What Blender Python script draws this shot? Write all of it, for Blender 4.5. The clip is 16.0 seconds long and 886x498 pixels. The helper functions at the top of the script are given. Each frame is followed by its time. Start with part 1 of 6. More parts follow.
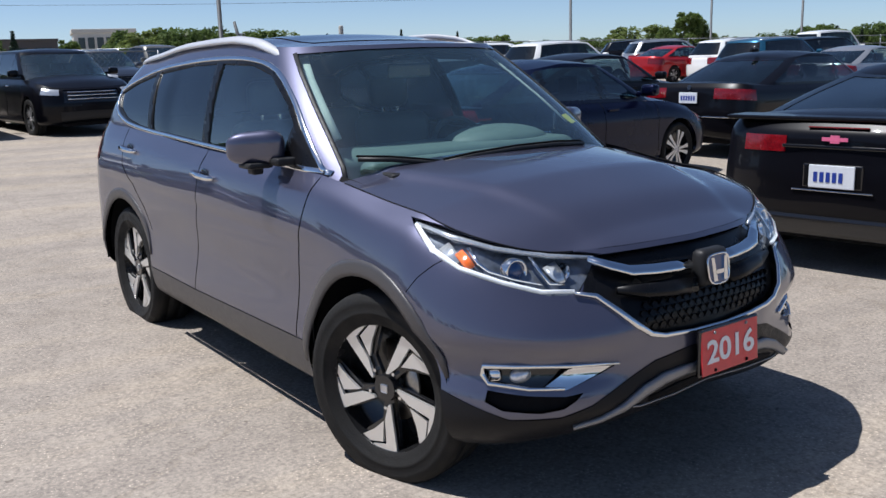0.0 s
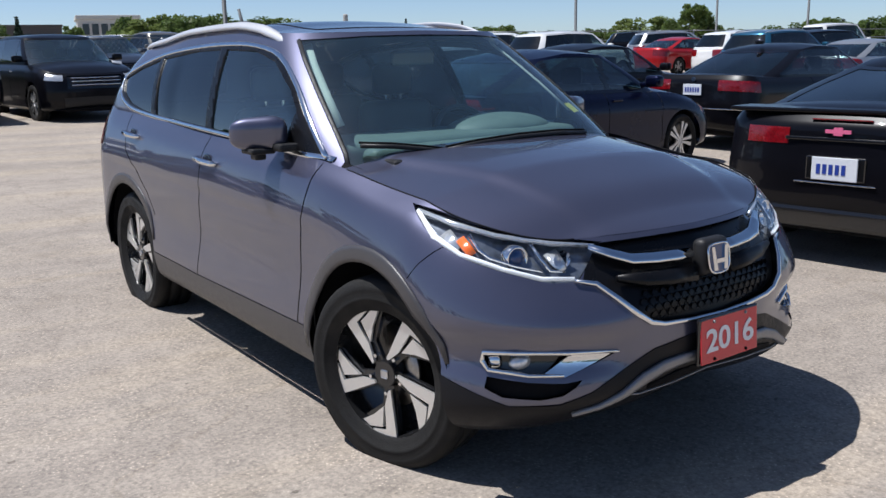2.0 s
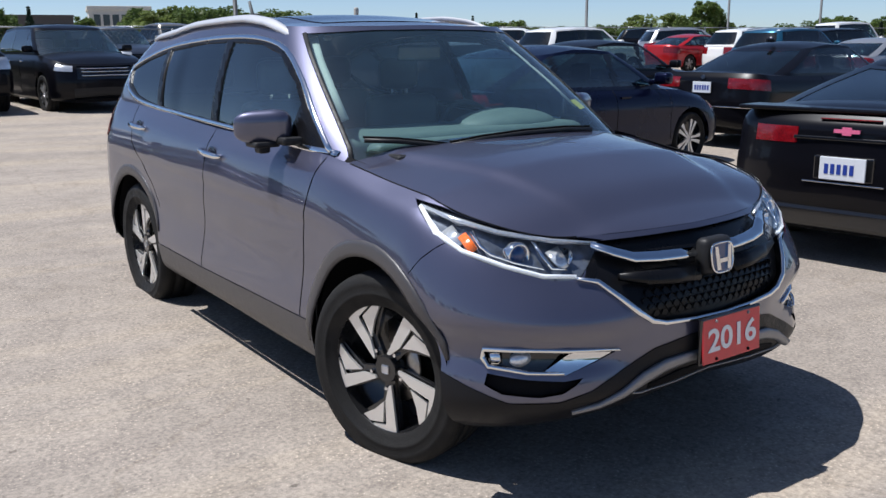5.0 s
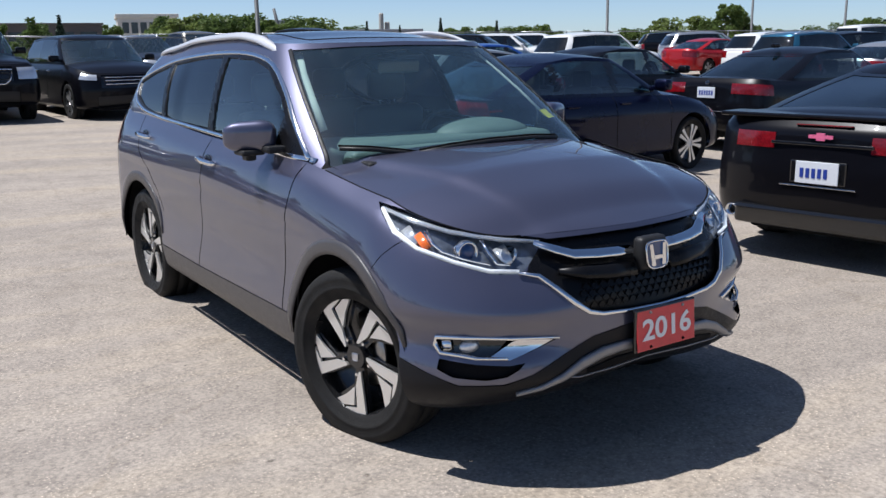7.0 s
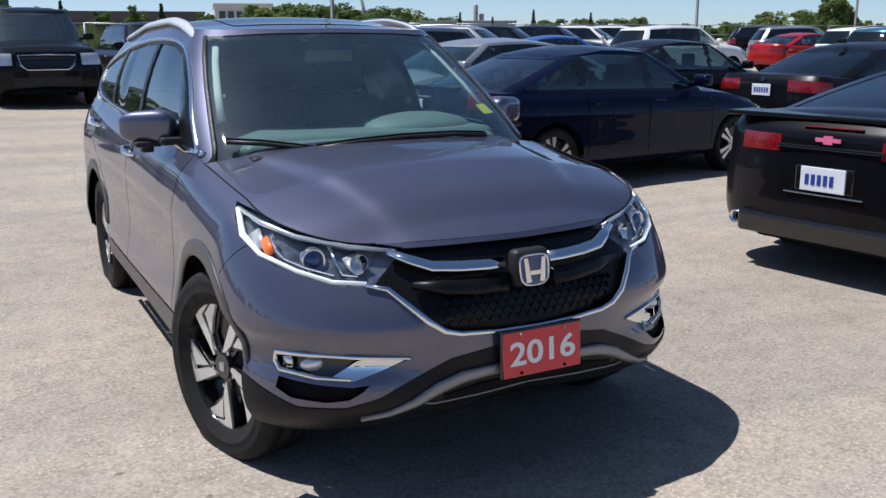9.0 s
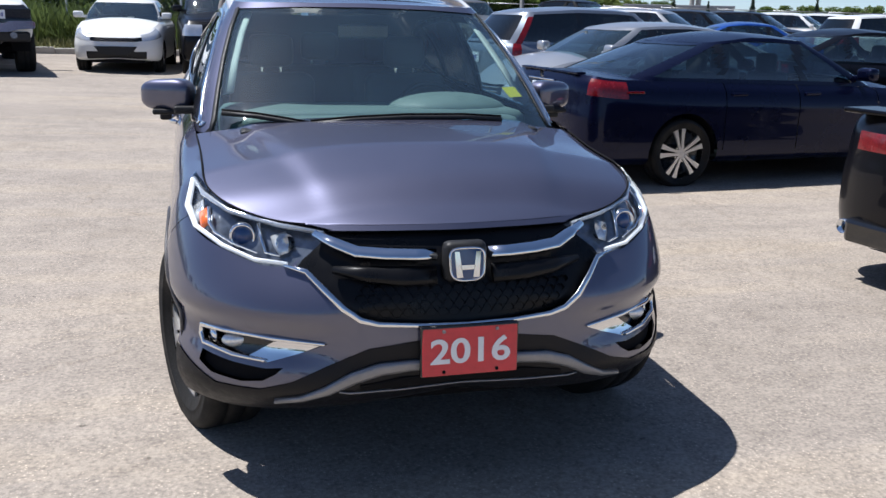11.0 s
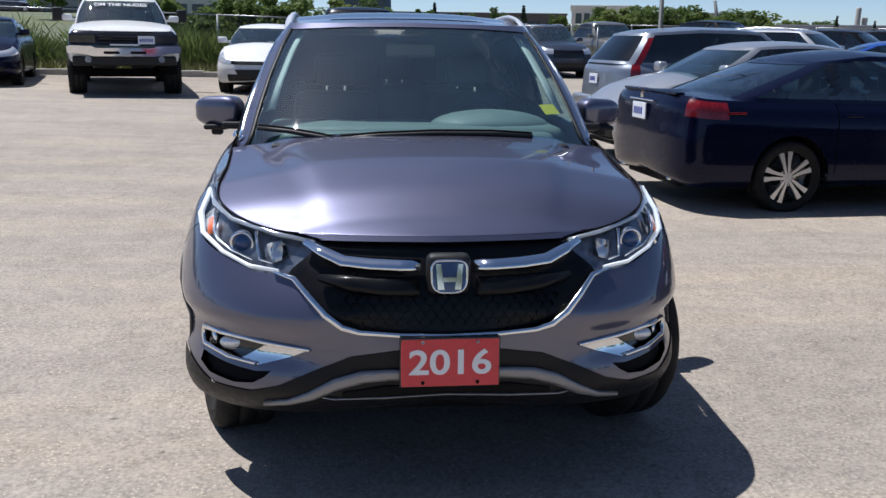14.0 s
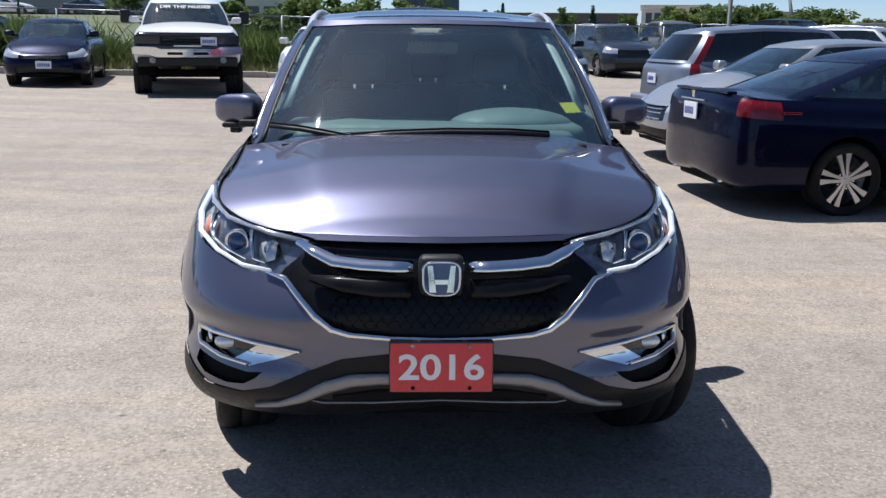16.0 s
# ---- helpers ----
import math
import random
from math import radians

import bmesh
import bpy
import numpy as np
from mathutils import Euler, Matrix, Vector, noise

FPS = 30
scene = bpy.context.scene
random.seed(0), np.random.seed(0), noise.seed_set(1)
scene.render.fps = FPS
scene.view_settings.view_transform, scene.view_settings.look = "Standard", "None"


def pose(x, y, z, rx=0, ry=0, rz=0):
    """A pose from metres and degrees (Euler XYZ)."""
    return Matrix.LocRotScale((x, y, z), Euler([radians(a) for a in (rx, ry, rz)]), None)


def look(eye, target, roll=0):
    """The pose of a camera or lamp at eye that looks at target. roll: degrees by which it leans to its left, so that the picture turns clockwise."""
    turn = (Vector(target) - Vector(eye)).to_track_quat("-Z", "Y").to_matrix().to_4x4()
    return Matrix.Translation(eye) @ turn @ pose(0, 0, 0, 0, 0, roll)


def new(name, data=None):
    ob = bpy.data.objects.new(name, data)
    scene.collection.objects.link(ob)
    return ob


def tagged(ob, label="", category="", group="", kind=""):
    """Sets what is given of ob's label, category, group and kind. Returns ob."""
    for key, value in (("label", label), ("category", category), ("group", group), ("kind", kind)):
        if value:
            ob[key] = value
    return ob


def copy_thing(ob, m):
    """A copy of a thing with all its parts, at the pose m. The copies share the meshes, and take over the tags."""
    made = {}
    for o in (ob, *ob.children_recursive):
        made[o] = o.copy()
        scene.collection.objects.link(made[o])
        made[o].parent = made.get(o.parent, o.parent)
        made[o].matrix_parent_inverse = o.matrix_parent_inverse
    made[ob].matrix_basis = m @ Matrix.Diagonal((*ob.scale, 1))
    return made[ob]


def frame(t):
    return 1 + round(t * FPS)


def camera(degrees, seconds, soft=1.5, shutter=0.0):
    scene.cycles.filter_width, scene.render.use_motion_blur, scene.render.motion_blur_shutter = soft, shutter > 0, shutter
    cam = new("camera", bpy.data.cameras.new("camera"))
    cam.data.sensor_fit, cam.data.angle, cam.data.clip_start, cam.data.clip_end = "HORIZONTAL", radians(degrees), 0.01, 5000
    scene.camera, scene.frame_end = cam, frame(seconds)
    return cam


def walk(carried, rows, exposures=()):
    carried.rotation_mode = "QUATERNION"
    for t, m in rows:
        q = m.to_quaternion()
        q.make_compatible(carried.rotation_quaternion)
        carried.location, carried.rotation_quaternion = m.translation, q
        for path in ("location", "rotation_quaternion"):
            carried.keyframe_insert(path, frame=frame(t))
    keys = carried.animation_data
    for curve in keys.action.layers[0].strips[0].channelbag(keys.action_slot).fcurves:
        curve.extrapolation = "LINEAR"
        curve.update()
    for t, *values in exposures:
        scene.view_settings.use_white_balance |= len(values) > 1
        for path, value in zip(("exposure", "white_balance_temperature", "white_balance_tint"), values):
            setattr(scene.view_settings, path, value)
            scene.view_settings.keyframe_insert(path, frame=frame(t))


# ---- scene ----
cam = camera(52.43, 16.0)
PATH = [
    (0, (-2.491, -1.966, 1.515), (-1.3243, -0.3965, 1.0971), -1.65),
    (0.5, (-2.498, -1.971, 1.510), (-1.3437, -0.3938, 1.0858), -1.59),
    (1, (-2.501, -1.976, 1.508), (-1.3570, -0.3921, 1.0806), -1.53),
    (1.5, (-2.500, -1.979, 1.507), (-1.3517, -0.4002, 1.0726), -1.38),
    (2, (-2.495, -1.978, 1.505), (-1.3358, -0.4084, 1.0660), -1.11),
    (2.5, (-2.501, -1.975, 1.507), (-1.3417, -0.4048, 1.0713), -0.41),
    (3, (-2.501, -1.973, 1.507), (-1.3468, -0.3987, 1.0711), -0.36),
    (3.5, (-2.491, -1.973, 1.504), (-1.3330, -0.4045, 1.0604), -0.77),
    (4, (-2.488, -1.969, 1.505), (-1.3255, -0.4044, 1.0579), -0.72),
    (6.3, (-2.457, -2.145, 1.520), (-1.3417, -0.5475, 1.0673), -0.18),
    (6.5, (-2.466, -2.198, 1.528), (-1.3499, -0.6007, 1.0757), -0.23),
    (7, (-2.461, -2.379, 1.553), (-1.3632, -0.7663, 1.1129), -0.91),
    (7.5, (-2.292, -2.540, 1.549), (-1.2320, -0.8991, 1.1201), -1.46),
    (8, (-2.110, -2.545, 1.537), (-1.0811, -0.8790, 1.1291), -1.55),
    (8.5, (-1.869, -2.491, 1.539), (-0.8709, -0.8079, 1.1242), -0.95),
    (9, (-1.616, -2.528, 1.531), (-0.6911, -0.8142, 1.0757), -0.22),
    (9.2, (-1.508, -2.528, 1.526), (-0.6248, -0.7953, 1.0590), 0.24),
    (11.3, (-0.715, -2.710, 1.520), (-0.2464, -0.8288, 1.0293), 1.39),
    (11.5, (-0.673, -2.681, 1.510), (-0.2369, -0.7900, 1.0256), 1.43),
    (12, (-0.565, -2.642, 1.515), (-0.1989, -0.7320, 1.0470), 1.08),
    (12.5, (-0.441, -2.714, 1.511), (-0.1452, -0.7927, 1.0386), 0.94),
    (13, (-0.355, -2.796, 1.507), (-0.0986, -0.8711, 1.0283), 0.92),
    (13.5, (-0.323, -2.831, 1.504), (-0.0794, -0.9016, 1.0381), 0.75),
    (14, (-0.309, -2.826, 1.507), (-0.0997, -0.8890, 1.0530), 0.79),
    (14.5, (-0.259, -2.742, 1.497), (-0.0868, -0.7998, 1.0525), 0.40),
    (15, (-0.211, -2.682, 1.494), (-0.0731, -0.7361, 1.0518), -0.08),
    (15.5, (-0.134, -2.709, 1.497), (-0.0384, -0.7639, 1.0426), 0.16),
    (16, (-0.078, -2.755, 1.491), (-0.0169, -0.8083, 1.0373), 0.53),
]
# the camera's own exposure drifts a little; its white balance is slightly cool
EXPOSURE = [(0, 0.18), (4, 0.20), (7, 0.24), (9, 0.25), (11.3, 0.43), (12.5, 0.37), (14, 0.20), (14.8, 0.22), (16, 0.29)]
walk(cam, [(t, look(eye, target, roll)) for t, eye, target, roll in PATH], [(t, stops, 6150, 10) for t, stops in EXPOSURE])


# ---- daylight ----
SUN_SHIFT = (0.37, -0.29)          # how far a shadow falls per metre of height
sun_dir = Vector((-SUN_SHIFT[0], -SUN_SHIFT[1], 1.0)).normalized()
world = bpy.data.worlds.new("sky")
scene.world = world
world.use_nodes = True
wn = world.node_tree
sky = wn.nodes.new("ShaderNodeTexSky")
sky.sky_type = "NISHITA"
sky.sun_disc = False
sky.sun_elevation = math.asin(sun_dir.z)
sky.sun_rotation = math.atan2(sun_dir.x, sun_dir.y)
sky.air_density, sky.dust_density, sky.ozone_density = 0.55, 0.3, 2.2
bg = wn.nodes["Background"]
bg.inputs[1].default_value = 0.10
wn.links.new(sky.outputs[0], bg.inputs[0])
sun_data = bpy.data.lights.new("sun", "SUN")
sun_data.energy, sun_data.angle, sun_data.color = 5.0, radians(0.53), (1.0, 0.965, 0.925)
sun = new("sun", sun_data)
sun.matrix_world = look(sun_dir * 50, (0, 0, 0))


# ---- materials ----
def material(name, colour, rough=0.5, metal=0.0, coat=0.0, bump=0.0, scale=40.0, vary=0.12, spec=0.5, coarse=None, coat_rough=0.03):
    """A surface with fine and coarse variation of tone and roughness and a little relief, in metres of the object's own space."""
    m = bpy.data.materials.new(name)
    m.use_nodes = True
    nt = m.node_tree
    b = nt.nodes["Principled BSDF"]
    b.inputs["Roughness"].default_value = rough
    b.inputs["Metallic"].default_value = metal
    b.inputs["Coat Weight"].default_value = coat
    b.inputs["Coat Roughness"].default_value = coat_rough
    b.inputs["Specular IOR Level"].default_value = spec
    tc = nt.nodes.new("ShaderNodeTexCoord")
    n1 = nt.nodes.new("ShaderNodeTexNoise")
    n1.inputs["Scale"].default_value = scale
    n1.inputs["Detail"].default_value = 4
    n2 = nt.nodes.new("ShaderNodeTexNoise")
    n2.inputs["Scale"].default_value = coarse or scale * 0.06
    n2.inputs["Detail"].default_value = 3
    for n in (n1, n2):
        nt.links.new(tc.outputs["Object"], n.inputs["Vector"])
    add = nt.nodes.new("ShaderNodeMath")
    add.operation = "MULTIPLY_ADD"
    add.inputs[1].default_value = 0.6
    nt.links.new(n1.outputs["Fac"], add.inputs[0])
    half = nt.nodes.new("ShaderNodeMath")
    half.operation = "MULTIPLY"
    half.inputs[1].default_value = 0.4
    nt.links.new(n2.outputs["Fac"], half.inputs[0])
    nt.links.new(half.outputs[0], add.inputs[2])
    ramp = nt.nodes.new("ShaderNodeMapRange")
    ramp.inputs[1].default_value, ramp.inputs[2].default_value = 0.3, 0.7
    ramp.inputs[3].default_value, ramp.inputs[4].default_value = 1 - vary, 1 + vary
    nt.links.new(add.outputs[0], ramp.inputs[0])
    mul = nt.nodes.new("ShaderNodeVectorMath")
    mul.operation = "SCALE"
    mul.inputs[0].default_value = colour
    nt.links.new(ramp.outputs[0], mul.inputs["Scale"])
    nt.links.new(mul.outputs[0], b.inputs["Base Color"])
    rr = nt.nodes.new("ShaderNodeMapRange")
    rr.inputs[1].default_value, rr.inputs[2].default_value = 0.3, 0.7
    rr.inputs[3].default_value, rr.inputs[4].default_value = max(rough * (1 - vary), 0.0), min(rough * (1 + vary), 1.0)
    nt.links.new(n2.outputs["Fac"], rr.inputs[0])
    nt.links.new(rr.outputs[0], b.inputs["Roughness"])
    if bump:
        bn = nt.nodes.new("ShaderNodeBump")
        bn.inputs["Strength"].default_value = bump
        bn.inputs["Distance"].default_value = 0.01
        nt.links.new(n1.outputs["Fac"], bn.inputs["Height"])
        nt.links.new(bn.outputs[0], b.inputs["Normal"])
    return m


def glass(name, tint, gloss=1.0, ior=1.9, dust=0.012):
    """Automotive glass: tinted see-through with a Fresnel reflection. dust: share of a diffuse film, part dust, part
    painted-in blue sky sheen.
    """
    m = bpy.data.materials.new(name)
    m.use_nodes = True
    nt = m.node_tree
    nt.nodes.remove(nt.nodes["Principled BSDF"])
    out = nt.nodes["Material Output"]
    tr = nt.nodes.new("ShaderNodeBsdfTransparent")
    tr.inputs[0].default_value = (*tint, 1)
    gl = nt.nodes.new("ShaderNodeBsdfGlossy")
    gl.inputs["Roughness"].default_value = 0.01
    gl.inputs[0].default_value = (gloss, gloss, gloss, 1)
    # the gloss grows towards grazing angles, alike from inside and outside
    graze = nt.nodes.new("ShaderNodeLayerWeight")
    graze.inputs[0].default_value = 0.5
    fifth = nt.nodes.new("ShaderNodeMath")
    fifth.operation = "POWER"
    fifth.inputs[1].default_value = 5.0
    nt.links.new(graze.outputs["Facing"], fifth.inputs[0])
    fr = nt.nodes.new("ShaderNodeMapRange")
    fr.inputs[3].default_value, fr.inputs[4].default_value = ((ior - 1) / (ior + 1)) ** 2, 1.0
    nt.links.new(fifth.outputs[0], fr.inputs[0])
    mix = nt.nodes.new("ShaderNodeMixShader")
    nt.links.new(fr.outputs[0], mix.inputs[0])
    nt.links.new(tr.outputs[0], mix.inputs[1])
    nt.links.new(gl.outputs[0], mix.inputs[2])
    # thin dust layer, coloured blue to stand in for sky mirrored in the glass
    sky_film = nt.nodes.new("ShaderNodeBsdfDiffuse")
    sky_film.inputs[0].default_value = (0.26, 0.48, 0.60, 1)
    film_noise = nt.nodes.new("ShaderNodeTexNoise")
    film_noise.inputs["Scale"].default_value, film_noise.inputs["Detail"].default_value = 5.0, 5
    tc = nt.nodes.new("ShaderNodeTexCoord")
    nt.links.new(tc.outputs["Object"], film_noise.inputs["Vector"])
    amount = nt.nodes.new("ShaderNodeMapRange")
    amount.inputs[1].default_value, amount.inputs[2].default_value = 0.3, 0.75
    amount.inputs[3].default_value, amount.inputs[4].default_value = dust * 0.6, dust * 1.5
    nt.links.new(film_noise.outputs["Fac"], amount.inputs[0])
    filmed = nt.nodes.new("ShaderNodeMixShader")
    nt.links.new(amount.outputs[0], filmed.inputs[0])
    nt.links.new(mix.outputs[0], filmed.inputs[1])
    nt.links.new(sky_film.outputs[0], filmed.inputs[2])
    nt.links.new(filmed.outputs[0], out.inputs[0])
    return m


def paint(name, colour, metal=0.55, rough=0.32, coat=0.65):
    return material(name, colour, rough, metal, coat=coat, scale=900.0, vary=0.06, coarse=3.0, spec=0.1, coat_rough=0.015)


GREY_PAINT = paint("steel_grey_paint", (0.094, 0.096, 0.146), 0.74, 0.44, 1.0)
GREY_PAINT.node_tree.nodes["Principled BSDF"].inputs["Coat IOR"].default_value = 1.75
BLACK_PAINT = paint("black_paint", (0.004, 0.004, 0.006), 0.0, 0.3, 0.28)
NAVY_PAINT = paint("navy_paint", (0.004, 0.006, 0.026), 0.5, 0.28, 0.34)
WHITE_PAINT = paint("white_paint", (0.75, 0.75, 0.74), 0.0, 0.35)
SILVER_PAINT = paint("silver_paint", (0.42, 0.43, 0.45), 0.7, 0.35)
BLUE_PAINT = paint("blue_paint", (0.02, 0.08, 0.35), 0.4, 0.3)
TEAL_PAINT = paint("teal_paint", (0.02, 0.09, 0.16), 0.4, 0.3)
RED_PAINT = paint("red_paint", (0.35, 0.012, 0.015), 0.2, 0.3)
SLATE_PAINT = paint("slate_paint", (0.05, 0.06, 0.085), 0.6, 0.33)
TAN_PAINT = paint("pewter_paint", (0.20, 0.19, 0.17), 0.6, 0.36)
PLASTIC = material("black_trim_plastic", (0.018, 0.018, 0.019), 0.5, bump=0.08, scale=700, vary=0.2, spec=0.3)
# one trim plastic twice: darkened for shaded aprons, lightened for lit sills and arches
TRIM_SHADED = material("shaded_trim_plastic", (0.009, 0.009, 0.011), 0.45, bump=0.08, scale=700, vary=0.18, spec=0.22)
TRIM_LIT = material("lit_trim_plastic", (0.060, 0.057, 0.060), 0.36, bump=0.06, scale=700, vary=0.15, spec=0.4)
GRILLE_BLACK = material("grille_black", (0.006, 0.006, 0.007), 0.30, scale=200, vary=0.15, spec=0.22)
GLOSS_BLACK = material("gloss_black", (0.008, 0.008, 0.009), 0.12, coat=0.6, scale=30, vary=0.1)
LINER = material("dark_liner", (0.007, 0.007, 0.008), 0.85, scale=60, vary=0.2, spec=0.12)
RUBBER = material("tyre_rubber", (0.013, 0.0125, 0.012), 0.7, bump=0.25, scale=160, vary=0.3, spec=0.25)
CHROME = material("chrome", (0.80, 0.81, 0.82), 0.06, 1.0, scale=20, vary=0.04)
SATIN = material("satin_silver", (0.62, 0.62, 0.63), 0.30, 0.9, scale=60, vary=0.06)
ALLOY = material("machined_alloy", (0.78, 0.77, 0.75), 0.30, 0.7, bump=0.03, scale=300, vary=0.06)
ALLOY_DARK = material("black_alloy", (0.012, 0.012, 0.013), 0.25, 0.0, coat=0.5, scale=80, vary=0.15)
SKID = material("dull_silver_trim", (0.26, 0.26, 0.27), 0.45, 0.6, scale=60, vary=0.08)
DISC = material("brake_disc_steel", (0.35, 0.33, 0.31), 0.35, 1.0, scale=90, vary=0.2)
CLEAR = glass("clear_lens", (0.97, 0.98, 0.99), 1.0, 1.32, 0.0)
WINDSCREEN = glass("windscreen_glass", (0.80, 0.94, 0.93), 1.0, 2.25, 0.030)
SIDE_GLASS = glass("side_glass", (0.66, 0.86, 0.86), 1.0, 2.2, 0.020)
DIM_GLASS = glass("dim_side_glass", (0.34, 0.46, 0.47), 1.0, 2.0, 0.010)
PRIVACY = glass("privacy_glass", (0.06, 0.065, 0.07), 1.0, 1.8, 0.008)
LAMP_RED = material("red_lens", (0.17, 0.003, 0.006), 0.2, coat=0.5, scale=70, vary=0.5, coarse=18)
LAMP_CLEAR = material("lamp_reflector", (0.70, 0.72, 0.74), 0.15, 0.6, coat=0.6, scale=120, vary=0.25)
AMBER = material("amber_reflector", (0.85, 0.16, 0.02), 0.2, coat=0.8, scale=200, vary=0.2)
LIGHT_GUIDE = material("white_light_guide", (0.80, 0.83, 0.86), 0.18, 0.0, coat=0.5, scale=90, vary=0.06)
DAY_LIGHT = material("lit_daytime_strip", (0.80, 0.83, 0.86), 0.2, scale=90, vary=0.06)
DAY_LIGHT.node_tree.nodes["Principled BSDF"].inputs["Emission Color"].default_value = (0.92, 0.96, 1.0, 1)
DAY_LIGHT.node_tree.nodes["Principled BSDF"].inputs["Emission Strength"].default_value = 0.22
BOWL = material("lamp_bowl", (0.20, 0.225, 0.27), 0.16, 0.5, scale=22, vary=0.7, coat=0.5)
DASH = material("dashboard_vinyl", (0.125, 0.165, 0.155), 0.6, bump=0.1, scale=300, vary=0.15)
SEAT = material("dark_seat_leather", (0.045, 0.045, 0.048), 0.5, bump=0.1, scale=120, vary=0.2)
PLATE_WHITE = material("white_plate", (0.72, 0.75, 0.80), 0.35, scale=60, vary=0.05)
PLATE_BLUE = material("plate_blue", (0.02, 0.05, 0.30), 0.4, scale=60, vary=0.05)
SIGN_RED = material("red_sign_plate", (0.62, 0.030, 0.042), 0.32, coat=0.3, scale=50, vary=0.10, coarse=6)
SIGN_WHITE = material("white_lettering", (0.82, 0.82, 0.82), 0.4, scale=60, vary=0.04)
EMBLEM_BLUE = material("emblem_blue", (0.015, 0.05, 0.16), 0.12, coat=1.0, scale=60, vary=0.1)
PINK = material("pink_emblem", (0.75, 0.16, 0.30), 0.3, scale=60, vary=0.1)
SILVER_BLUE = paint("silver_blue_paint", (0.24, 0.27, 0.32), 0.6, 0.35)
PILLAR_TRIM = material("pale_pillar_trim", (0.55, 0.56, 0.52), 0.7, scale=80, vary=0.08)
RAIL = material("pale_silver_rail", (0.66, 0.66, 0.67), 0.32, 0.25, coat=0.4, scale=60, vary=0.06)
STICKER = material("yellow_sticker", (0.62, 0.55, 0.03), 0.5, scale=60, vary=0.06)


# ---- mesh tools ----
def link_mesh(name, verts, faces, mat, parent=None, label="", smooth=True):
    me = bpy.data.meshes.new(name)
    me.from_pydata([tuple(v) for v in verts], [], [tuple(f) for f in faces])
    me.materials.append(mat)
    if smooth:
        me.polygons.foreach_set("use_smooth", [True] * len(me.polygons))
    me.update()
    ob = new(name, me)
    if parent:
        ob.parent = parent
    if label:
        ob["label"] = label
    return ob


def part(name, bm, mat, parent, label="", smooth=False):
    me = bpy.data.meshes.new(name)
    bm.to_mesh(me)
    bm.free()
    me.materials.append(mat)
    if smooth:
        me.polygons.foreach_set("use_smooth", [True] * len(me.polygons))
    ob = new(name, me)
    ob.parent = parent
    if label:
        ob["label"] = label
    return ob


def thing(name, label, category, m=None, group="", kind=""):
    ob = new(name)
    ob.empty_display_size = 0.1
    if m is not None:
        ob.matrix_world = m
    return tagged(ob, label, category, group, kind)


def box(bm, lo, hi, bevel=0.0, m=None, segments=2):
    c = [(a + b) / 2 for a, b in zip(lo, hi)]
    r = bmesh.ops.create_cube(bm, size=1.0, matrix=Matrix.Translation(c) @ Matrix.Diagonal((hi[0] - lo[0], hi[1] - lo[1], hi[2] - lo[2], 1)))
    vs = r["verts"]
    if bevel:
        es = list({e for v in vs for e in v.link_edges})
        q = bmesh.ops.bevel(bm, geom=es, offset=bevel, segments=segments, affect="EDGES", profile=0.5)
        vs = list({v for f in q["faces"] for v in f.verts} | {v for v in vs if v.is_valid})
    if m is not None:
        bmesh.ops.transform(bm, matrix=m, verts=vs)
    return bm


def lathe(profile, n=32, axis="x"):
    """Vertices and faces of a profile of (radius, offset) pairs turned round an axis."""
    verts, faces = [], []
    k = len(profile)
    for i in range(n):
        a = 2 * math.pi * i / n
        for r, o in profile:
            verts.append((o, r * math.cos(a), r * math.sin(a)) if axis == "x" else (r * math.cos(a), r * math.sin(a), o))
    for i in range(n):
        j = (i + 1) % n
        for q in range(k - 1):
            faces.append((i * k + q, j * k + q, j * k + q + 1, i * k + q + 1))
    return verts, faces


def slab(points, depth, m=None):
    """A flat outline of (u, v) points, extruded by depth along its normal; m carries it from the uv plane to its place."""
    bm = bmesh.new()
    vs = [bm.verts.new((u, v, 0)) for u, v in points]
    f = bm.faces.new(vs)
    r = bmesh.ops.extrude_face_region(bm, geom=[f])
    bmesh.ops.translate(bm, vec=(0, 0, depth), verts=[v for v in r["geom"] if isinstance(v, bmesh.types.BMVert)])
    bmesh.ops.recalc_face_normals(bm, faces=bm.faces)
    if m is not None:
        bm.transform(m)
    return bm


def tube(points, radius, n=8, flat=1.0, closed=False):
    """A swept round or flattened bar through points."""
    pts = [Vector(p) for p in points]
    verts, faces = [], []
    for i, p in enumerate(pts):
        a = pts[i - 1] if i or closed else p
        b = pts[(i + 1) % len(pts)] if i < len(pts) - 1 or closed else p
        d = (b - a).normalized()
        side = d.cross(Vector((0, 0, 1)))
        side = side.normalized() if side.length > 0.05 else Vector((1, 0, 0))
        up = side.cross(d).normalized()
        r = radius[i] if isinstance(radius, (list, tuple)) else radius
        for q in range(n):
            w = 2 * math.pi * q / n
            verts.append(p + side * r * math.cos(w) * flat + up * r * math.sin(w))
    m = len(pts)
    for i in range(m if closed else m - 1):
        j = (i + 1) % m
        for q in range(n):
            w = (q + 1) % n
            faces.append((i * n + q, i * n + w, j * n + w, j * n + q))
    if not closed:
        faces.append(tuple(range(n - 1, -1, -1)))
        faces.append(tuple(range((m - 1) * n, m * n)))
    return verts, faces


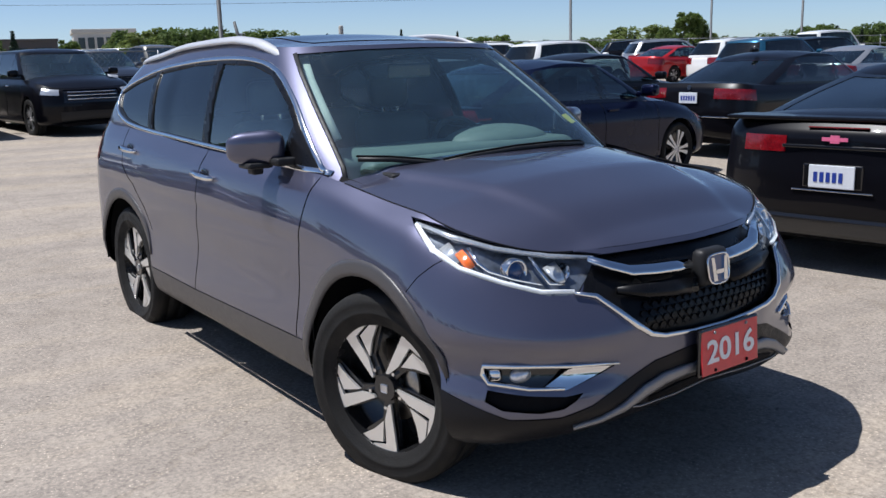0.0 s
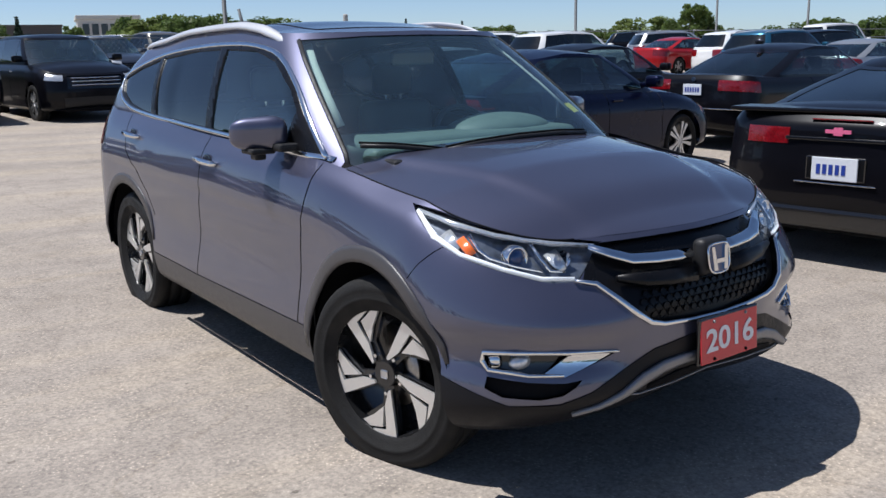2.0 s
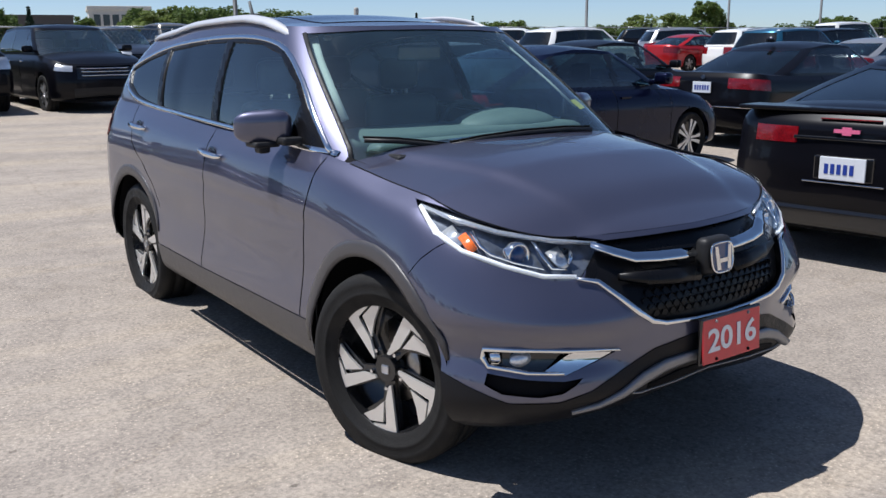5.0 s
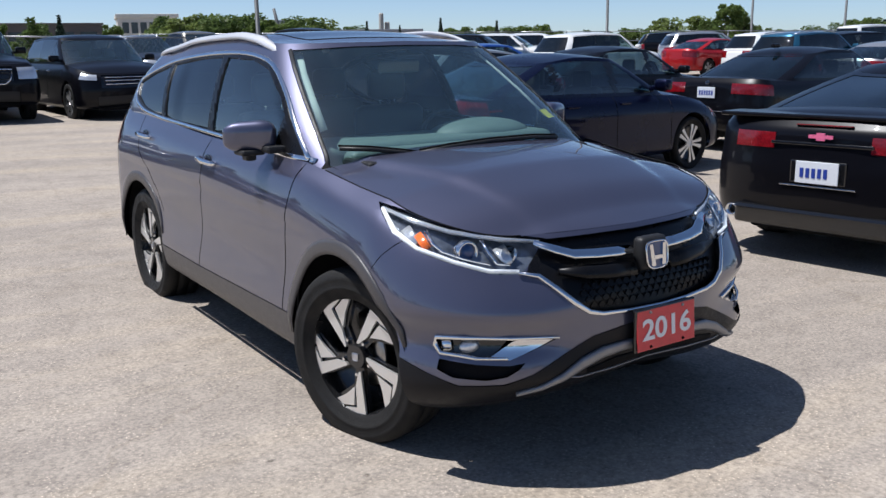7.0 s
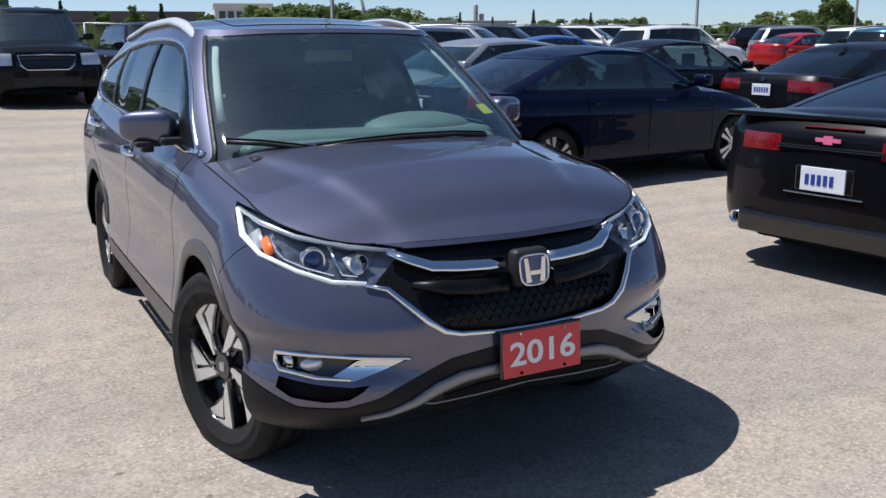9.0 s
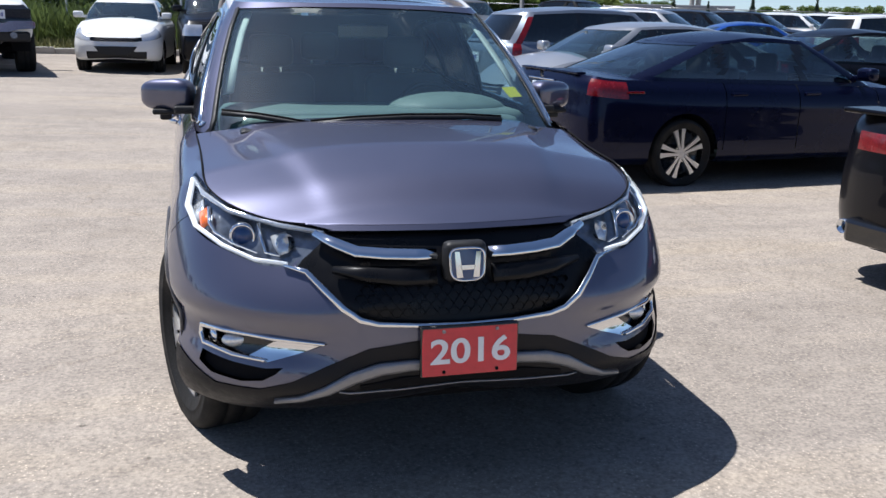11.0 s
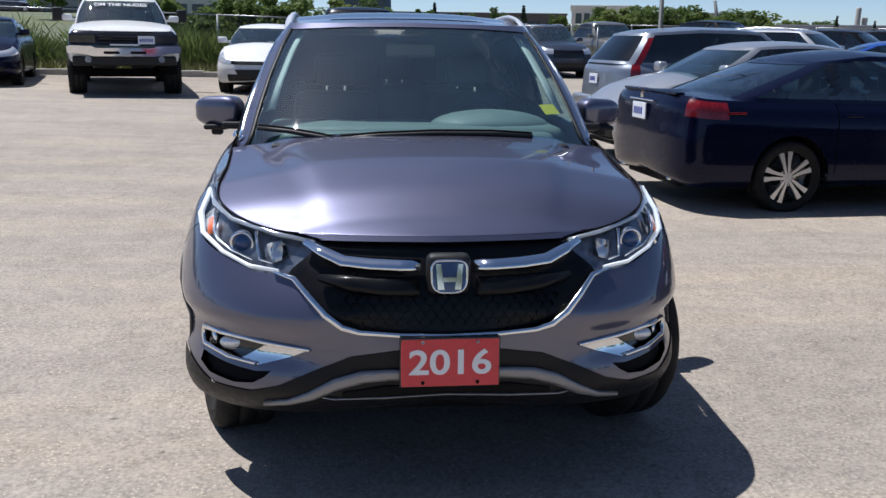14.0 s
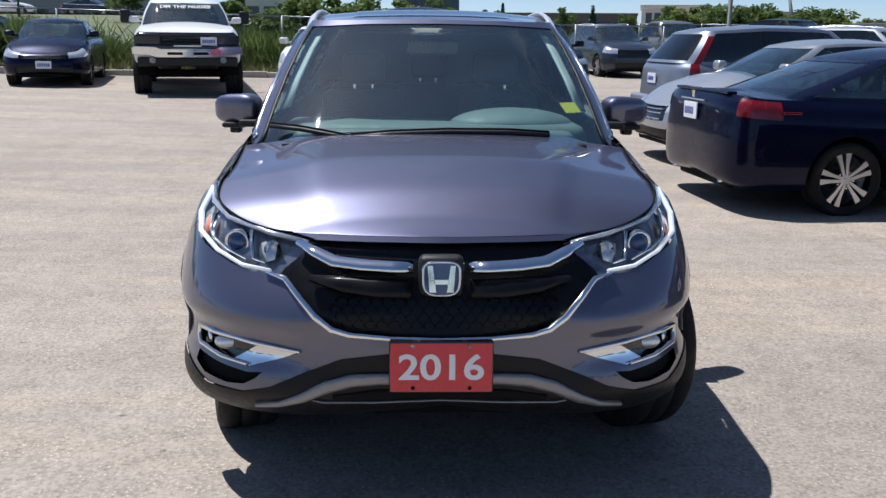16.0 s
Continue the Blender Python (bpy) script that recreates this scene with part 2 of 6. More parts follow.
def ribbon(points, normals, width, thick):
    """A flat strip that follows points on a surface, proud of it by thick."""
    pts = [Vector(p) for p in points]
    verts, faces = [], []
    for i, p in enumerate(pts):
        d = (pts[min(i + 1, len(pts) - 1)] - pts[max(i - 1, 0)]).normalized()
        nn = Vector(normals[i]).normalized()
        s = d.cross(nn).normalized()
        w = width[i] if isinstance(width, (list, tuple)) else width
        for a, b in ((-0.5, -0.3), (-0.5, 0.6), (-0.25, 1.0), (0.25, 1.0), (0.5, 0.6), (0.5, -0.3)):
            verts.append(p + s * w * a + nn * thick * b)
    for i in range(len(pts) - 1):
        for q in range(6):
            w = (q + 1) % 6
            faces.append((i * 6 + q, i * 6 + w, i * 6 + 6 + w, i * 6 + 6 + q))
    faces.append((5, 4, 3, 2, 1, 0))
    k = (len(pts) - 1) * 6
    faces.append(tuple(range(k, k + 6)))
    return verts, faces


def hermite(keys, values, at):
    """Smooth interpolation of rows of values over rising keys (slopes limited at the ends)."""
    keys, values, at = np.asarray(keys, float), np.asarray(values, float), np.asarray(at, float)
    flat = values.reshape(len(keys), -1)
    h = np.diff(keys)[:, None]
    d = np.diff(flat, axis=0) / h
    m = np.zeros_like(flat)
    for i in range(1, len(keys) - 1):
        a, b = d[i - 1], d[i]
        same = a * b > 0
        m[i] = np.where(same, 2 * a * b / np.where(same, a + b, 1), 0)
    m[0], m[-1] = d[0], d[-1]
    i = np.clip(np.searchsorted(keys, at, "right") - 1, 0, len(keys) - 2)
    hh = h[i]
    t = ((at - keys[i])[:, None]) / hh
    r = (2 * t**3 - 3 * t**2 + 1) * flat[i] + (t**3 - 2 * t**2 + t) * hh * m[i] + (-2 * t**3 + 3 * t**2) * flat[i + 1] + (t**3 - t**2) * hh * m[i + 1]
    return r.reshape((len(at),) + values.shape[1:])


def outline(W, yf, A, nf, yr, B, nr, n1, n2, n3):
    """Half a plan outline from the front centre round to the rear centre: points, outward normals, and the parameter 0..1..2..3."""
    th = np.linspace(0, math.pi / 2, 400)
    fx, fy = W * np.sin(th) ** (2 / nf), yf + A * (1 - np.cos(th) ** (2 / nf))
    rx, ry = W * np.sin(th) ** (2 / nr), yr - B * (1 - np.cos(th) ** (2 / nr))

    def even(x, y, n):
        s = np.concatenate(([0], np.cumsum(np.hypot(np.diff(x), np.diff(y)))))
        u = np.linspace(0, s[-1], n + 1)
        return np.interp(u, s, x), np.interp(u, s, y)

    ax, ay = even(fx, fy, n1)
    bx, by = even(rx, ry, n3)
    sy = np.linspace(yf + A, yr - B, n2 + 1)[1:-1]
    x = np.concatenate((ax, np.full(len(sy), W), bx[::-1]))
    y = np.concatenate((ay, sy, by[::-1]))
    t = np.concatenate((np.linspace(0, 1, n1 + 1), 1 + np.arange(1, n2) / n2, np.linspace(2, 3, n3 + 1)))
    tx, ty = np.gradient(x), np.gradient(y)
    tx[0], ty[0], tx[-1], ty[-1] = 1, 0, -1, 0
    ln = np.hypot(tx, ty)
    return np.stack((x, y), 1), np.stack((ty / ln, -tx / ln), 1), t


def loft(points, normals, t, keys, profiles, rows):
    """The half shell: at each outline point a profile of (inset, height), smoothed round the outline and up the profile."""
    prof = hermite(keys, profiles, t)
    k = prof.shape[1]
    fine = hermite(np.arange(k), np.swapaxes(prof, 0, 1), np.linspace(0, k - 1, rows + 1))
    P = np.zeros((len(points), rows + 1, 3))
    for j in range(rows + 1):
        P[:, j, :2] = points - normals * fine[j, :, 0:1]
        P[:, j, 2] = fine[j, :, 1]
    P[0, :, 0] = 0
    P[-1, :, 0] = 0
    P[:, :, 0] = np.maximum(P[:, :, 0], 0)
    return P


def shell_mesh(P, keep, mirror=True, flip=False):
    """Vertices and quads of those cells (i, j) of the grid that keep allows, on one side or both."""
    n, m = P.shape[:2]
    index, verts, faces = {}, [], []

    def vid(i, j, s):
        p = P[i, j]
        key = (i, j, s if p[0] > 1e-6 else 1)
        if key not in index:
            index[key] = len(verts)
            verts.append((p[0] * s, p[1], p[2]))
        return index[key]

    for s in ((1, -1) if mirror else ((-1,) if flip else (1,))):
        for i in range(n - 1):
            for j in range(m - 1):
                if keep(i, j):
                    q = [vid(i, j, s), vid(i + 1, j, s), vid(i + 1, j + 1, s), vid(i, j + 1, s)]
                    q = list(dict.fromkeys(q))
                    if len(q) > 2:
                        faces.append(q if s > 0 else q[::-1])
    return verts, faces


def lid(edge, y0, y1, crown, n=24, m=12, power=2.2, spine=None, bulge=None, start=1.6, ease=(0.25, 0.0)):
    """A hood, deck or roof: spans from side to side between edge(y) -> (half width, height), with a crown."""
    f = np.linspace(0, 1, n + 1)
    ys = y0 + (y1 - y0) * f ** start
    P = np.zeros((n + 1, m + 1, 3))
    for i, y in enumerate(ys):
        xe, ze = edge(y)
        c = crown(y)
        for gap, room in ((y - y0, ease[0]), (y1 - y, ease[1])):
            if room:
                c *= 1 - (1 - min(1.0, gap / room)) ** 2
        w = np.linspace(1, 0, m + 1)
        P[i, :, 0] = xe * w
        P[i, :, 1] = y
        P[i, :, 2] = ze + c * (1 - w ** power)
        if bulge:
            P[i, :, 2] += [bulge(xe * a, y) for a in w]
    return P


def edge_of(E):
    """From a row of shell points, the half width and height of that edge at any y."""
    y, x, z = E[:, 1], E[:, 0], E[:, 2]
    o = np.argsort(y)

    def at(q):
        return float(np.interp(q, y[o], x[o])), float(np.interp(q, y[o], z[o]))
    return at


# ---- cutting panels out of shells ----
X3, Y3, Z3 = Vector((1, 0, 0)), Vector((0, 1, 0)), Vector((0, 0, 1))
SIDE = (Y3, Z3)
FRONT = (X3, Z3)
DIAG = (Vector((math.sqrt(0.5), math.sqrt(0.5), 0)), Z3)


def half_shell(P):
    bm = bmesh.new()
    li, lj = bm.faces.layers.int.new("i"), bm.faces.layers.int.new("j")
    n, m = P.shape[:2]
    V = [[bm.verts.new(P[i, j]) for j in range(m)] for i in range(n)]
    for i in range(n - 1):
        for j in range(m - 1):
            f = bm.faces.new((V[i][j], V[i + 1][j], V[i + 1][j + 1], V[i][j + 1]))
            f[li], f[lj] = i, j
    bmesh.ops.remove_doubles(bm, verts=bm.verts, dist=1e-6)
    return bm


def inside(poly, a, b):
    r = False
    for (x0, y0), (x1, y1) in zip(poly, poly[1:] + poly[:1]):
        if (y0 > b) != (y1 > b) and a < (x1 - x0) * (b - y0) / (y1 - y0) + x0:
            r = not r
    return r


def rounded(points, n=4):
    """A closed outline smoothed through its points."""
    p = np.array(points, float)
    k = len(p)
    out = []
    for i in range(k):
        a, b, c, d = p[i - 1], p[i], p[(i + 1) % k], p[(i + 2) % k]
        for q in range(n):
            t = q / n
            out.append(tuple(0.5 * (2 * b + (c - a) * t + (2 * a - 5 * b + 4 * c - d) * t * t + (3 * b - a - 3 * c + d) * t**3)))
    return out


def stencil(bm, poly, axes, where=lambda c: True, pad=0.03):
    """Cuts the outline poly, seen along axes, into the shell; gives the faces inside it."""
    ea, eb = axes
    way = ea.cross(eb)
    for (a0, b0), (a1, b1) in zip(poly, poly[1:] + poly[:1]):
        lo = (min(a0, a1) - pad, min(b0, b1) - pad)
        hi = (max(a0, a1) + pad, max(b0, b1) + pad)
        e = ea * (a1 - a0) + eb * (b1 - b0)
        if e.length < 1e-6:
            continue
        fs = []
        for f in bm.faces:
            if not where(f.calc_center_median()):
                continue
            aa = [v.co.dot(ea) for v in f.verts]
            bb = [v.co.dot(eb) for v in f.verts]
            if max(aa) > lo[0] and min(aa) < hi[0] and max(bb) > lo[1] and min(bb) < hi[1]:
                fs.append(f)
        if fs:
            geom = list({v for f in fs for v in f.verts}) + list({e2 for f in fs for e2 in f.edges}) + fs
            bmesh.ops.bisect_plane(bm, geom=geom, dist=1e-5, plane_co=ea * a0 + eb * b0, plane_no=e.cross(way))
    r = []
    for f in bm.faces:
        c = f.calc_center_median()
        if where(c) and inside(poly, c.dot(ea), c.dot(eb)):
            r.append(f)
    return r


def take(bm, faces, remove=True):
    index, verts, out = {}, [], []
    for f in faces:
        q = []
        for v in f.verts:
            if v.index not in index or verts[index[v.index]][1] != v:
                pass
            key = id(v)
            if v not in index:
                index[v] = len(verts)
                verts.append(v.co.copy())
            q.append(index[v])
        out.append(q)
    if remove:
        bmesh.ops.delete(bm, geom=faces, context="FACES")
    return verts, out


def shifted(vf, d):
    """The surface moved by d along its own normals (outwards for half shells)."""
    verts, faces = vf
    n = [Vector() for _ in verts]
    for f in faces:
        a, b, c = verts[f[0]], verts[f[1]], verts[f[2]]
        q = (b - a).cross(c - a)
        for k in range(3, len(f)):
            q += (verts[f[k - 1]] - a).cross(verts[f[k]] - a)
        for k in f:
            n[k] += q
    return [v + m.normalized() * d if m.length > 0 else v for v, m in zip(verts, n)], faces


def sided(vf, side):
    """side 1: as it is; -1: the other side of the car; 0: both, joined along the middle."""
    verts, faces = vf
    if side > 0:
        return verts, faces
    back = [Vector((-v[0], v[1], v[2])) for v in verts]
    flip = [list(f)[::-1] for f in faces]
    if side < 0:
        return back, flip
    k = len(verts)
    return list(verts) + back, list(faces) + [[(q if verts[q][0] < 1e-5 else q + k) for q in f] for f in flip]


def panel(name, vf, mat, parent, side=1, label="", shift=0.0, thick=0.0):
    if not vf[1]:
        return None
    if shift:
        vf = shifted(vf, shift)
    v, f = sided(vf, side)
    ob = link_mesh(name, v, f, mat, parent, label)
    if thick:
        s = ob.modifiers.new("thickness", "SOLIDIFY")
        s.thickness, s.offset = thick, -1
    return ob


def on_surface(P, axes, a, b, where=lambda p: True):
    """The point and outward normal of the half shell P that lies at (a, b), seen along axes."""
    ea, eb = np.array(axes[0]), np.array(axes[1])
    Q = P.reshape(-1, 3)
    Q = Q[[where(p) for p in Q]]
    A, B = Q @ ea, Q @ eb
    k = np.argsort((A - a) ** 2 + (B - b) ** 2)[:7]
    way = np.cross(ea, eb)
    D = Q[k] @ way
    M = np.stack((np.ones(len(k)), A[k] - a, B[k] - b), 1)
    c = np.linalg.solve(M.T @ M + np.diag((0, 1e-6, 1e-6)), M.T @ D)
    c[0] = min(max(c[0], D.min() - 0.02), D.max() + 0.02)
    c[1:] = np.clip(c[1:], -4, 4)
    p = ea * a + eb * b + way * c[0]
    n = way - ea * c[1] - eb * c[2]
    if n @ np.array((p[0], p[1] - 2.2, 0.3)) < 0:
        n = -n
    return Vector(p), Vector(n).normalized()


# ---- wheels ----
WHEELS = {}


def wheel_meshes(r, rim, width, style):
    key = (r, rim, width, style)
    if key in WHEELS:
        return WHEELS[key]
    w = width / 2
    tyre = lathe([(rim - 0.012, -w * 0.78), (rim + 0.008, -w * 0.9), (rim + 0.028, -w * 0.955), (rim + 0.031, -w * 0.985), (rim + 0.040, -w * 0.985), (rim + 0.043, -w * 0.97), (r - 0.045, -w), (r - 0.030, -w * 1.0), (r - 0.026, -w * 0.965), (r - 0.018, -w * 0.95), (r - 0.004, -w * 0.8), (r, -w * 0.62),
                  (r, -w * 0.34), (r - 0.008, -w * 0.32), (r - 0.008, -w * 0.26), (r, -w * 0.24), (r, w * 0.24), (r - 0.008, w * 0.26), (r - 0.008, w * 0.32), (r, w * 0.34),
                  (r, w * 0.62), (r - 0.004, w * 0.8), (r - 0.018, w * 0.95), (r - 0.026, w * 0.965), (r - 0.030, w * 1.0), (r - 0.045, w), (rim + 0.043, w * 0.97), (rim + 0.040, w * 0.985), (rim + 0.031, w * 0.985), (rim + 0.028, w * 0.955), (rim + 0.008, w * 0.9), (rim - 0.012, w * 0.78)], 48)
    barrel = lathe([(0.03, w * 0.1), (rim - 0.03, w * 0.05), (rim - 0.02, w * 0.3), (rim - 0.012, w * 0.78)], 40)
    lip = lathe([(rim - 0.007, w * 0.60), (rim - 0.006, w * 0.74), (rim - 0.001, w * 0.80), (rim + 0.003, w * 0.78)], 48)
    spokes = bmesh.new()
    dark = bmesh.new()
    to_side = Matrix(((0, 0, 1, 0), (1, 0, 0, 0), (0, 1, 0, 0), (0, 0, 0, 1)))

    def add(target, poly, o, depth):
        b = slab(poly, depth, Matrix.Translation((o, 0, 0)) @ to_side)
        me = bpy.data.meshes.new("tmp")
        b.to_mesh(me)
        b.free()
        target.from_mesh(me)
        bpy.data.meshes.remove(me)

    def polar(pts, turn):
        return [(q * rim * math.cos(radians(a) + turn), q * rim * math.sin(radians(a) + turn)) for q, a in pts]

    for k in range(5):
        turn = 2 * math.pi * k / 5 + 0.30
        if style == "twin":
            add(spokes, polar([(0.25, 152), (0.60, 141), (0.985, 138), (0.99, 128), (0.99, 117), (0.975, 106), (0.95, 109), (0.865, 126), (0.48, 125), (0.25, 141)][::-1], turn - 0.30), w * 0.66, 0.010)
            add(spokes, polar([(0.51, 121), (0.845, 121), (0.945, 105), (0.935, 96), (0.72, 106.5)][::-1], turn - 0.30), w * 0.64, 0.010)
            add(dark, polar([(0.18, 165), (0.60, 144), (0.985, 139), (0.985, 120), (0.975, 102), (0.945, 93), (0.50, 114), (0.18, 110)][::-1], turn - 0.30), w * 0.44, 0.018)
        elif style == "split":
            for s in (-1, 1):
                add(spokes, polar([(0.18, s * 3), (0.18, s * 34), (0.6, s * 17), (0.97, s * 17), (0.97, s * 5)][::s], turn), w * 0.62, 0.02)
        else:
            add(spokes, polar([(0.18, -26), (0.18, 26), (0.6, 13), (0.95, 16), (0.95, -16), (0.6, -13)], turn), w * 0.5, 0.03)
    hubm = bmesh.new()
    bmesh.ops.create_cone(hubm, cap_ends=True, segments=24, radius1=rim * 0.22, radius2=rim * 0.19, depth=0.03, matrix=Matrix.Translation((w * 0.60, 0, 0)) @ Matrix.Rotation(math.pi / 2, 4, "Y"))
    nuts = []
    for k in range(5):
        a = 2 * math.pi * k / 5 + 0.95
        nuts.append(bmesh.new())
        bmesh.ops.create_cone(nuts[k], cap_ends=True, segments=10, radius1=0.009, radius2=0.007, depth=0.03,
                              matrix=Matrix.Translation((w * 0.60, rim * 0.30 * math.cos(a), rim * 0.30 * math.sin(a))) @ Matrix.Rotation(math.pi / 2, 4, "Y"))
    cap = bmesh.new()
    box(cap, (w * 0.60 + 0.014, -0.017, -0.016), (w * 0.60 + 0.018, 0.017, 0.016), 0.005)

    def to_mesh(name, data, mat, smooth=True):
        me = bpy.data.meshes.new(name)
        if isinstance(data, tuple):
            me.from_pydata([tuple(v) for v in data[0]], [], [tuple(f) for f in data[1]])
        else:
            data.to_mesh(me)
            data.free()
        me.materials.append(mat)
        me.polygons.foreach_set("use_smooth", [smooth] * len(me.polygons))
        return me

    bright = ALLOY if style == "twin" else SATIN
    WHEELS[key] = [("tyre", to_mesh("tyre", tyre, RUBBER)), ("rim", to_mesh("rim", barrel, ALLOY_DARK)), ("rim_lip", to_mesh("rim_lip", lip, bright)),
                   ("spokes", to_mesh("spokes", spokes, bright, False)), ("hub", to_mesh("hub", hubm, ALLOY_DARK if style == "twin" else SATIN, False)),
                   ("centre_cap", to_mesh("centre_cap", cap, SATIN, False))]
    WHEELS[key] += [("wheel_nut", to_mesh("wheel_nut", b, CHROME, False)) for b in nuts]
    if style == "twin":
        WHEELS[key].append(("spoke_backing", to_mesh("spoke_backing", dark, ALLOY_DARK, False)))
    else:
        dark.free()
    return WHEELS[key]


def wheel(parent, x, y, r, rim, width, style, side, turn=0.0, steer=0.0, z=None):
    """One wheel with its outer face at x on the given side of the car."""
    w = bpy.data.objects.new("wheel", None)
    scene.collection.objects.link(w)
    w.empty_display_size = 0.1
    w.parent = parent
    w.matrix_local = pose(side * (x - width / 2), y, r - 0.012 if z is None else z, 0, 0, steer + (0 if side > 0 else 180)) @ pose(0, 0, 0, turn)
    for name, me in wheel_meshes(r, rim, width, style):
        ob = new(name, me)
        ob.parent = w
    return w


# ---- parked cars ----
def body_loft(pts, nrm, prof, rows):
    k = prof.shape[1]
    fine = hermite(np.arange(k), np.swapaxes(prof, 0, 1), np.linspace(0, k - 1, rows + 1))
    P = np.zeros((len(pts), rows + 1, 3))
    for j in range(rows + 1):
        P[:, j, :2] = pts - nrm * fine[j, :, 0:1]
        P[:, j, 2] = fine[j, :, 1]
    P[0, :, 0] = P[-1, :, 0] = 0
    P[:, :, 0] = np.maximum(P[:, :, 0], 0)
    return P


def cabin_loft(base, zb, top, zt, rows, bulge):
    n = len(base)
    P = np.zeros((n, rows + 1, 3))
    v = np.linspace(0, 1, rows + 1)
    mid = base - base.mean(0)
    for i in range(n):
        out = np.array((1.0, 0.0)) * min(base[i, 0] / max(base[:, 0].max(), 1e-6), 1)
        for j in range(rows + 1):
            P[i, j, :2] = base[i] * (1 - v[j]) + top[i] * v[j] + out * bulge * 4 * v[j] * (1 - v[j])
            P[i, j, 2] = zb[i] * (1 - v[j]) + zt[i] * v[j] + bulge * 0.6 * 4 * v[j] * (1 - v[j]) * (1 - min(base[i, 0] / base[:, 0].max(), 1))
    P[0, :, 0] = P[-1, :, 0] = 0
    return P


def arch(yc, r, R, z0=0.05):
    """The outline of a wheel opening."""
    a = [radians(q) for q in range(-20, 201, 13)]
    return [(yc - R * math.cos(q), r + R * math.sin(q)) for q in a] + [(yc + R * 0.97, z0), (yc - R * 0.97, z0)]




def number_plate(parent, m, white=True, bars=6):
    """A small plate with plain bars for its characters; m stands at its middle, facing -Y."""
    bm = box(bmesh.new(), (-0.152, -0.006, -0.076), (0.152, 0.006, 0.076), 0.004)
    bm.transform(m)
    p = part("number_plate", bm, PLATE_WHITE, parent, "white number plate with blue bars")
    for k in range(bars):
        x = -0.105 + 0.042 * k
        b = box(bmesh.new(), (x - 0.013, -0.009, -0.036), (x + 0.013, -0.006, 0.030))
        b.transform(m)
        part("plate_bar", b, PLATE_BLUE, p)
    return p


def car(label, m, paint_mat, kind="sedan", L=4.7, W=1.83, H=1.45, sill=0.22, zf=0.68, zc=0.92, zb=1.0, zt=1.05, cowl=1.25, wtop=2.0, rtop=3.35, rbase=4.15,
        A=0.55, nf=2.5, B=0.45, nr=2.7, r=0.33, rim=0.22, axle=0.92, base=2.75, style="split", tint=None, trim=None, rails=False, chrome=False, grille_mat=None,
        plate_front=False, plate_rear=False, grille_z=(0.55, 0.86), grille_x=0.62, group="cars on the lot", name="parked_car", taper=0.78, lower=None, tail=(0.62, 0.92), tail_t=(2.0, 2.6), head=(0.72, 0.96), lamp_mat=None, tall_tail=False, head_t=(0.42, 0.93), tyre=0.22):
    """A parked car, its nose at the origin and pointing to -Y: body shell, hood, cabin, glass, lamps, wheels."""
    top = thing(name, label, "car" if kind in ("sedan", "hatch", "coupe") else ("pickup truck" if kind == "pickup" else "car"), m, group)
    half = W / 2
    pts, nrm, t = outline(half, 0, A, nf, L, B, nr, 16, 34, 14)
    y = pts[:, 1]
    ztop = hermite([0, cowl, (cowl + L) / 2, L - 0.5, L], np.array([zf, zc, (zc + zb) / 2 + 0.01, zb, zt])[:, None], y)[:, 0]
    fr = np.array([0, 0.07, 0.28, 0.48, 0.68, 0.88, 1.0])
    ins_front = np.array([0.09, 0.03, 0.0, 0.0, 0.02, 0.07, 0.17])
    ins_side = np.array([0.08, 0.02, 0.0, 0.005, 0.0, 0.03, 0.10])
    ins_rear = np.array([0.10, 0.03, 0.0, 0.0, 0.015, 0.03, 0.09])
    ins = hermite([0, 0.9, 1.1, 1.9, 2.2, 3.0], np.stack((ins_front, ins_front, ins_side, ins_side, ins_rear, ins_rear)), t)
    low = sill + 0.06 * np.clip(1 - t, 0, 1) + 0.08 * np.clip(t - 2, 0, 1)
    prof = np.zeros((len(t), 7, 2))
    prof[:, :, 0] = ins
    prof[:, :, 1] = low[:, None] + fr[None, :] * (ztop - low)[:, None]
    rows = 24
    P = body_loft(pts, nrm, prof, rows)
    bm = half_shell(P)
    li, lj = bm.faces.layers.int["i"], bm.faces.layers.int["j"]
    side_only = lambda c: c.x > half * 0.6
    for yc in (axle, axle + base):
        bmesh.ops.delete(bm, geom=stencil(bm, arch(yc, r - 0.012, r + 0.055), SIDE, side_only), context="FACES")
    li, lj = bm.faces.layers.int["i"], bm.faces.layers.int["j"]

    def cells(t0, t1, f0, f1, extra=lambda c: True):
        return [f for f in bm.faces if t0 <= t[f[li]] < t1 and f0 <= (f[lj] + 0.5) / rows < f1 and extra(f.calc_center_median())]

    lamps = take(bm, cells(*head_t, *head))
    tails = take(bm, cells(*tail_t, *tail))
    grille = take(bm, cells(0.0, 0.40, *grille_z))
    lower_faces = take(bm, cells(0.0, 0.5, 0.12, 0.36))
    clad = take(bm, cells(0.0, 3.1, 0.0, 0.14 if lower is None else lower)) if trim or lower else ([], [])
    for s in (1, -1):
        panel("headlight", lamps, lamp_mat or LAMP_CLEAR, top, s, "clear headlight", 0.004)
        panel("tail_light", tails, LAMP_RED, top, s, "red tail light", 0.004)
    panel("grille", grille, grille_mat or GLOSS_BLACK, top, 0, "", -0.02)
    panel("lower_intake", lower_faces, PLASTIC, top, 0, "", -0.02)
    panel("sill_trim", clad, trim or PLASTIC, top, 0)
    # door shut lines
    doors = [cowl + 0.08, cowl + 1.08] + ([cowl + 1.95] if kind not in ("coupe", "pickup2") else [])
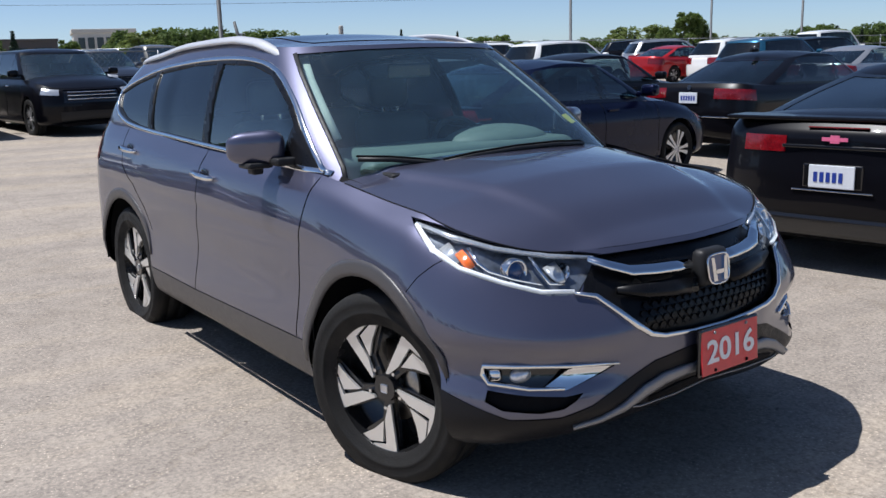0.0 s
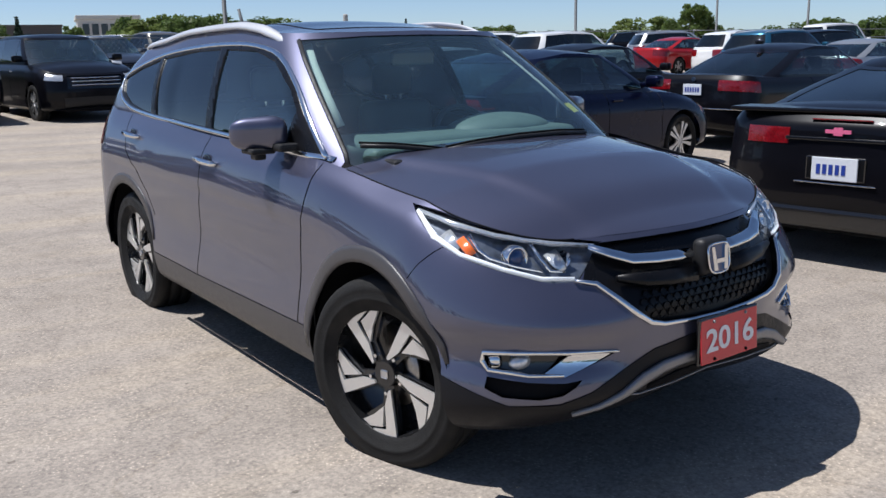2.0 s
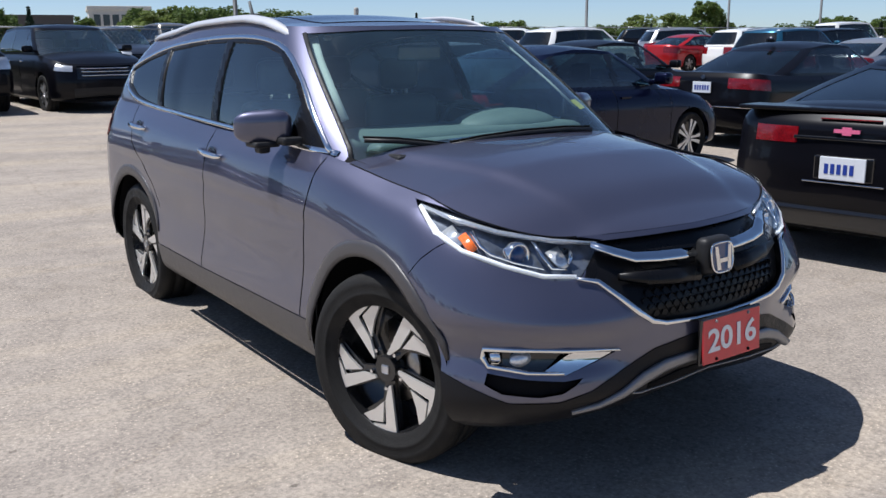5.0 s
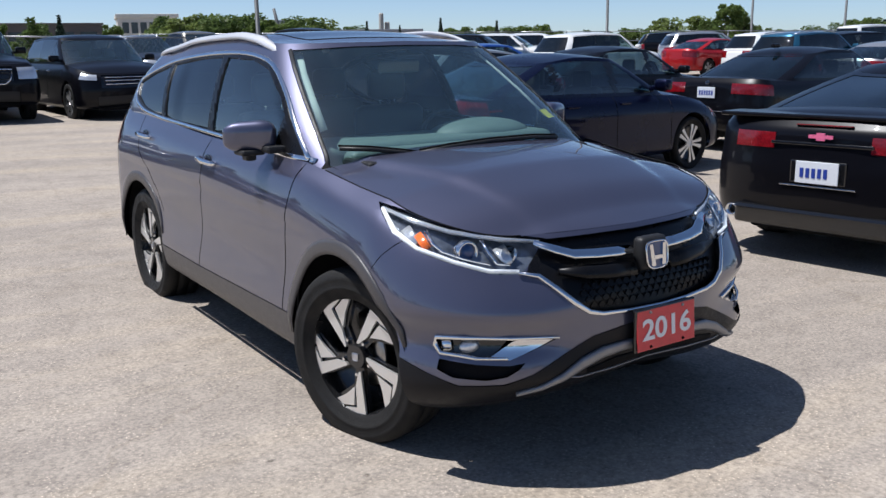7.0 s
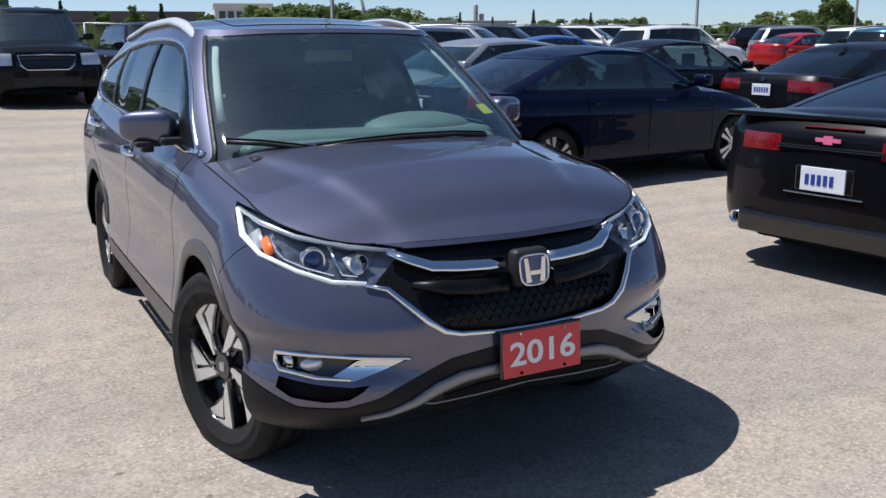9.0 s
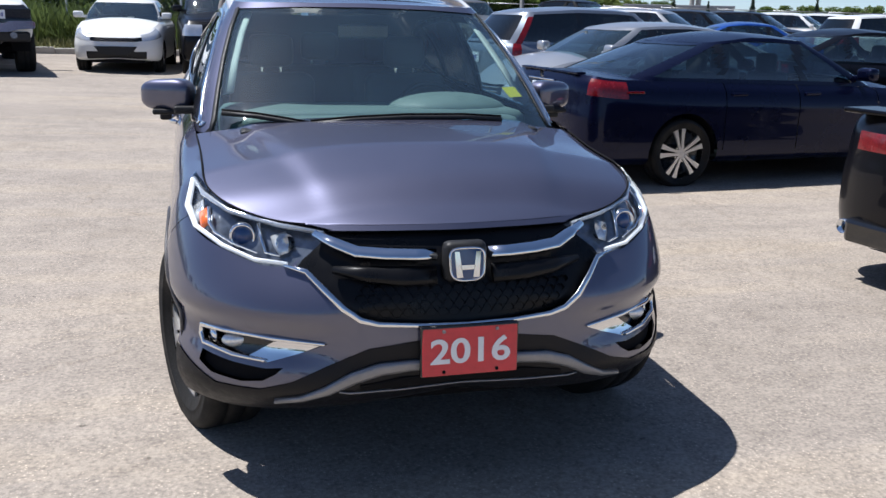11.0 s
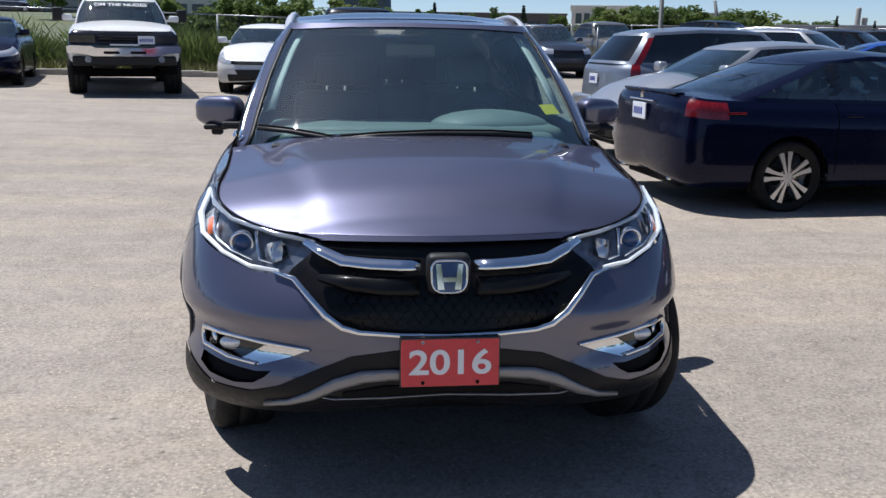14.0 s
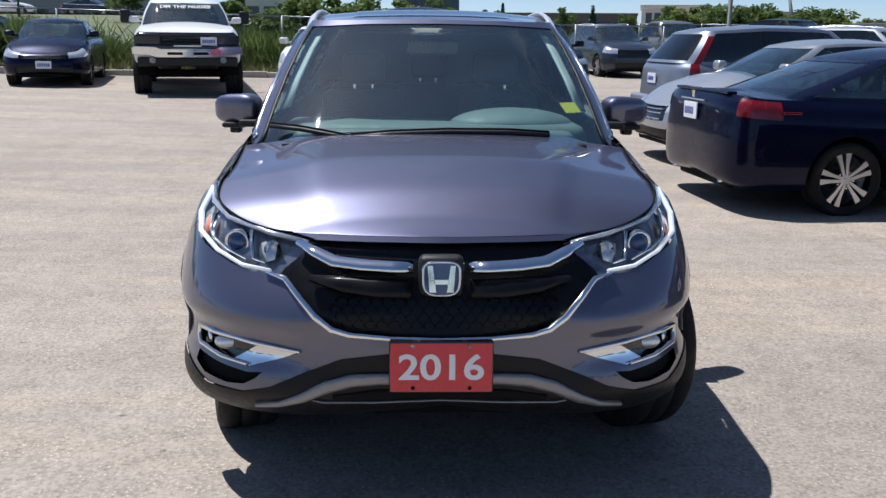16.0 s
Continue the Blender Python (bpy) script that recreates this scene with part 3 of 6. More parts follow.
    for yd in doors:
        gaps = stencil(bm, [(yd - 0.005, sill + 0.12), (yd + 0.005, sill + 0.12), (yd + 0.005, zb + 0.2), (yd - 0.005, zb + 0.2)], SIDE, side_only, 0.01)
        seam = take(bm, gaps)
        for s in (1, -1):
            panel("door_seam", seam, LINER, top, s, "", -0.012)
    body = take(bm, list(bm.faces), False)
    panel("body", body, paint_mat, top, 0)
    bm.free()
    edge = edge_of(P[:, -1])
    hood_end = cowl + 0.12
    hood = lid(edge, P[0, -1, 1] + 0.002, hood_end, lambda q: 0.035 + 0.05 * min(max(q / cowl, 0), 1), 18, 10)
    v, f = shell_mesh(hood, lambda i, j: True)
    link_mesh("hood", v, f, paint_mat, top)
    # chrome or dark grille bars
    gy = float(P[0, int(rows * (grille_z[0] + grille_z[1]) / 2), 1])
    for k in range(3):
        zz = low[0] + (ztop[0] - low[0]) * (grille_z[0] + (grille_z[1] - grille_z[0]) * (k + 0.7) / 3)
        rowp = P[:, min(int(rows * (zz - low[0]) / (ztop[0] - low[0])), rows)]
        ids = [i for i in range(len(t)) if t[i] <= 0.38]
        line = [Vector((-p[0], p[1] - 0.004, p[2])) for p in rowp[ids][::-1]] + [Vector((p[0], p[1] - 0.004, p[2])) for p in rowp[ids][1:]]
        vv, ff = tube(line, 0.009 if chrome else 0.006, 6)
        link_mesh("grille_bar", vv, ff, CHROME if chrome else PLASTIC, top)
    # cabin
    def width_at(q):
        return edge(q)[0]
    wg = width_at((cowl + rbase) / 2) - 0.005
    long_tail = kind in ("suv", "hatch")
    rend = L - 0.06 if long_tail else rbase + 0.1
    if kind == "pickup":
        rend = rbase
    bpts, _, tb = outline(wg, cowl - 0.12, 0.42, 2.6, rend, 0.45 if long_tail else 0.3, 3.0, 12, 24, 10)
    tpts, _, _ = outline(wg * taper, wtop, 0.25, 2.8, rtop, 0.3, 3.0, 12, 24, 10)
    zbase = np.array([edge(q)[1] for q in bpts[:, 1]]) + 0.0
    zbase = np.where(tb < 1, zbase + 0.05 * (1 - tb), zbase)
    if kind in ("sedan", "coupe"):
        zbase = np.where(tb > 2, zbase + 0.03 * (tb - 2), zbase)
    zr = np.interp(tpts[:, 1], [wtop, wtop + 0.5, (wtop + rtop) / 2 + 0.1, rtop], [H - 0.085, H - 0.05, H - 0.045, H - 0.11])
    G = cabin_loft(bpts, zbase, tpts, zr, 12, 0.03)
    gb = half_shell(G)
    li, lj = gb.faces.layers.int["i"], gb.faces.layers.int["j"]
    tint = tint or (DIM_GLASS if kind == "sedan" else PRIVACY)

    def gcells(t0, t1, j0, j1, y0=-9, y1=99):
        return [f for f in gb.faces if t0 <= tb[f[li]] < t1 and j0 <= f[lj] < j1 and y0 <= f.calc_center_median().y < y1]

    if tall_tail:
        tall = take(gb, gcells(2.06, 2.16, 0, 10))
        for s in (1, -1):
            panel("tall_tail_light", tall, LAMP_RED, top, s, "tall red tail light", 0.012)
    panel("windscreen", take(gb, gcells(0, 0.80, 0, 11)), WINDSCREEN, top, 0, "", -0.004)
    panel("rear_window", take(gb, gcells(2.3, 3.1, 1 if long_tail else 0, 11)), tint, top, 0, "", -0.004)
    p1 = cowl + 1.02
    p2 = cowl + 1.95
    end = rend - (0.55 if long_tail else 0.35)
    spans = [(-9, p1 - 0.05), (p1 + 0.05, p2 - 0.04), (p2 + 0.04, end + 9)]
    side_cells = {}
    for q, (a, b) in enumerate(spans):
        vf = take(gb, gcells(0.98, 2.06, 1, 11, a, b))
        for s in (1, -1):
            panel("side_window", vf, DIM_GLASS if q == 0 else tint, top, s, "", -0.004)
    for a, b in ((p1 - 0.3, p1 + 0.3), (p2 - 0.3, p2 + 0.3), (-9, 99)):
        pill = take(gb, gcells(1.0, 2.06, 1, 11, a, b))
        for s in (1, -1):
            panel("door_pillar", pill, GLOSS_BLACK, top, s)
    panel("cabin_frame", take(gb, list(gb.faces), False), paint_mat, top, 0)
    gb.free()
    redge = edge_of(G[:, -1])
    roof = lid(redge, G[0, -1, 1] + 0.002, G[-1, -1, 1] - 0.002, lambda q: 0.05, 20, 10, start=1.0, ease=(0.35, 0.35))
    v, f = shell_mesh(roof, lambda i, j: True)
    link_mesh("roof", v, f, paint_mat, top)
    if kind in ("sedan", "coupe"):
        deck = lid(edge, rbase - 0.1, L - 0.09, lambda q: 0.05, 14, 10, start=1.0, ease=(0.0, 0.4))
        v, f = shell_mesh(deck, lambda i, j: True)
        link_mesh("boot_lid", v, f, paint_mat, top)
    if kind == "pickup":
        bed = lid(edge, rbase - 0.02, L - 0.06, lambda q: -0.03, 8, 6, start=1.0)
        v, f = shell_mesh(bed, lambda i, j: True)
        link_mesh("bed_cover", v, f, LINER, top)
    # cabin inside, floor pan and wheel wells
    for q in (cowl + 1.0, cowl + 1.85)[: 1 if kind == "coupe" else 2]:
        for s in (-0.38, 0.38):
            seats = bmesh.new()
            box(seats, (s - 0.25, q, 0.45), (s + 0.25, q + 0.16, zc + 0.14), 0.05)
            box(seats, (s - 0.13, q + 0.05, zc + 0.10), (s + 0.13, q + 0.15, zc + 0.32), 0.04)
            part("seat", seats, SEAT, top, smooth=True)
    pan = bmesh.new()
    box(pan, (-half * 0.62, 0.15, sill - 0.02), (half * 0.62, L - 0.15, sill + 0.12), 0.03)
    box(pan, (-half * 0.92, axle + r + 0.10, sill), (half * 0.92, axle + base - r - 0.10, sill + 0.10), 0.02)
    box(pan, (-half * 0.8, 0.3, zf - 0.32), (half * 0.8, cowl + 0.3, zf - 0.25))
    box(pan, (-half * 0.86, cowl, zc - 0.16), (half * 0.86, cowl + 0.4, zc - 0.02), 0.05)
    if not long_tail:
        box(pan, (-half * 0.8, rbase - 0.3, zb - 0.25), (half * 0.8, L - 0.3, zb - 0.2))
    part("floor_pan", pan, LINER, top)
    for s in (1, -1):
        for yc in (axle, axle + base):
            arc = [radians(a) for a in range(-5, 186, 19)]
            wv = [(s * x, yc - (r + 0.058) * math.cos(q), r + (r + 0.058) * math.sin(q)) for q in arc for x in (half - 0.36, half - 0.05)]
            link_mesh("wheel_well", wv, [(2 * k, 2 * k + 1, 2 * k + 3, 2 * k + 2) for k in range(len(arc) - 1)] + [[2 * k for k in range(len(arc))]], LINER, top)
            wheel(top, half - 0.012 + (tyre - 0.22) * 0.6, yc, r, rim, tyre, style, s, 20 * s + 31 * (yc > 2))
        mb = bmesh.new()
        x0, y0, z0 = wg - 0.02, cowl + 0.30, edge(cowl + 0.3)[1] + 0.06
        box(mb, (x0 + 0.05, y0 - 0.06, z0), (x0 + 0.25, y0 + 0.07, z0 + 0.13), 0.04, None, 3)
        box(mb, (x0 - 0.03, y0 - 0.03, z0 + 0.0), (x0 + 0.09, y0 + 0.03, z0 + 0.05), 0.01)
        if s < 0:
            bmesh.ops.scale(mb, vec=(-1, 1, 1), verts=mb.verts)
            bmesh.ops.reverse_faces(mb, faces=mb.faces)
        if kind == "coupe":
            mb.free()
        else:
            part("door_mirror", mb, paint_mat, top, smooth=True)
        for yh in (cowl + 0.92, cowl + 1.80)[: 1 if kind == "coupe" else 2]:
            p, nn = on_surface(P, SIDE, yh, zb - 0.13, lambda q: q[0] > half * 0.6)
            hb = box(bmesh.new(), (p.x - 0.01, yh - 0.09, p.z - 0.014), (p.x + 0.028, yh + 0.09, p.z + 0.014), 0.01)
            if s < 0:
                bmesh.ops.scale(hb, vec=(-1, 1, 1), verts=hb.verts)
                bmesh.ops.reverse_faces(hb, faces=hb.faces)
            part("door_handle", hb, CHROME if chrome else paint_mat, top)
        if rails:
            line = [Vector((s * (redge(q)[0] - 0.03), q, redge(q)[1] + 0.055 - 0.05 * (abs(2 * (q - wtop - 0.3) / (rtop - wtop - 0.4) - 1) ** 6))) for q in np.linspace(wtop + 0.3, rtop - 0.1, 14)]
            vv, ff = tube(line, 0.018, 6)
            link_mesh("roof_rail", vv, ff, SATIN, top)
    if plate_front:
        number_plate(top, pose(0, -0.012, sill + (zf - sill) * 0.42))
    if plate_rear:
        j = int(rows * 0.62)
        number_plate(top, pose(0, L + 0.002, float(P[-1, j, 2]), 0, 0, 180))
    return top


# ---- the ground ----
def rise(x, y):
    """The lot climbs gently away from the grey car."""
    a = 0.0189 * min(y, 45.0) - 0.0217 * min(max(x, -25), 4.0) - 0.0071 * min(max(x - 4.0, 0.0), 5.0) - 0.0009 * min(max(x - 9.0, 0.0), 13.0) - 0.023
    a = 0.5 * (a + math.sqrt(a * a + 0.004)) - 0.012
    return max(0.0, min(a, 1.25) if a < 1.1 else 1.1 + 0.15 * math.tanh((a - 1.1) / 0.15))


def hill(x, y):
    """The bank that climbs behind the verge, away from the farther rows."""
    side = min(max((8.0 - x) / 12.0, 0.0), 1.0)
    return rise(x, y) + side * 0.045 * min(max(y - 26.0, 0.0), 38.0)


def asphalt_material():
    m = bpy.data.materials.new("worn_asphalt")
    m.use_nodes = True
    nt = m.node_tree
    b = nt.nodes["Principled BSDF"]
    b.inputs["Roughness"].default_value = 0.85
    b.inputs["Specular IOR Level"].default_value = 0.3
    tc = nt.nodes.new("ShaderNodeTexCoord")

    def noise_node(scale, detail=4, rough=0.6):
        n = nt.nodes.new("ShaderNodeTexNoise")
        n.inputs["Scale"].default_value, n.inputs["Detail"].default_value, n.inputs["Roughness"].default_value = scale, detail, rough
        nt.links.new(tc.outputs["Object"], n.inputs["Vector"])
        return n

    def ramp(src, stops):
        r = nt.nodes.new("ShaderNodeValToRGB")
        e = r.color_ramp.elements
        while len(e) < len(stops):
            e.new(0.5)
        for el, (p, c) in zip(e, stops):
            el.position, el.color = p, (*c, 1)
        nt.links.new(src, r.inputs[0])
        return r

    def mix(kind, fac, a, c):
        x = nt.nodes.new("ShaderNodeMix")
        x.data_type, x.blend_type = "RGBA", kind
        if isinstance(fac, float):
            x.inputs[0].default_value = fac
        else:
            nt.links.new(fac, x.inputs[0])
        nt.links.new(a, x.inputs[6])
        nt.links.new(c, x.inputs[7])
        return x.outputs[2]

    big = ramp(noise_node(0.22, 5).outputs["Fac"], [(0.3, (0.292, 0.254, 0.216)), (0.7, (0.384, 0.334, 0.284))])
    mid = ramp(noise_node(2.6, 6, 0.7).outputs["Fac"], [(0.28, (0.86, 0.85, 0.84)), (0.5, (1.0, 1.0, 1.0)), (0.72, (1.10, 1.09, 1.08))])
    fine = ramp(noise_node(55, 3, 0.7).outputs["Fac"], [(0.3, (0.66, 0.66, 0.66)), (0.5, (1, 1, 1)), (0.72, (1.30, 1.28, 1.25))])
    vor = nt.nodes.new("ShaderNodeTexVoronoi")
    vor.inputs["Scale"].default_value = 62
    nt.links.new(tc.outputs["Object"], vor.inputs["Vector"])
    grit = ramp(vor.outputs["Distance"], [(0.0, (1.95, 1.92, 1.84)), (0.16, (1.55, 1.52, 1.46)), (0.24, (0.98, 0.98, 0.98)), (1.0, (0.74, 0.74, 0.75))])
    pick = ramp(noise_node(9, 3).outputs["Fac"], [(0.38, (0, 0, 0)), (0.58, (1, 1, 1))])
    col = mix("MULTIPLY", 1.0, big.outputs[0], mid.outputs[0])
    col = mix("MULTIPLY", 1.0, col, fine.outputs[0])
    gritted = mix("MULTIPLY", 1.0, col, grit.outputs[0])
    col = mix("MIX", pick.outputs[0], col, gritted)
    # hairline cracks and dark specks
    warp = noise_node(1.3, 5)
    addv = nt.nodes.new("ShaderNodeVectorMath")
    addv.operation = "MULTIPLY_ADD"
    addv.inputs[1].default_value = (0.8, 0.8, 0)
    nt.links.new(warp.outputs["Color"], addv.inputs[0])
    nt.links.new(tc.outputs["Object"], addv.inputs[2])
    crack = nt.nodes.new("ShaderNodeTexVoronoi")
    crack.feature = "DISTANCE_TO_EDGE"
    crack.inputs["Scale"].default_value = 0.28
    nt.links.new(addv.outputs[0], crack.inputs["Vector"])
    cr = ramp(crack.outputs["Distance"], [(0.0, (0.80, 0.78, 0.75)), (0.0030, (1, 1, 1))])
    col = mix("MULTIPLY", 0.7, col, cr.outputs[0])
    spots = ramp(noise_node(16, 2).outputs["Fac"], [(0.0, (1, 1, 1)), (0.71, (1, 1, 1)), (0.76, (0.45, 0.44, 0.43))])
    col = mix("MULTIPLY", 0.8, col, spots.outputs[0])
    # faint tracks and swept dust along the lanes
    lane = nt.nodes.new("ShaderNodeMapping")
    lane.inputs["Rotation"].default_value = (0, 0, radians(28))
    lane.inputs["Scale"].default_value = (0.16, 1.5, 1)
    nt.links.new(tc.outputs["Object"], lane.inputs["Vector"])
    sweep = nt.nodes.new("ShaderNodeTexNoise")
    sweep.inputs["Scale"].default_value, sweep.inputs["Detail"].default_value, sweep.inputs["Roughness"].default_value = 1.0, 5, 0.62
    nt.links.new(lane.outputs[0], sweep.inputs["Vector"])
    dust = ramp(sweep.outputs["Fac"], [(0.34, (0.87, 0.87, 0.88)), (0.5, (1, 1, 1)), (0.64, (1.13, 1.10, 1.03))])
    col = mix("MULTIPLY", 1.0, col, dust.outputs[0])
    nt.links.new(col, b.inputs["Base Color"])
    bn = nt.nodes.new("ShaderNodeBump")
    bn.inputs["Strength"].default_value, bn.inputs["Distance"].default_value = 0.6, 0.005
    nt.links.new(noise_node(120, 3, 0.7).outputs["Fac"], bn.inputs["Height"])
    nt.links.new(bn.outputs[0], b.inputs["Normal"])
    return m


ASPHALT = asphalt_material()
GRASS = material("dry_grass_ground", (0.100, 0.115, 0.040), 0.9, bump=0.8, scale=14, vary=0.5, coarse=0.5)
CONCRETE = material("kerb_concrete", (0.40, 0.38, 0.35), 0.8, bump=0.3, scale=60, vary=0.2)
xs = sorted(set([-2500, -900, -400, -200, -120, -80] + list(range(-60, 71, 2)) + [80, 100, 140, 220, 400, 900, 2500]))
ys = sorted(set([-2500, -900, -300, -100, -50, -30] + [q for q in range(-20, 61, 2)] + [70, 90, 120, 160, 240, 400, 900, 2500]))
gv = [(x, y, rise(x, y)) for x in xs for y in ys]
gf = [(i * len(ys) + j, (i + 1) * len(ys) + j, (i + 1) * len(ys) + j + 1, i * len(ys) + j + 1) for i in range(len(xs) - 1) for j in range(len(ys) - 1)]
tagged(link_mesh("ground", gv, gf, ASPHALT), "sun-bleached grey asphalt lot with grit and stains", "ground", kind="structure")
# the verge behind the kerb, which steps back where the lot widens
KERB_SLOPE = 0.22


def kerb_y(x):
    if x <= -0.8:
        return 21.55 + KERB_SLOPE * (x + 4.0)
    return 22.25 + (33.0 - 22.25) * min((x + 0.8) / 2.4, 1.0)


KERB_END = 14.0
vx = [-400, -120] + list(range(-60, -1, 2)) + [-0.8, 0.4, 1.6, 4, 8, 11, KERB_END]
vy = [0.18, 2, 4, 7, 12, 20, 30, 42, 80, 300]
vv = [(x, kerb_y(max(x, -60)) + q, hill(x, kerb_y(max(x, -60)) + q) + 0.13) for x in vx for q in vy]
vf = [(i * len(vy) + j, (i + 1) * len(vy) + j, (i + 1) * len(vy) + j + 1, i * len(vy) + j + 1) for i in range(len(vx) - 1) for j in range(len(vy) - 1)]
tagged(link_mesh("verge", vv, vf, GRASS), "rough green and straw-coloured grass verge", "grass verge", kind="structure")
kerb = thing("kerb", "long pale concrete kerb along the grass verge", "kerb", kind="structure")
kerb_line = [(x, kerb_y(x)) for x in range(-60, -1, 2)] + [(-0.8, kerb_y(-0.8))] + [(1.6, 33.0)] + [(x, 33.0) for x in range(3, 15, 2)]
for (x0, y0), (x1, y1) in zip(kerb_line, kerb_line[1:]):
    run, turn = math.hypot(x1 - x0, y1 - y0), math.atan2(y1 - y0, x1 - x0)
    b = bmesh.new()
    box(b, (0.004, 0, -0.1), (run - 0.004, 0.18, 0.15), 0.02)
    b.transform(Matrix.Translation((x0, y0, rise((x0 + x1) / 2, (y0 + y1) / 2))) @ Matrix.Rotation(turn, 4, "Z"))
    part("kerb_stone", b, CONCRETE, kerb)


def at(x, y, turn):
    """A place on the lot; turn 0 faces -Y, 90 faces +X."""
    return pose(x, y, rise(x, y), 0, 0, turn)


# ---- the grey car ----
def grey_car():
    top = thing("suv", "grey metallic compact SUV with chrome grille and red 2016 sign plate", "car", pose(0, -0.19, 0.019))
    L, half = 4.32, 0.905
    pts, nrm, t = outline(half, 0, 0.64, 2.4, L, 0.52, 2.5, 44, 84, 24)

    def side_t(y):
        return 1 + (y - 0.64) / (L - 0.52 - 0.64)

    keys = [0, 0.45, 0.80, side_t(0.82), side_t(1.32), side_t(2.4), side_t(3.43), 2.25, 3.0]
    profiles = [
        [(.15, .325), (.09, .360), (.035, .43), (.00, .545), (.030, .68), (.085, .80), (.145, .878)],
        [(.13, .272), (.06, .315), (.005, .40), (.020, .525), (.004, .615), (.080, .760), (.175, .872)],
        [(.09, .246), (.03, .290), (.000, .38), (.014, .53), (.000, .630), (.055, .82), (.140, .935)],
        [(.06, .235), (.01, .270), (.000, .42), (.00, .60), (.010, .76), (.060, .935), (.135, 1.000)],
        [(.06, .235), (.02, .28), (.000, .42), (.02, .62), (.015, .80), (.055, .985), (.115, 1.062)],
        [(.06, .255), (.02, .30), (.000, .42), (.025, .62), (.010, .80), (.035, .985), (.095, 1.095)],
        [(.06, .265), (.02, .31), (.000, .44), (.010, .64), (.000, .84), (.045, 1.045), (.110, 1.150)],
        [(.10, .285), (.04, .34), (.000, .48), (.000, .66), (.010, .86), (.060, 1.06), (.120, 1.190)],
        [(.12, .300), (.04, .36), (.000, .50), (.000, .66), (.040, .84), (.060, 1.04), (.100, 1.150)],
    ]
    P = loft(pts, nrm, t, keys, profiles, 60)
    # the ledge over the fog lamps and the crease along the doors
    for i in range(len(t)):
        bow = min(max((t[i] - 0.22) / 0.2, 0), 1) * min(max((1.02 - t[i]) / 0.12, 0), 1)
        flank = min(max((P[i, 0, 1] - 1.0) / 0.5, 0), 1) * min(max((4.0 - P[i, 0, 1]) / 0.4, 0), 1) if t[i] < 2.2 else 0.0
        line = 0.815 + 0.055 * (P[i, 0, 1] - 1.3) / 2.2
        for j in range(P.shape[1]):
            z = P[i, j, 2]
            d = 0.016 * bow * (1 / (1 + math.exp((z - 0.590) / 0.012))) * (1 / (1 + math.exp((0.475 - z) / 0.015)))
            d += 0.012 * flank * (1 / (1 + math.exp((z - line) / 0.006))) * math.exp(-max(line - z, 0) / 0.11)
            P[i, j, :2] -= nrm[i] * d
    P[:, :, 0] = np.maximum(P[:, :, 0], 0)
    bm = half_shell(P)
    side_only = lambda c: c.x > 0.55
    nose = lambda c: c.y < 1.0
    HUB_F, HUB_R, R = 0.842, 3.450, 0.348
    for yc in (HUB_F, HUB_R):
        bmesh.ops.delete(bm, geom=stencil(bm, arch(yc, R - 0.015, 0.425), SIDE, side_only), context="FACES")
    # headlights
    lamp_outline = rounded([(.427, .856), (.455, .805), (.487, .757), (.487, .757), (.573, .757), (.70, .79), (.86, .835), (.97, .892), (1.045, .972), (1.045, .972), (.93, .958), (.75, .917), (.58, .885), (.427, .860)], 2)
    lens = take(bm, stencil(bm, lamp_outline, DIAG, nose))
    # grille opening
    grille_outline = [(-.02, .862), (.15, .861), (.32, .858), (.415, .856), (.47, .815), (.512, .757), (.475, .742), (.43, .700), (.38, .652), (.335, .620), (.28, .606), (.15, .599), (-.02, .597)]
    mouth = take(bm, stencil(bm, grille_outline, FRONT, lambda c: c.y < 0.45))
    fog_outline = [(.352, .531), (.43, .497), (.523, .463), (.64, .468), (.768, .482), (.790, .512), (.786, .543), (.68, .546), (.52, .541)]
    wedge = take(bm, stencil(bm, [(.352, .531), (.43, .497), (.523, .463), (.605, .467), (.515, .524), (.44, .536)], DIAG, nose))
    fog = take(bm, stencil(bm, fog_outline, DIAG, nose))
    pocket_outline = [(.47, .452), (.523, .445), (.64, .452), (.770, .466), (.778, .430), (.72, .404), (.60, .396), (.53, .406), (.49, .430)]
    pocket = take(bm, stencil(bm, pocket_outline, DIAG, nose))
    apron_outline = [(-.3, .560), (.12, .545), (.24, .520), (.34, .468), (.44, .410), (.54, .378), (.70, .376), (.82, .415), (.92, .448), (1.0, .458), (1.14, .455), (1.14, .0), (-.3, .0)]
    apron = take(bm, stencil(bm, apron_outline, DIAG, lambda c: c.y < 0.62))
    sill_outline = [(1.0, .415), (1.4, .412), (2.4, .408), (3.1, .42), (3.1, .1), (1.0, .1)]
    sill = take(bm, stencil(bm, sill_outline, SIDE, side_only))
    tail_outline = rounded([(3.86, .98), (3.94, .94), (4.15, .93), (4.28, .95), (4.28, 1.15), (4.12, 1.18), (3.96, 1.16)], 2)
    tail = take(bm, stencil(bm, tail_outline, SIDE, side_only))
    flap_outline = [(3.88, .10), (4.6, .10), (4.6, .44), (3.88, .44)]
    rear_low = take(bm, stencil(bm, flap_outline, SIDE, lambda c: c.y > 3.7))
    # shut lines of the doors, the bumper and the fuel flap
    gaps = []

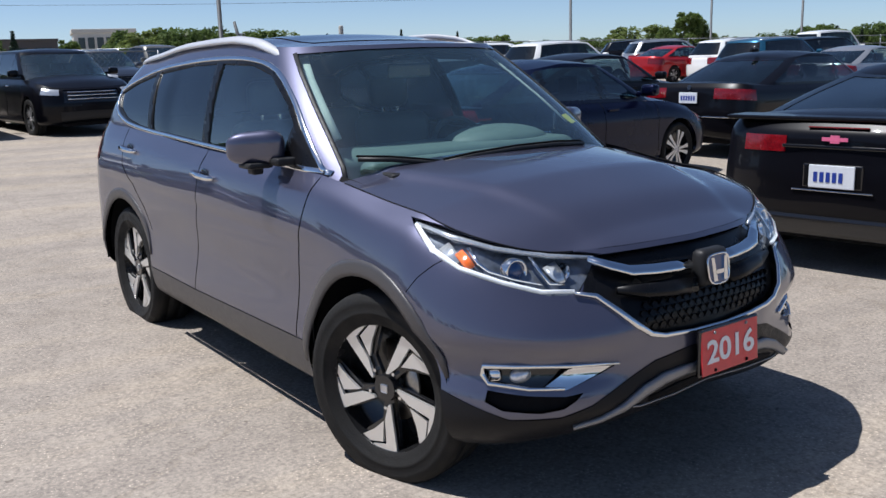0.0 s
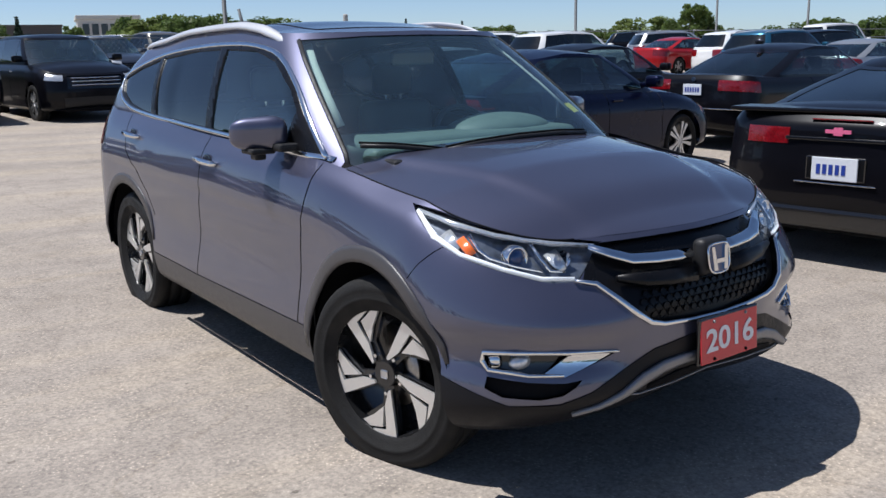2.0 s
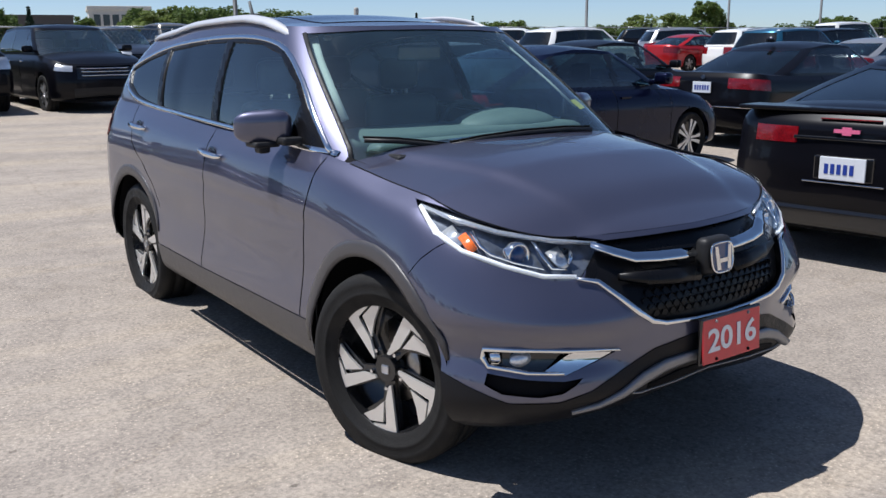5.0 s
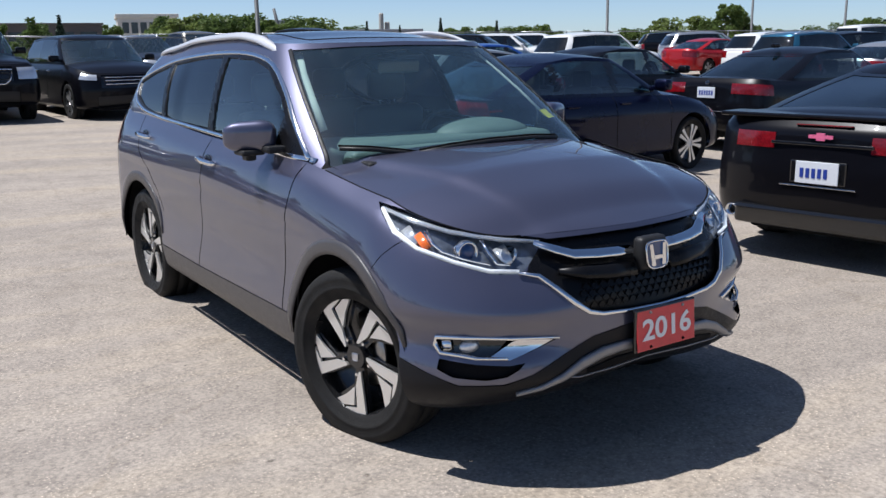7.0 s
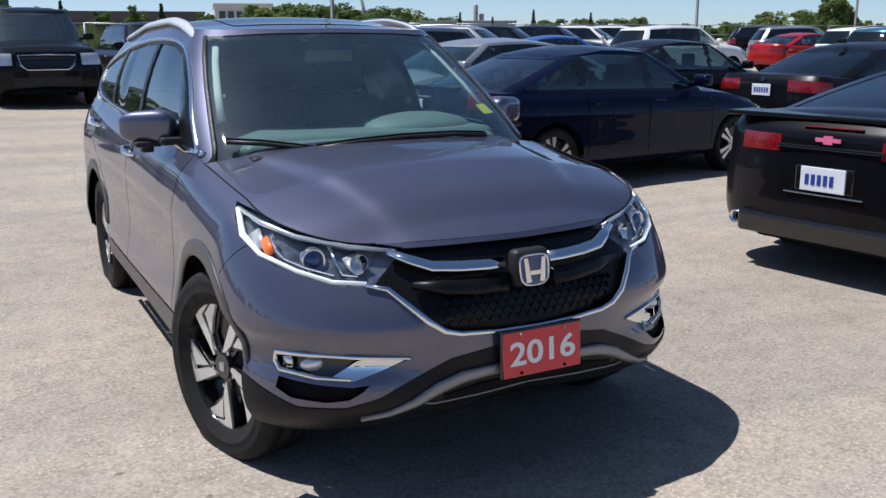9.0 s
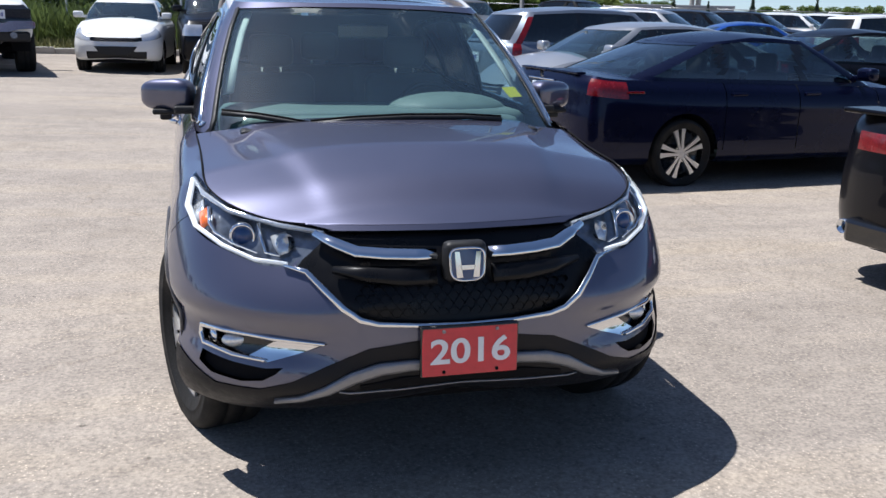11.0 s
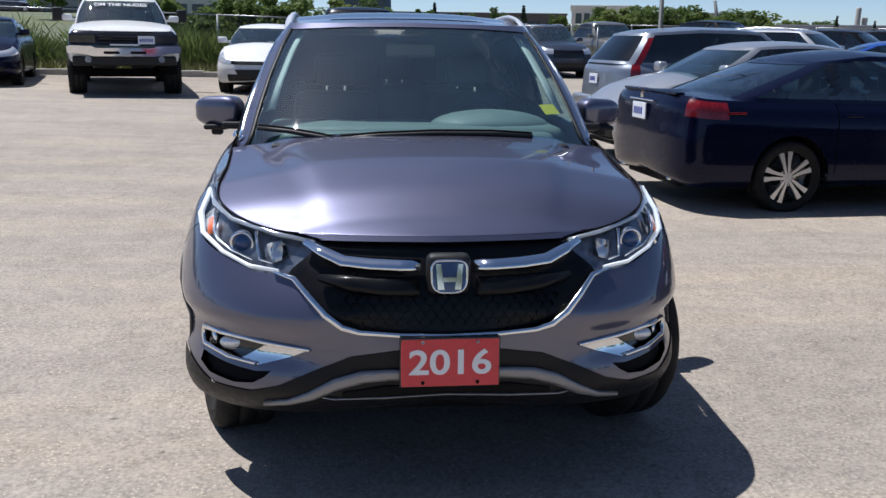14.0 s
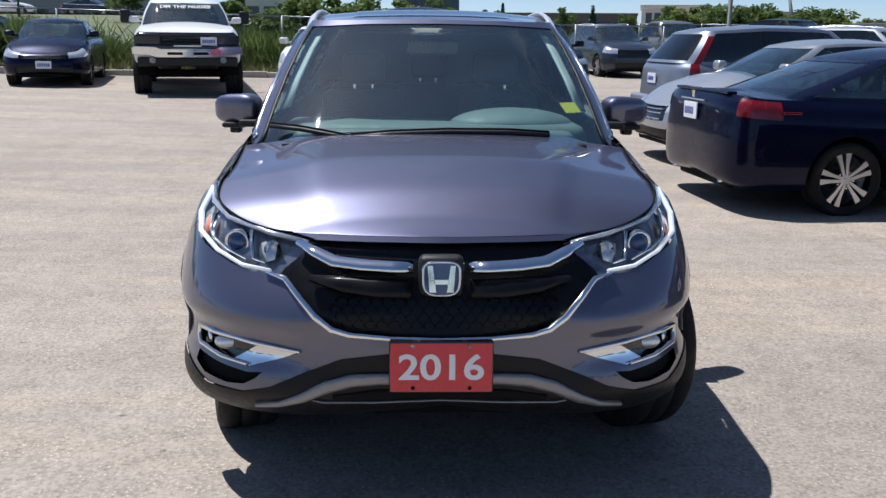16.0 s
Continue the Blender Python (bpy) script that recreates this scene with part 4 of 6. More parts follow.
    def seam(points, w=0.0042):
        for (a0, b0), (a1, b1) in zip(points, points[1:]):
            d = math.hypot(a1 - a0, b1 - b0)
            nx, ny = -(b1 - b0) / d * w, (a1 - a0) / d * w
            gaps.append(take(bm, stencil(bm, [(a0 - nx, b0 - ny), (a1 - nx, b1 - ny), (a1 + nx, b1 + ny), (a0 + nx, b0 + ny)], SIDE, side_only, 0.006)))

    seam([(1.36, .415), (1.352, .60), (1.33, .80), (1.300, .97), (1.285, 1.06)])
    seam([(2.415, .41), (2.40, .60), (2.355, .85), (2.335, 1.10)])
    seam([(3.02, .62), (3.10, .74), (3.26, .86), (3.42, .95), (3.50, 1.14)])
    seam([(0.472, .862), (0.50, .842), (0.545, .80), (0.585, .745)], 0.0018)
    for s in (1, -1):
        for g in gaps:
            panel("door_seam", g, LINER, top, s, "", -0.01)
        panel("sill_trim", sill, TRIM_LIT, top, s, "dark grey plastic sill", 0.004)
        panel("tail_light", tail, LAMP_RED, top, s, "red tail light", 0.006)
    panel("lower_apron", apron, TRIM_SHADED, top, 0, "dark grey plastic lower apron", 0.004)
    panel("rear_apron", rear_low, TRIM_SHADED, top, 0, "dark grey plastic rear apron", 0.004)
    body = take(bm, list(bm.faces), False)
    bm.free()
    panel("body", body, GREY_PAINT, top, 0, "grey metallic body")
    # dark structure behind the openings
    back = P.copy()
    back[:, :, :2] -= (nrm * 0.055)[:, None, :]
    back[:, :, 0] = np.maximum(back[:, :, 0], 0)

    def clear_of_wheels(i, j):
        p = back[i, j]
        return all((p[1] - yc) ** 2 + (p[2] - R) ** 2 > 0.47 ** 2 for yc in (HUB_F, HUB_R)) and j > 4
    v, f = shell_mesh(back, clear_of_wheels)
    link_mesh("inner_frame", v, f, LINER, top)

    # hood
    edge = edge_of(P[:, -1])

    def crease(x, y):
        k = min(max((y - 0.10) / 0.5, 0), 1)
        ridge = 0.40 + 0.20 * min(max((y - 0.3) / 0.85, 0), 1)
        return 0.017 * k / (1 + math.exp((abs(x) - ridge) / 0.016)) - 0.009 * k
    hood = lid(edge, P[0, -1, 1] + 0.001, 1.17, lambda q: hermite([0.1, 0.3, 0.8, 1.2], np.array([[0.05], [0.064], [0.075], [0.045]]), np.array([min(max(q, .1), 1.2)]))[0, 0], 44, 40, power=2.4, bulge=crease, start=1.9)
    hood[:, 0, 0] = np.maximum(hood[:, 0, 0] - 0.003, hood[:, 1, 0])
    v, f = shell_mesh(hood, lambda i, j: True)
    ob = link_mesh("hood", v, f, GREY_PAINT, top, "grey metallic hood with two raised creases")
    # a dark joint round the hood
    for s in (1, -1):
        k = [q for q in range(len(t)) if 0.42 < t[q] and P[q, -1, 1] < 1.16]
        v, f = tube([Vector((s * (P[q, -1, 0] - 0.001), P[q, -1, 1], P[q, -1, 2] - 0.001)) for q in k], 0.0032, 6)
        link_mesh("hood_joint", v, f, LINER, top)

    # cabin
    bpts, _, tb = outline(0.800, 1.00, 0.45, 2.6, 4.24, 0.5, 3.0, 36, 64, 18)
    tpts, _, _ = outline(0.585, 1.745, 0.30, 2.8, 3.98, 0.35, 3.0, 36, 64, 18)
    zbase = hermite([0, 0.55, 0.85, 1.0, side_t(2.4) + 0.05, 1.7, 2.0, 3.0], np.array([1.020, 1.035, 1.035, 1.035, 1.075, 1.12, 1.15, 1.13])[:, None], tb)[:, 0]
    ztop = hermite([0, 0.7, 1.0, 1.25, 1.6, 2.0, 3.0], np.array([1.562, 1.556, 1.562, 1.592, 1.578, 1.522, 1.50])[:, None], tb)[:, 0]
    G = cabin_loft(bpts, zbase, tpts, ztop, 28, 0.038)
    gb = half_shell(G)
    screen_outline = [(-.02, 1.0), (.35, 1.01), (.60, 1.00), (.735, 1.02), (.712, 1.085), (.686, 1.20), (.654, 1.32), (.612, 1.44), (.572, 1.526), (.30, 1.539), (-.02, 1.543)]
    screen = take(gb, stencil(gb, screen_outline, FRONT, lambda c: c.y < 2.1))
    dlo = rounded([(1.31, 1.068), (1.31, 1.068), (1.75, 1.086), (2.35, 1.106), (2.9, 1.128), (3.38, 1.155), (3.60, 1.185), (3.76, 1.245), (3.835, 1.345), (3.835, 1.345), (3.62, 1.412), (3.32, 1.470), (2.85, 1.507), (2.45, 1.518), (2.15, 1.506), (1.88, 1.455), (1.65, 1.33), (1.45, 1.175)], 3)
    frame_faces = stencil(gb, dlo, SIDE, lambda c: c.x > 0.45)
    frame_vf = take(gb, frame_faces)
    pillars = take(gb, list(gb.faces), False)
    gb.free()
    panel("cabin_frame", pillars, GREY_PAINT, top, 0)
    # the glass of each door, cut from the dark frame
    fb = bmesh.new()
    vs = [fb.verts.new(q) for q in frame_vf[0]]
    for q in frame_vf[1]:
        fb.faces.new([vs[k] for k in q])
    front_glass = [(1.60, 1.092), (2.380, 1.120), (2.400, 1.25), (2.458, 1.492), (2.15, 1.484), (1.91, 1.435), (1.69, 1.325), (1.58, 1.24)]
    rear_glass = [(2.458, 1.124), (3.13, 1.152), (3.17, 1.25), (3.275, 1.450), (2.85, 1.487), (2.538, 1.494), (2.483, 1.30)]
    rear_quarter = [(3.20, 1.156), (3.37, 1.172), (3.57, 1.202), (3.72, 1.258), (3.79, 1.335), (3.60, 1.395), (3.335, 1.445), (3.25, 1.28)]
    for poly, mat, lab in ((front_glass, SIDE_GLASS, "clear front door glass"), (rear_glass, PRIVACY, "dark tinted rear door glass"), (rear_quarter, PRIVACY, "dark tinted quarter glass")):
        vf = take(fb, stencil(fb, poly, SIDE, pad=0.02))
        for s in (1, -1):
            panel("side_window", vf, mat, top, s, lab, -0.006)
    vf = take(fb, list(fb.faces), False)
    fb.free()
    for s in (1, -1):
        panel("window_frame", vf, GRILLE_BLACK, top, s, "", 0.0, 0.016)
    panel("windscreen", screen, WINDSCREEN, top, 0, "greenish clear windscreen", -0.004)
    # chrome surround of the side windows
    for s in (1, -1):
        pp, nn = [], []
        for a, b in dlo + dlo[:1]:
            p, n = on_surface(G, SIDE, a, b, lambda q: q[0] > 0.45)
            pp.append(Vector((s * p.x, p.y, p.z)))
            nn.append(Vector((s * n.x, n.y, n.z)))
        v, f = ribbon(pp, nn, 0.024, 0.007)
        link_mesh("chrome_window_surround", v, f, CHROME, top)
    # dark rubber round the windscreen
    for s in (1, -1):
        pp, nn = [], []
        for a, b in screen_outline[3:9]:
            p, n = on_surface(G, FRONT, a, b, lambda q: q[1] < 2.1)
            pp.append(Vector((s * p.x, p.y, p.z)))
            nn.append(Vector((s * n.x, n.y, n.z)))
        v, f = ribbon(pp, nn, 0.020, 0.005)
        link_mesh("windscreen_seal", v, f, PLASTIC, top)
        v, f = ribbon([p - n * 0.035 - Vector((s * 0.022, 0, 0)) for p, n in zip(pp[2:], nn[2:])], nn[2:], 0.055, 0.008)
        link_mesh("pillar_trim", v, f, PILLAR_TRIM, top, "pale fabric pillar trim")
    redge = edge_of(G[:, -1])
    roof = lid(redge, G[0, -1, 1] + 0.001, G[-1, -1, 1] - 0.001, lambda q: hermite([1.7, 2.1, 2.8, 3.6, 4.2], np.array([[0.0], [0.026], [0.034], [0.026], [0.01]]), np.array([min(max(q, 1.7), 4.2)]))[0, 0], 36, 18, start=1.3)
    v, f = shell_mesh(roof, lambda i, j: True)
    link_mesh("roof", v, f, GREY_PAINT, top, "grey metallic roof")
    pane = roof.copy()
    pane[:, :, 2] += 0.003
    v, f = shell_mesh(pane, lambda i, j: pane[i, j, 0] < 0.42 and 1.98 < pane[i, j, 1] < 2.75)
    link_mesh("sunroof", v, f, GLOSS_BLACK, top)
    # roof rails
    for s in (1, -1):
        pp, nn, ww = [], [], []
        for k in range(33):
            q = k / 32
            y = 1.89 + 1.88 * q
            xe, ze = redge(max(y, 2.05))
            dip = max(0.0, 1 - q / 0.16) ** 1.6
            back = max(0.0, (q - 0.86) / 0.14) ** 2
            pp.append(Vector((s * (max(xe, 0.570) + 0.006), y, ze + 0.010 - 0.072 * dip - 0.020 * back)))
            nn.append(Vector((s * 0.60, 0, 0.80)))
            ww.append(0.030 + 0.018 * min(1, q / 0.12) * (1 - 0.55 * q) - 0.012 * back)
        v, f = ribbon(pp, nn, ww, 0.014)
        link_mesh("roof_rail", v, f, RAIL, top, "satin silver roof rail")

    # headlights: clear cover, dark bowl, light bars, projector, amber reflector
    for s in (1, -1):
        lamp = panel("headlight", lens, CLEAR, top, s, "clear headlight with projector and amber reflector", 0.003)
        panel("lamp_bowl", shifted(lens, -0.034), BOWL, lamp, s)

        def bar(name, pts2, width, mat, depth=-0.012, thick=0.012):
            pp, nn = [], []
            for a, b in pts2:
                p, n = on_surface(P, DIAG, a, b, lambda q: q[1] < 1.1)
                p = p + n * depth
                pp.append(Vector((s * p.x, p.y, p.z)))
                nn.append(Vector((s * n.x, n.y, n.z)))
            v, f = ribbon(pp, nn, width, thick)
            return link_mesh(name, v, f, mat, lamp)
        bar("light_tube", [(.50, .766), (.60, .772), (.72, .803), (.86, .842), (.955, .888), (1.02, .955)], [.010, .012, .013, .015, .022, .014], DAY_LIGHT, -0.008)
        bar("light_bar", [(.44, .852), (.58, .867), (.75, .898), (.90, .930), (1.02, .958)], [.010, .015, .016, .018, .014], LAMP_CLEAR, -0.010)
        bar("chrome_divider", [(.640, .868), (.605, .825), (.575, .792), (.53, .785)], [.014, .011, .009, .006], CHROME, -0.010)
        bar("chrome_divider", [(.575, .850), (.550, .822), (.528, .797)], [.052, .048, .030], LAMP_CLEAR, -0.022, .003)
        bar("amber_reflector", [(.868, .890), (.842, .866), (.822, .846)], [.030, .032, .030], AMBER, -0.012, .003)
        bar("chrome_divider", [(.835, .898), (.800, .858), (.765, .836), (.69, .812), (.60, .790)], [.014, .012, .009, .007, .006], CHROME, -0.010)
        bar("chrome_divider", [(.925, .908), (.900, .884), (.875, .860)], [.046, .044, .040], LAMP_CLEAR, -0.022, .003)
        p, n = on_surface(P, DIAG, .680, .842, lambda q: q[1] < 1.1)
        p = p - n * 0.028
        c, way = Vector((s * p.x, p.y, p.z)), Vector((s * n.x * 0.4, -1, 0.05)).normalized()
        turn = way.to_track_quat("Z", "Y").to_matrix().to_4x4()
        b = bmesh.new()
        bmesh.ops.create_uvsphere(b, u_segments=20, v_segments=12, radius=0.032, matrix=Matrix.Translation(c) @ turn @ Matrix.Diagonal((1, 1, 0.6, 1)))
        part("projector_lens", b, EMBLEM_BLUE, lamp, "", True)
        v, f = lathe([(0.030, 0.004), (0.036, 0.016), (0.042, 0.010), (0.044, -0.02)], 24, "z")
        link_mesh("projector_ring", [Matrix.Translation(c) @ turn @ Vector(q) for q in v], f, CHROME, lamp)
        p, n = on_surface(P, DIAG, .535, .815, lambda q: q[1] < 1.1)
        b = bmesh.new()
        c = Vector((s * (p.x - n.x * .04), p.y - n.y * .04, p.z))
        bmesh.ops.create_cone(b, cap_ends=False, segments=20, radius1=0.030, radius2=0.010, depth=0.03, matrix=Matrix.Translation(c) @ Vector((s * 0.3, -1, 0.05)).to_track_quat("-Z", "Y").to_matrix().to_4x4())
        part("main_beam", b, CHROME, lamp, "", True)

    # grille: recessed black panel, honeycomb, chrome wings and lower strip
    grille_panel = panel("grille_panel", mouth, GRILLE_BLACK, top, 0, "gloss black grille panel", -0.022)
    front = lambda q: q[1] < 0.5

    def front_strip(name, pts2, width, mat, depth, thick, flip=True, lab=""):
        pp, nn = [], []
        for a, b in pts2:
            p, n = on_surface(P, FRONT, a, b, front)
            pp.append(p + n * depth)
            nn.append(n)
        if flip:
            w = width if isinstance(width, (list, tuple)) else [width] * len(pp)
            pp = [Vector((-p.x, p.y, p.z)) for p in pp[::-1]] + pp[1:]
            nn = [Vector((-n.x, n.y, n.z)) for n in nn[::-1]] + nn[1:]
            width = list(w[::-1]) + list(w[1:])
        v, f = ribbon(pp, nn, width, thick)
        return link_mesh(name, v, f, mat, top, lab)
    for s in (1, -1):
        pp, nn = [], []
        for a, b in [(.085, .797), (.15, .797), (.24, .799), (.325, .804), (.385, .824), (.445, .846)]:
            p, n = on_surface(P, FRONT, a, b, front)
            pp.append(Vector((s * p.x, p.y - 0.006, p.z)))
            nn.append(Vector((s * n.x, n.y, n.z + 0.85)).normalized())
        v, f = ribbon(pp, nn, [.046, .048, .050, .050, .044, .026], .012)
        link_mesh("chrome_wing", v, f, CHROME, top, "chrome grille bar")
        pp, nn = [], []
        for a, b in [(.09, .735), (.20, .737), (.30, .742), (.40, .752)]:
            p, n = on_surface(P, FRONT, a, b, front)
            pp.append(Vector((s * p.x, p.y + 0.004, p.z)))
            nn.append(Vector((s * n.x, n.y, n.z)))
        v, f = ribbon(pp, nn, [.060, .058, .050, .02], .016)
        link_mesh("grille_bar", v, f, GRILLE_BLACK, top, "gloss black grille bar")
    front_strip("chrome_lower_strip", [(0, .592), (.15, .594), (.275, .601), (.33, .616), (.38, .650), (.43, .698), (.478, .745), (.54, .757)], [.015, .015, .017, .020, .021, .020, .018, .010], CHROME, 0.004, .010, lab="chrome strip under the grille")
    hexa = [(0.016 * math.cos(radians(a)), 0.0125 * math.sin(radians(a))) for a in range(0, 360, 60)]
    cell = bpy.data.meshes.new("grille_cell")
    cell.from_pydata([(u * 1.12, 0, w * 1.12) for u, w in hexa] + [(u * 0.80, 0.012, w * 0.80) for u, w in hexa], [], [(q, (q + 1) % 6, (q + 1) % 6 + 6, q + 6) for q in range(6)])
    cell.materials.append(GRILLE_BLACK)
    for row in range(4):
        for k in range(-9, 10):
            x = k * 0.036 + (0.018 if row % 2 else 0)
            z = 0.626 + row * 0.0235
            if abs(x) > 0.30 + row * 0.022:
                continue
            p, n = on_surface(P, FRONT, abs(x), z, front)
            piece = new("grille_cell", cell)
            piece.parent = grille_panel
            piece.matrix_local = Matrix.Translation((x, p.y + 0.019, z))
    # badge
    z0, y0 = 0.776, P[0, 45, 1] - 0.030
    badge = part("badge", box(bmesh.new(), (-.069, y0 + 0.012, z0 - .062), (.069, y0 + .07, z0 + .066), .022, None, 3), PLASTIC, top, "black badge housing with a chrome emblem", True)
    lean = Matrix.Translation((0, y0 + 0.003, z0)) @ Matrix.Rotation(radians(-8), 4, "X")
    ring = []
    for k in range(40):
        a = 2 * math.pi * k / 40
        c_, s_ = math.cos(a), math.sin(a)
        ring.append(lean @ Vector((0.055 * math.copysign(abs(c_) ** 0.55, c_) * (1 + 0.10 * s_), 0, 0.050 * math.copysign(abs(s_) ** 0.55, s_))))
    v, f = tube(ring, 0.0042, 6, 1.0, True)
    link_mesh("emblem_ring", v, f, CHROME, badge)
    bmb = slab([(q.x * 0.96, (q.z - z0) * 0.96) for q in ring], 0.004, lean @ Matrix.Translation((0, 0.003, 0)) @ Matrix.Rotation(radians(90), 4, "X"))
    part("emblem_field", bmb, EMBLEM_BLUE, badge)
    for s in (1, -1):
        part("emblem_bar", slab([(s * .016, -.040), (s * .036, -.040), (s * .042, .040), (s * .027, .040)][::s], 0.006, lean @ Matrix.Translation((0, -0.001, 0)) @ Matrix.Rotation(radians(90), 4, "X")), CHROME, badge)
    part("emblem_bar", slab([(-.022, -.016), (.022, -.016), (.024, -.002), (-.024, -.002)], 0.006, lean @ Matrix.Translation((0, -0.001, 0)) @ Matrix.Rotation(radians(90), 4, "X")), CHROME, badge)

    # fog lamps with chrome bezels
    for s in (1, -1):
        bezel = panel("fog_lamp", shifted(fog, -0.03), GLOSS_BLACK, top, s, "fog lamp in a chrome wedge bezel")
        panel("bumper_pocket", pocket, LINER, top, s, "", -0.02)

        def strip(name, pts2, width, mat, depth, thick, parent):
            pp, nn = [], []
            for a, b in pts2:
                p, n = on_surface(P, DIAG, a, b, lambda q: q[1] < 0.9)
                p = p + n * depth
                pp.append(Vector((s * p.x, p.y, p.z)))
                nn.append(Vector((s * n.x, n.y, n.z)))
            v, f = ribbon(pp, nn, width, thick)
            return link_mesh(name, v, f, mat, parent)
        strip("chrome_bezel", [(.36, .530), (.52, .539), (.68, .544), (.782, .541), (.786, .512), (.766, .486), (.64, .472), (.53, .468)], [.010, .014, .015, .016, .018, .016, .013, .012], CHROME, 0.0, .010, bezel)
        panel("chrome_wedge", wedge, CHROME, bezel, s, "", -0.006)
        strip("chrome_wedge", [(.748, .492), (.752, .512), (.755, .532)], .040, CHROME, -0.016, .006, bezel)
        p, n = on_surface(P, DIAG, .665, .510, lambda q: q[1] < 0.9)
        c = Vector((s * p.x, p.y, p.z)) - Vector((s * n.x, n.y, n.z)) * 0.036
        b = bmesh.new()
        bmesh.ops.create_uvsphere(b, u_segments=18, v_segments=10, radius=0.032, matrix=Matrix.Translation(c) @ Matrix.Diagonal((1.5, 0.8, 0.85, 1)))
        part("fog_lens", b, LAMP_CLEAR, bezel, "", True)
    # silver trim across the apron
    front_strip("skid_trim", [(0, .468), (.18, .468), (.27, .458), (.35, .430), (.43, .390), (.50, .360), (.58, .343)], [.034, .036, .040, .038, .032, .022, .012], SKID, 0.008, .012, lab="satin silver arched trim across the apron")
    front_strip("apron_slot", [(0, .410), (.20, .409), (.33, .396)], [.044, .042, .02], LINER, 0.006, .004)
    front_strip("apron_lip", [(0, .384), (.20, .383), (.36, .380), (.392, .386)], .006, SKID, 0.008, .005)

    # red sign plate with the year
    sign = part("sign_plate", box(bmesh.new(), (-.157, -.026, .436), (.157, -.010, .600), .006), GLOSS_BLACK, top, "red plate with white figures 2016 in a black holder")
    tilt = Matrix.Translation((0, -0.0285, 0.518)) @ Matrix.Rotation(radians(-4), 4, "X")
    b = box(bmesh.new(), (-.152, -.003, -.076), (.152, .003, .076), .003)
    b.transform(tilt)
    part("red_plate", b, SIGN_RED, sign)
    txt = bpy.data.curves.new("year", "FONT")
    txt.body, txt.align_x, txt.align_y, txt.size, txt.extrude = "2016", "CENTER", "CENTER", 0.108, 0.0008
    txt.offset = 0.0022
    tmp = bpy.data.objects.new("year", txt)
    scene.collection.objects.link(tmp)
    bpy.context.view_layer.update()
    me = bpy.data.meshes.new_from_object(tmp.evaluated_get(bpy.context.evaluated_depsgraph_get()))
    bpy.data.objects.remove(tmp)
    me.materials.clear()
    me.materials.append(SIGN_WHITE)
    fig = new("year_number", me)
    fig.parent = sign
    fig.matrix_local = tilt @ Matrix.Translation((0, -0.0045, -0.003)) @ Matrix.Rotation(radians(90), 4, "X") @ Matrix.Diagonal((1.20, 1, 1, 1))
    for x, z in ((-.085, .064), (.085, .064), (-.085, -.064), (.085, -.064)):
        b = bmesh.new()
        bmesh.ops.create_cone(b, cap_ends=True, segments=12, radius1=.006, radius2=.005, depth=.004, matrix=tilt @ Matrix.Translation((x, -.005, z)) @ Matrix.Rotation(radians(90), 4, "X"))
        part("screw", b, SKID if z > 0 else LINER, sign)

    # arch trims
    for s in (1, -1):
        for yc in (HUB_F, HUB_R):
            pp, nn = [], []
            for a in range(-12, 197, 8):
                q = radians(a)
                y, z = yc - 0.447 * math.cos(q), R - 0.015 + 0.447 * math.sin(q)
                if z < (0.43 if a < 90 else 0.30):
                    continue
                p, n = on_surface(P, SIDE, y, z, lambda w: w[0] > 0.5)
                n = Vector((max(n.x, 0.6), n.y, n.z)).normalized()
                pp.append(Vector((s * min(p.x, 0.915), p.y, p.z)))
                nn.append(Vector((s * n.x, n.y, n.z)))
            v, f = ribbon(pp, nn, [min(0.060, 0.012 + 0.016 * k, 0.030 + 0.012 * (len(pp) - 1 - k)) for k in range(len(pp))], 0.007)
            link_mesh("arch_trim", v, f, TRIM_LIT, top, "dark grey plastic wheel arch trim")
            # wheel well
            v, f = [], []
            arc = [radians(a) for a in range(-4, 186, 10)]
            for q in arc:
                for x in (0.55, 0.86):
                    v.append((s * x, yc - 0.44 * math.cos(q), R + 0.44 * math.sin(q)))
            for k in range(len(arc) - 1):
                f.append((2 * k, 2 * k + 1, 2 * k + 3, 2 * k + 2))
            f.append([2 * k for k in range(len(arc))])
            link_mesh("wheel_well", v, f, LINER, top)
            wheel(top, 0.876, yc, 0.361, 0.250, 0.230, "twin", s, 0 if yc < 2 else 31, 15 if yc < 2 else 0, 0.333)
            d, g = lathe([(0.06, 0), (0.15, 0), (0.15, 0.012), (0.06, 0.012)], 28)
            link_mesh("brake_disc", [Vector((s * (0.77 + q[0]), yc + q[1], R + q[2])) for q in d], g, DISC, top)
    pan = bmesh.new()
    box(pan, (-0.55, 0.25, 0.24), (0.55, 4.3, 0.34), 0.03)
    box(pan, (-0.80, 1.30, 0.25), (0.80, 2.95, 0.36), 0.03)
    box(pan, (-0.55, 0.35, 0.62), (0.55, 1.3, 0.66))
    part("floor_pan", pan, LINER, top)

    # door mirrors
    for s in (1, -1):
        mb = bmesh.new()
        bmesh.ops.create_cube(mb, size=1.0)
        bmesh.ops.bevel(mb, geom=list(mb.edges), offset=0.36, segments=7, affect="EDGES", profile=0.55)
        for v in mb.verts:
            k = v.co.x + 0.5
            v.co = Vector((v.co.x * 0.235, v.co.y * 0.120 * (1.05 - 0.25 * k), v.co.z * 0.148 * (1.03 - 0.20 * k)))
        m = Matrix.Translation((0.893, 1.640, 1.152)) @ Matrix.Rotation(radians(27), 4, "Z")
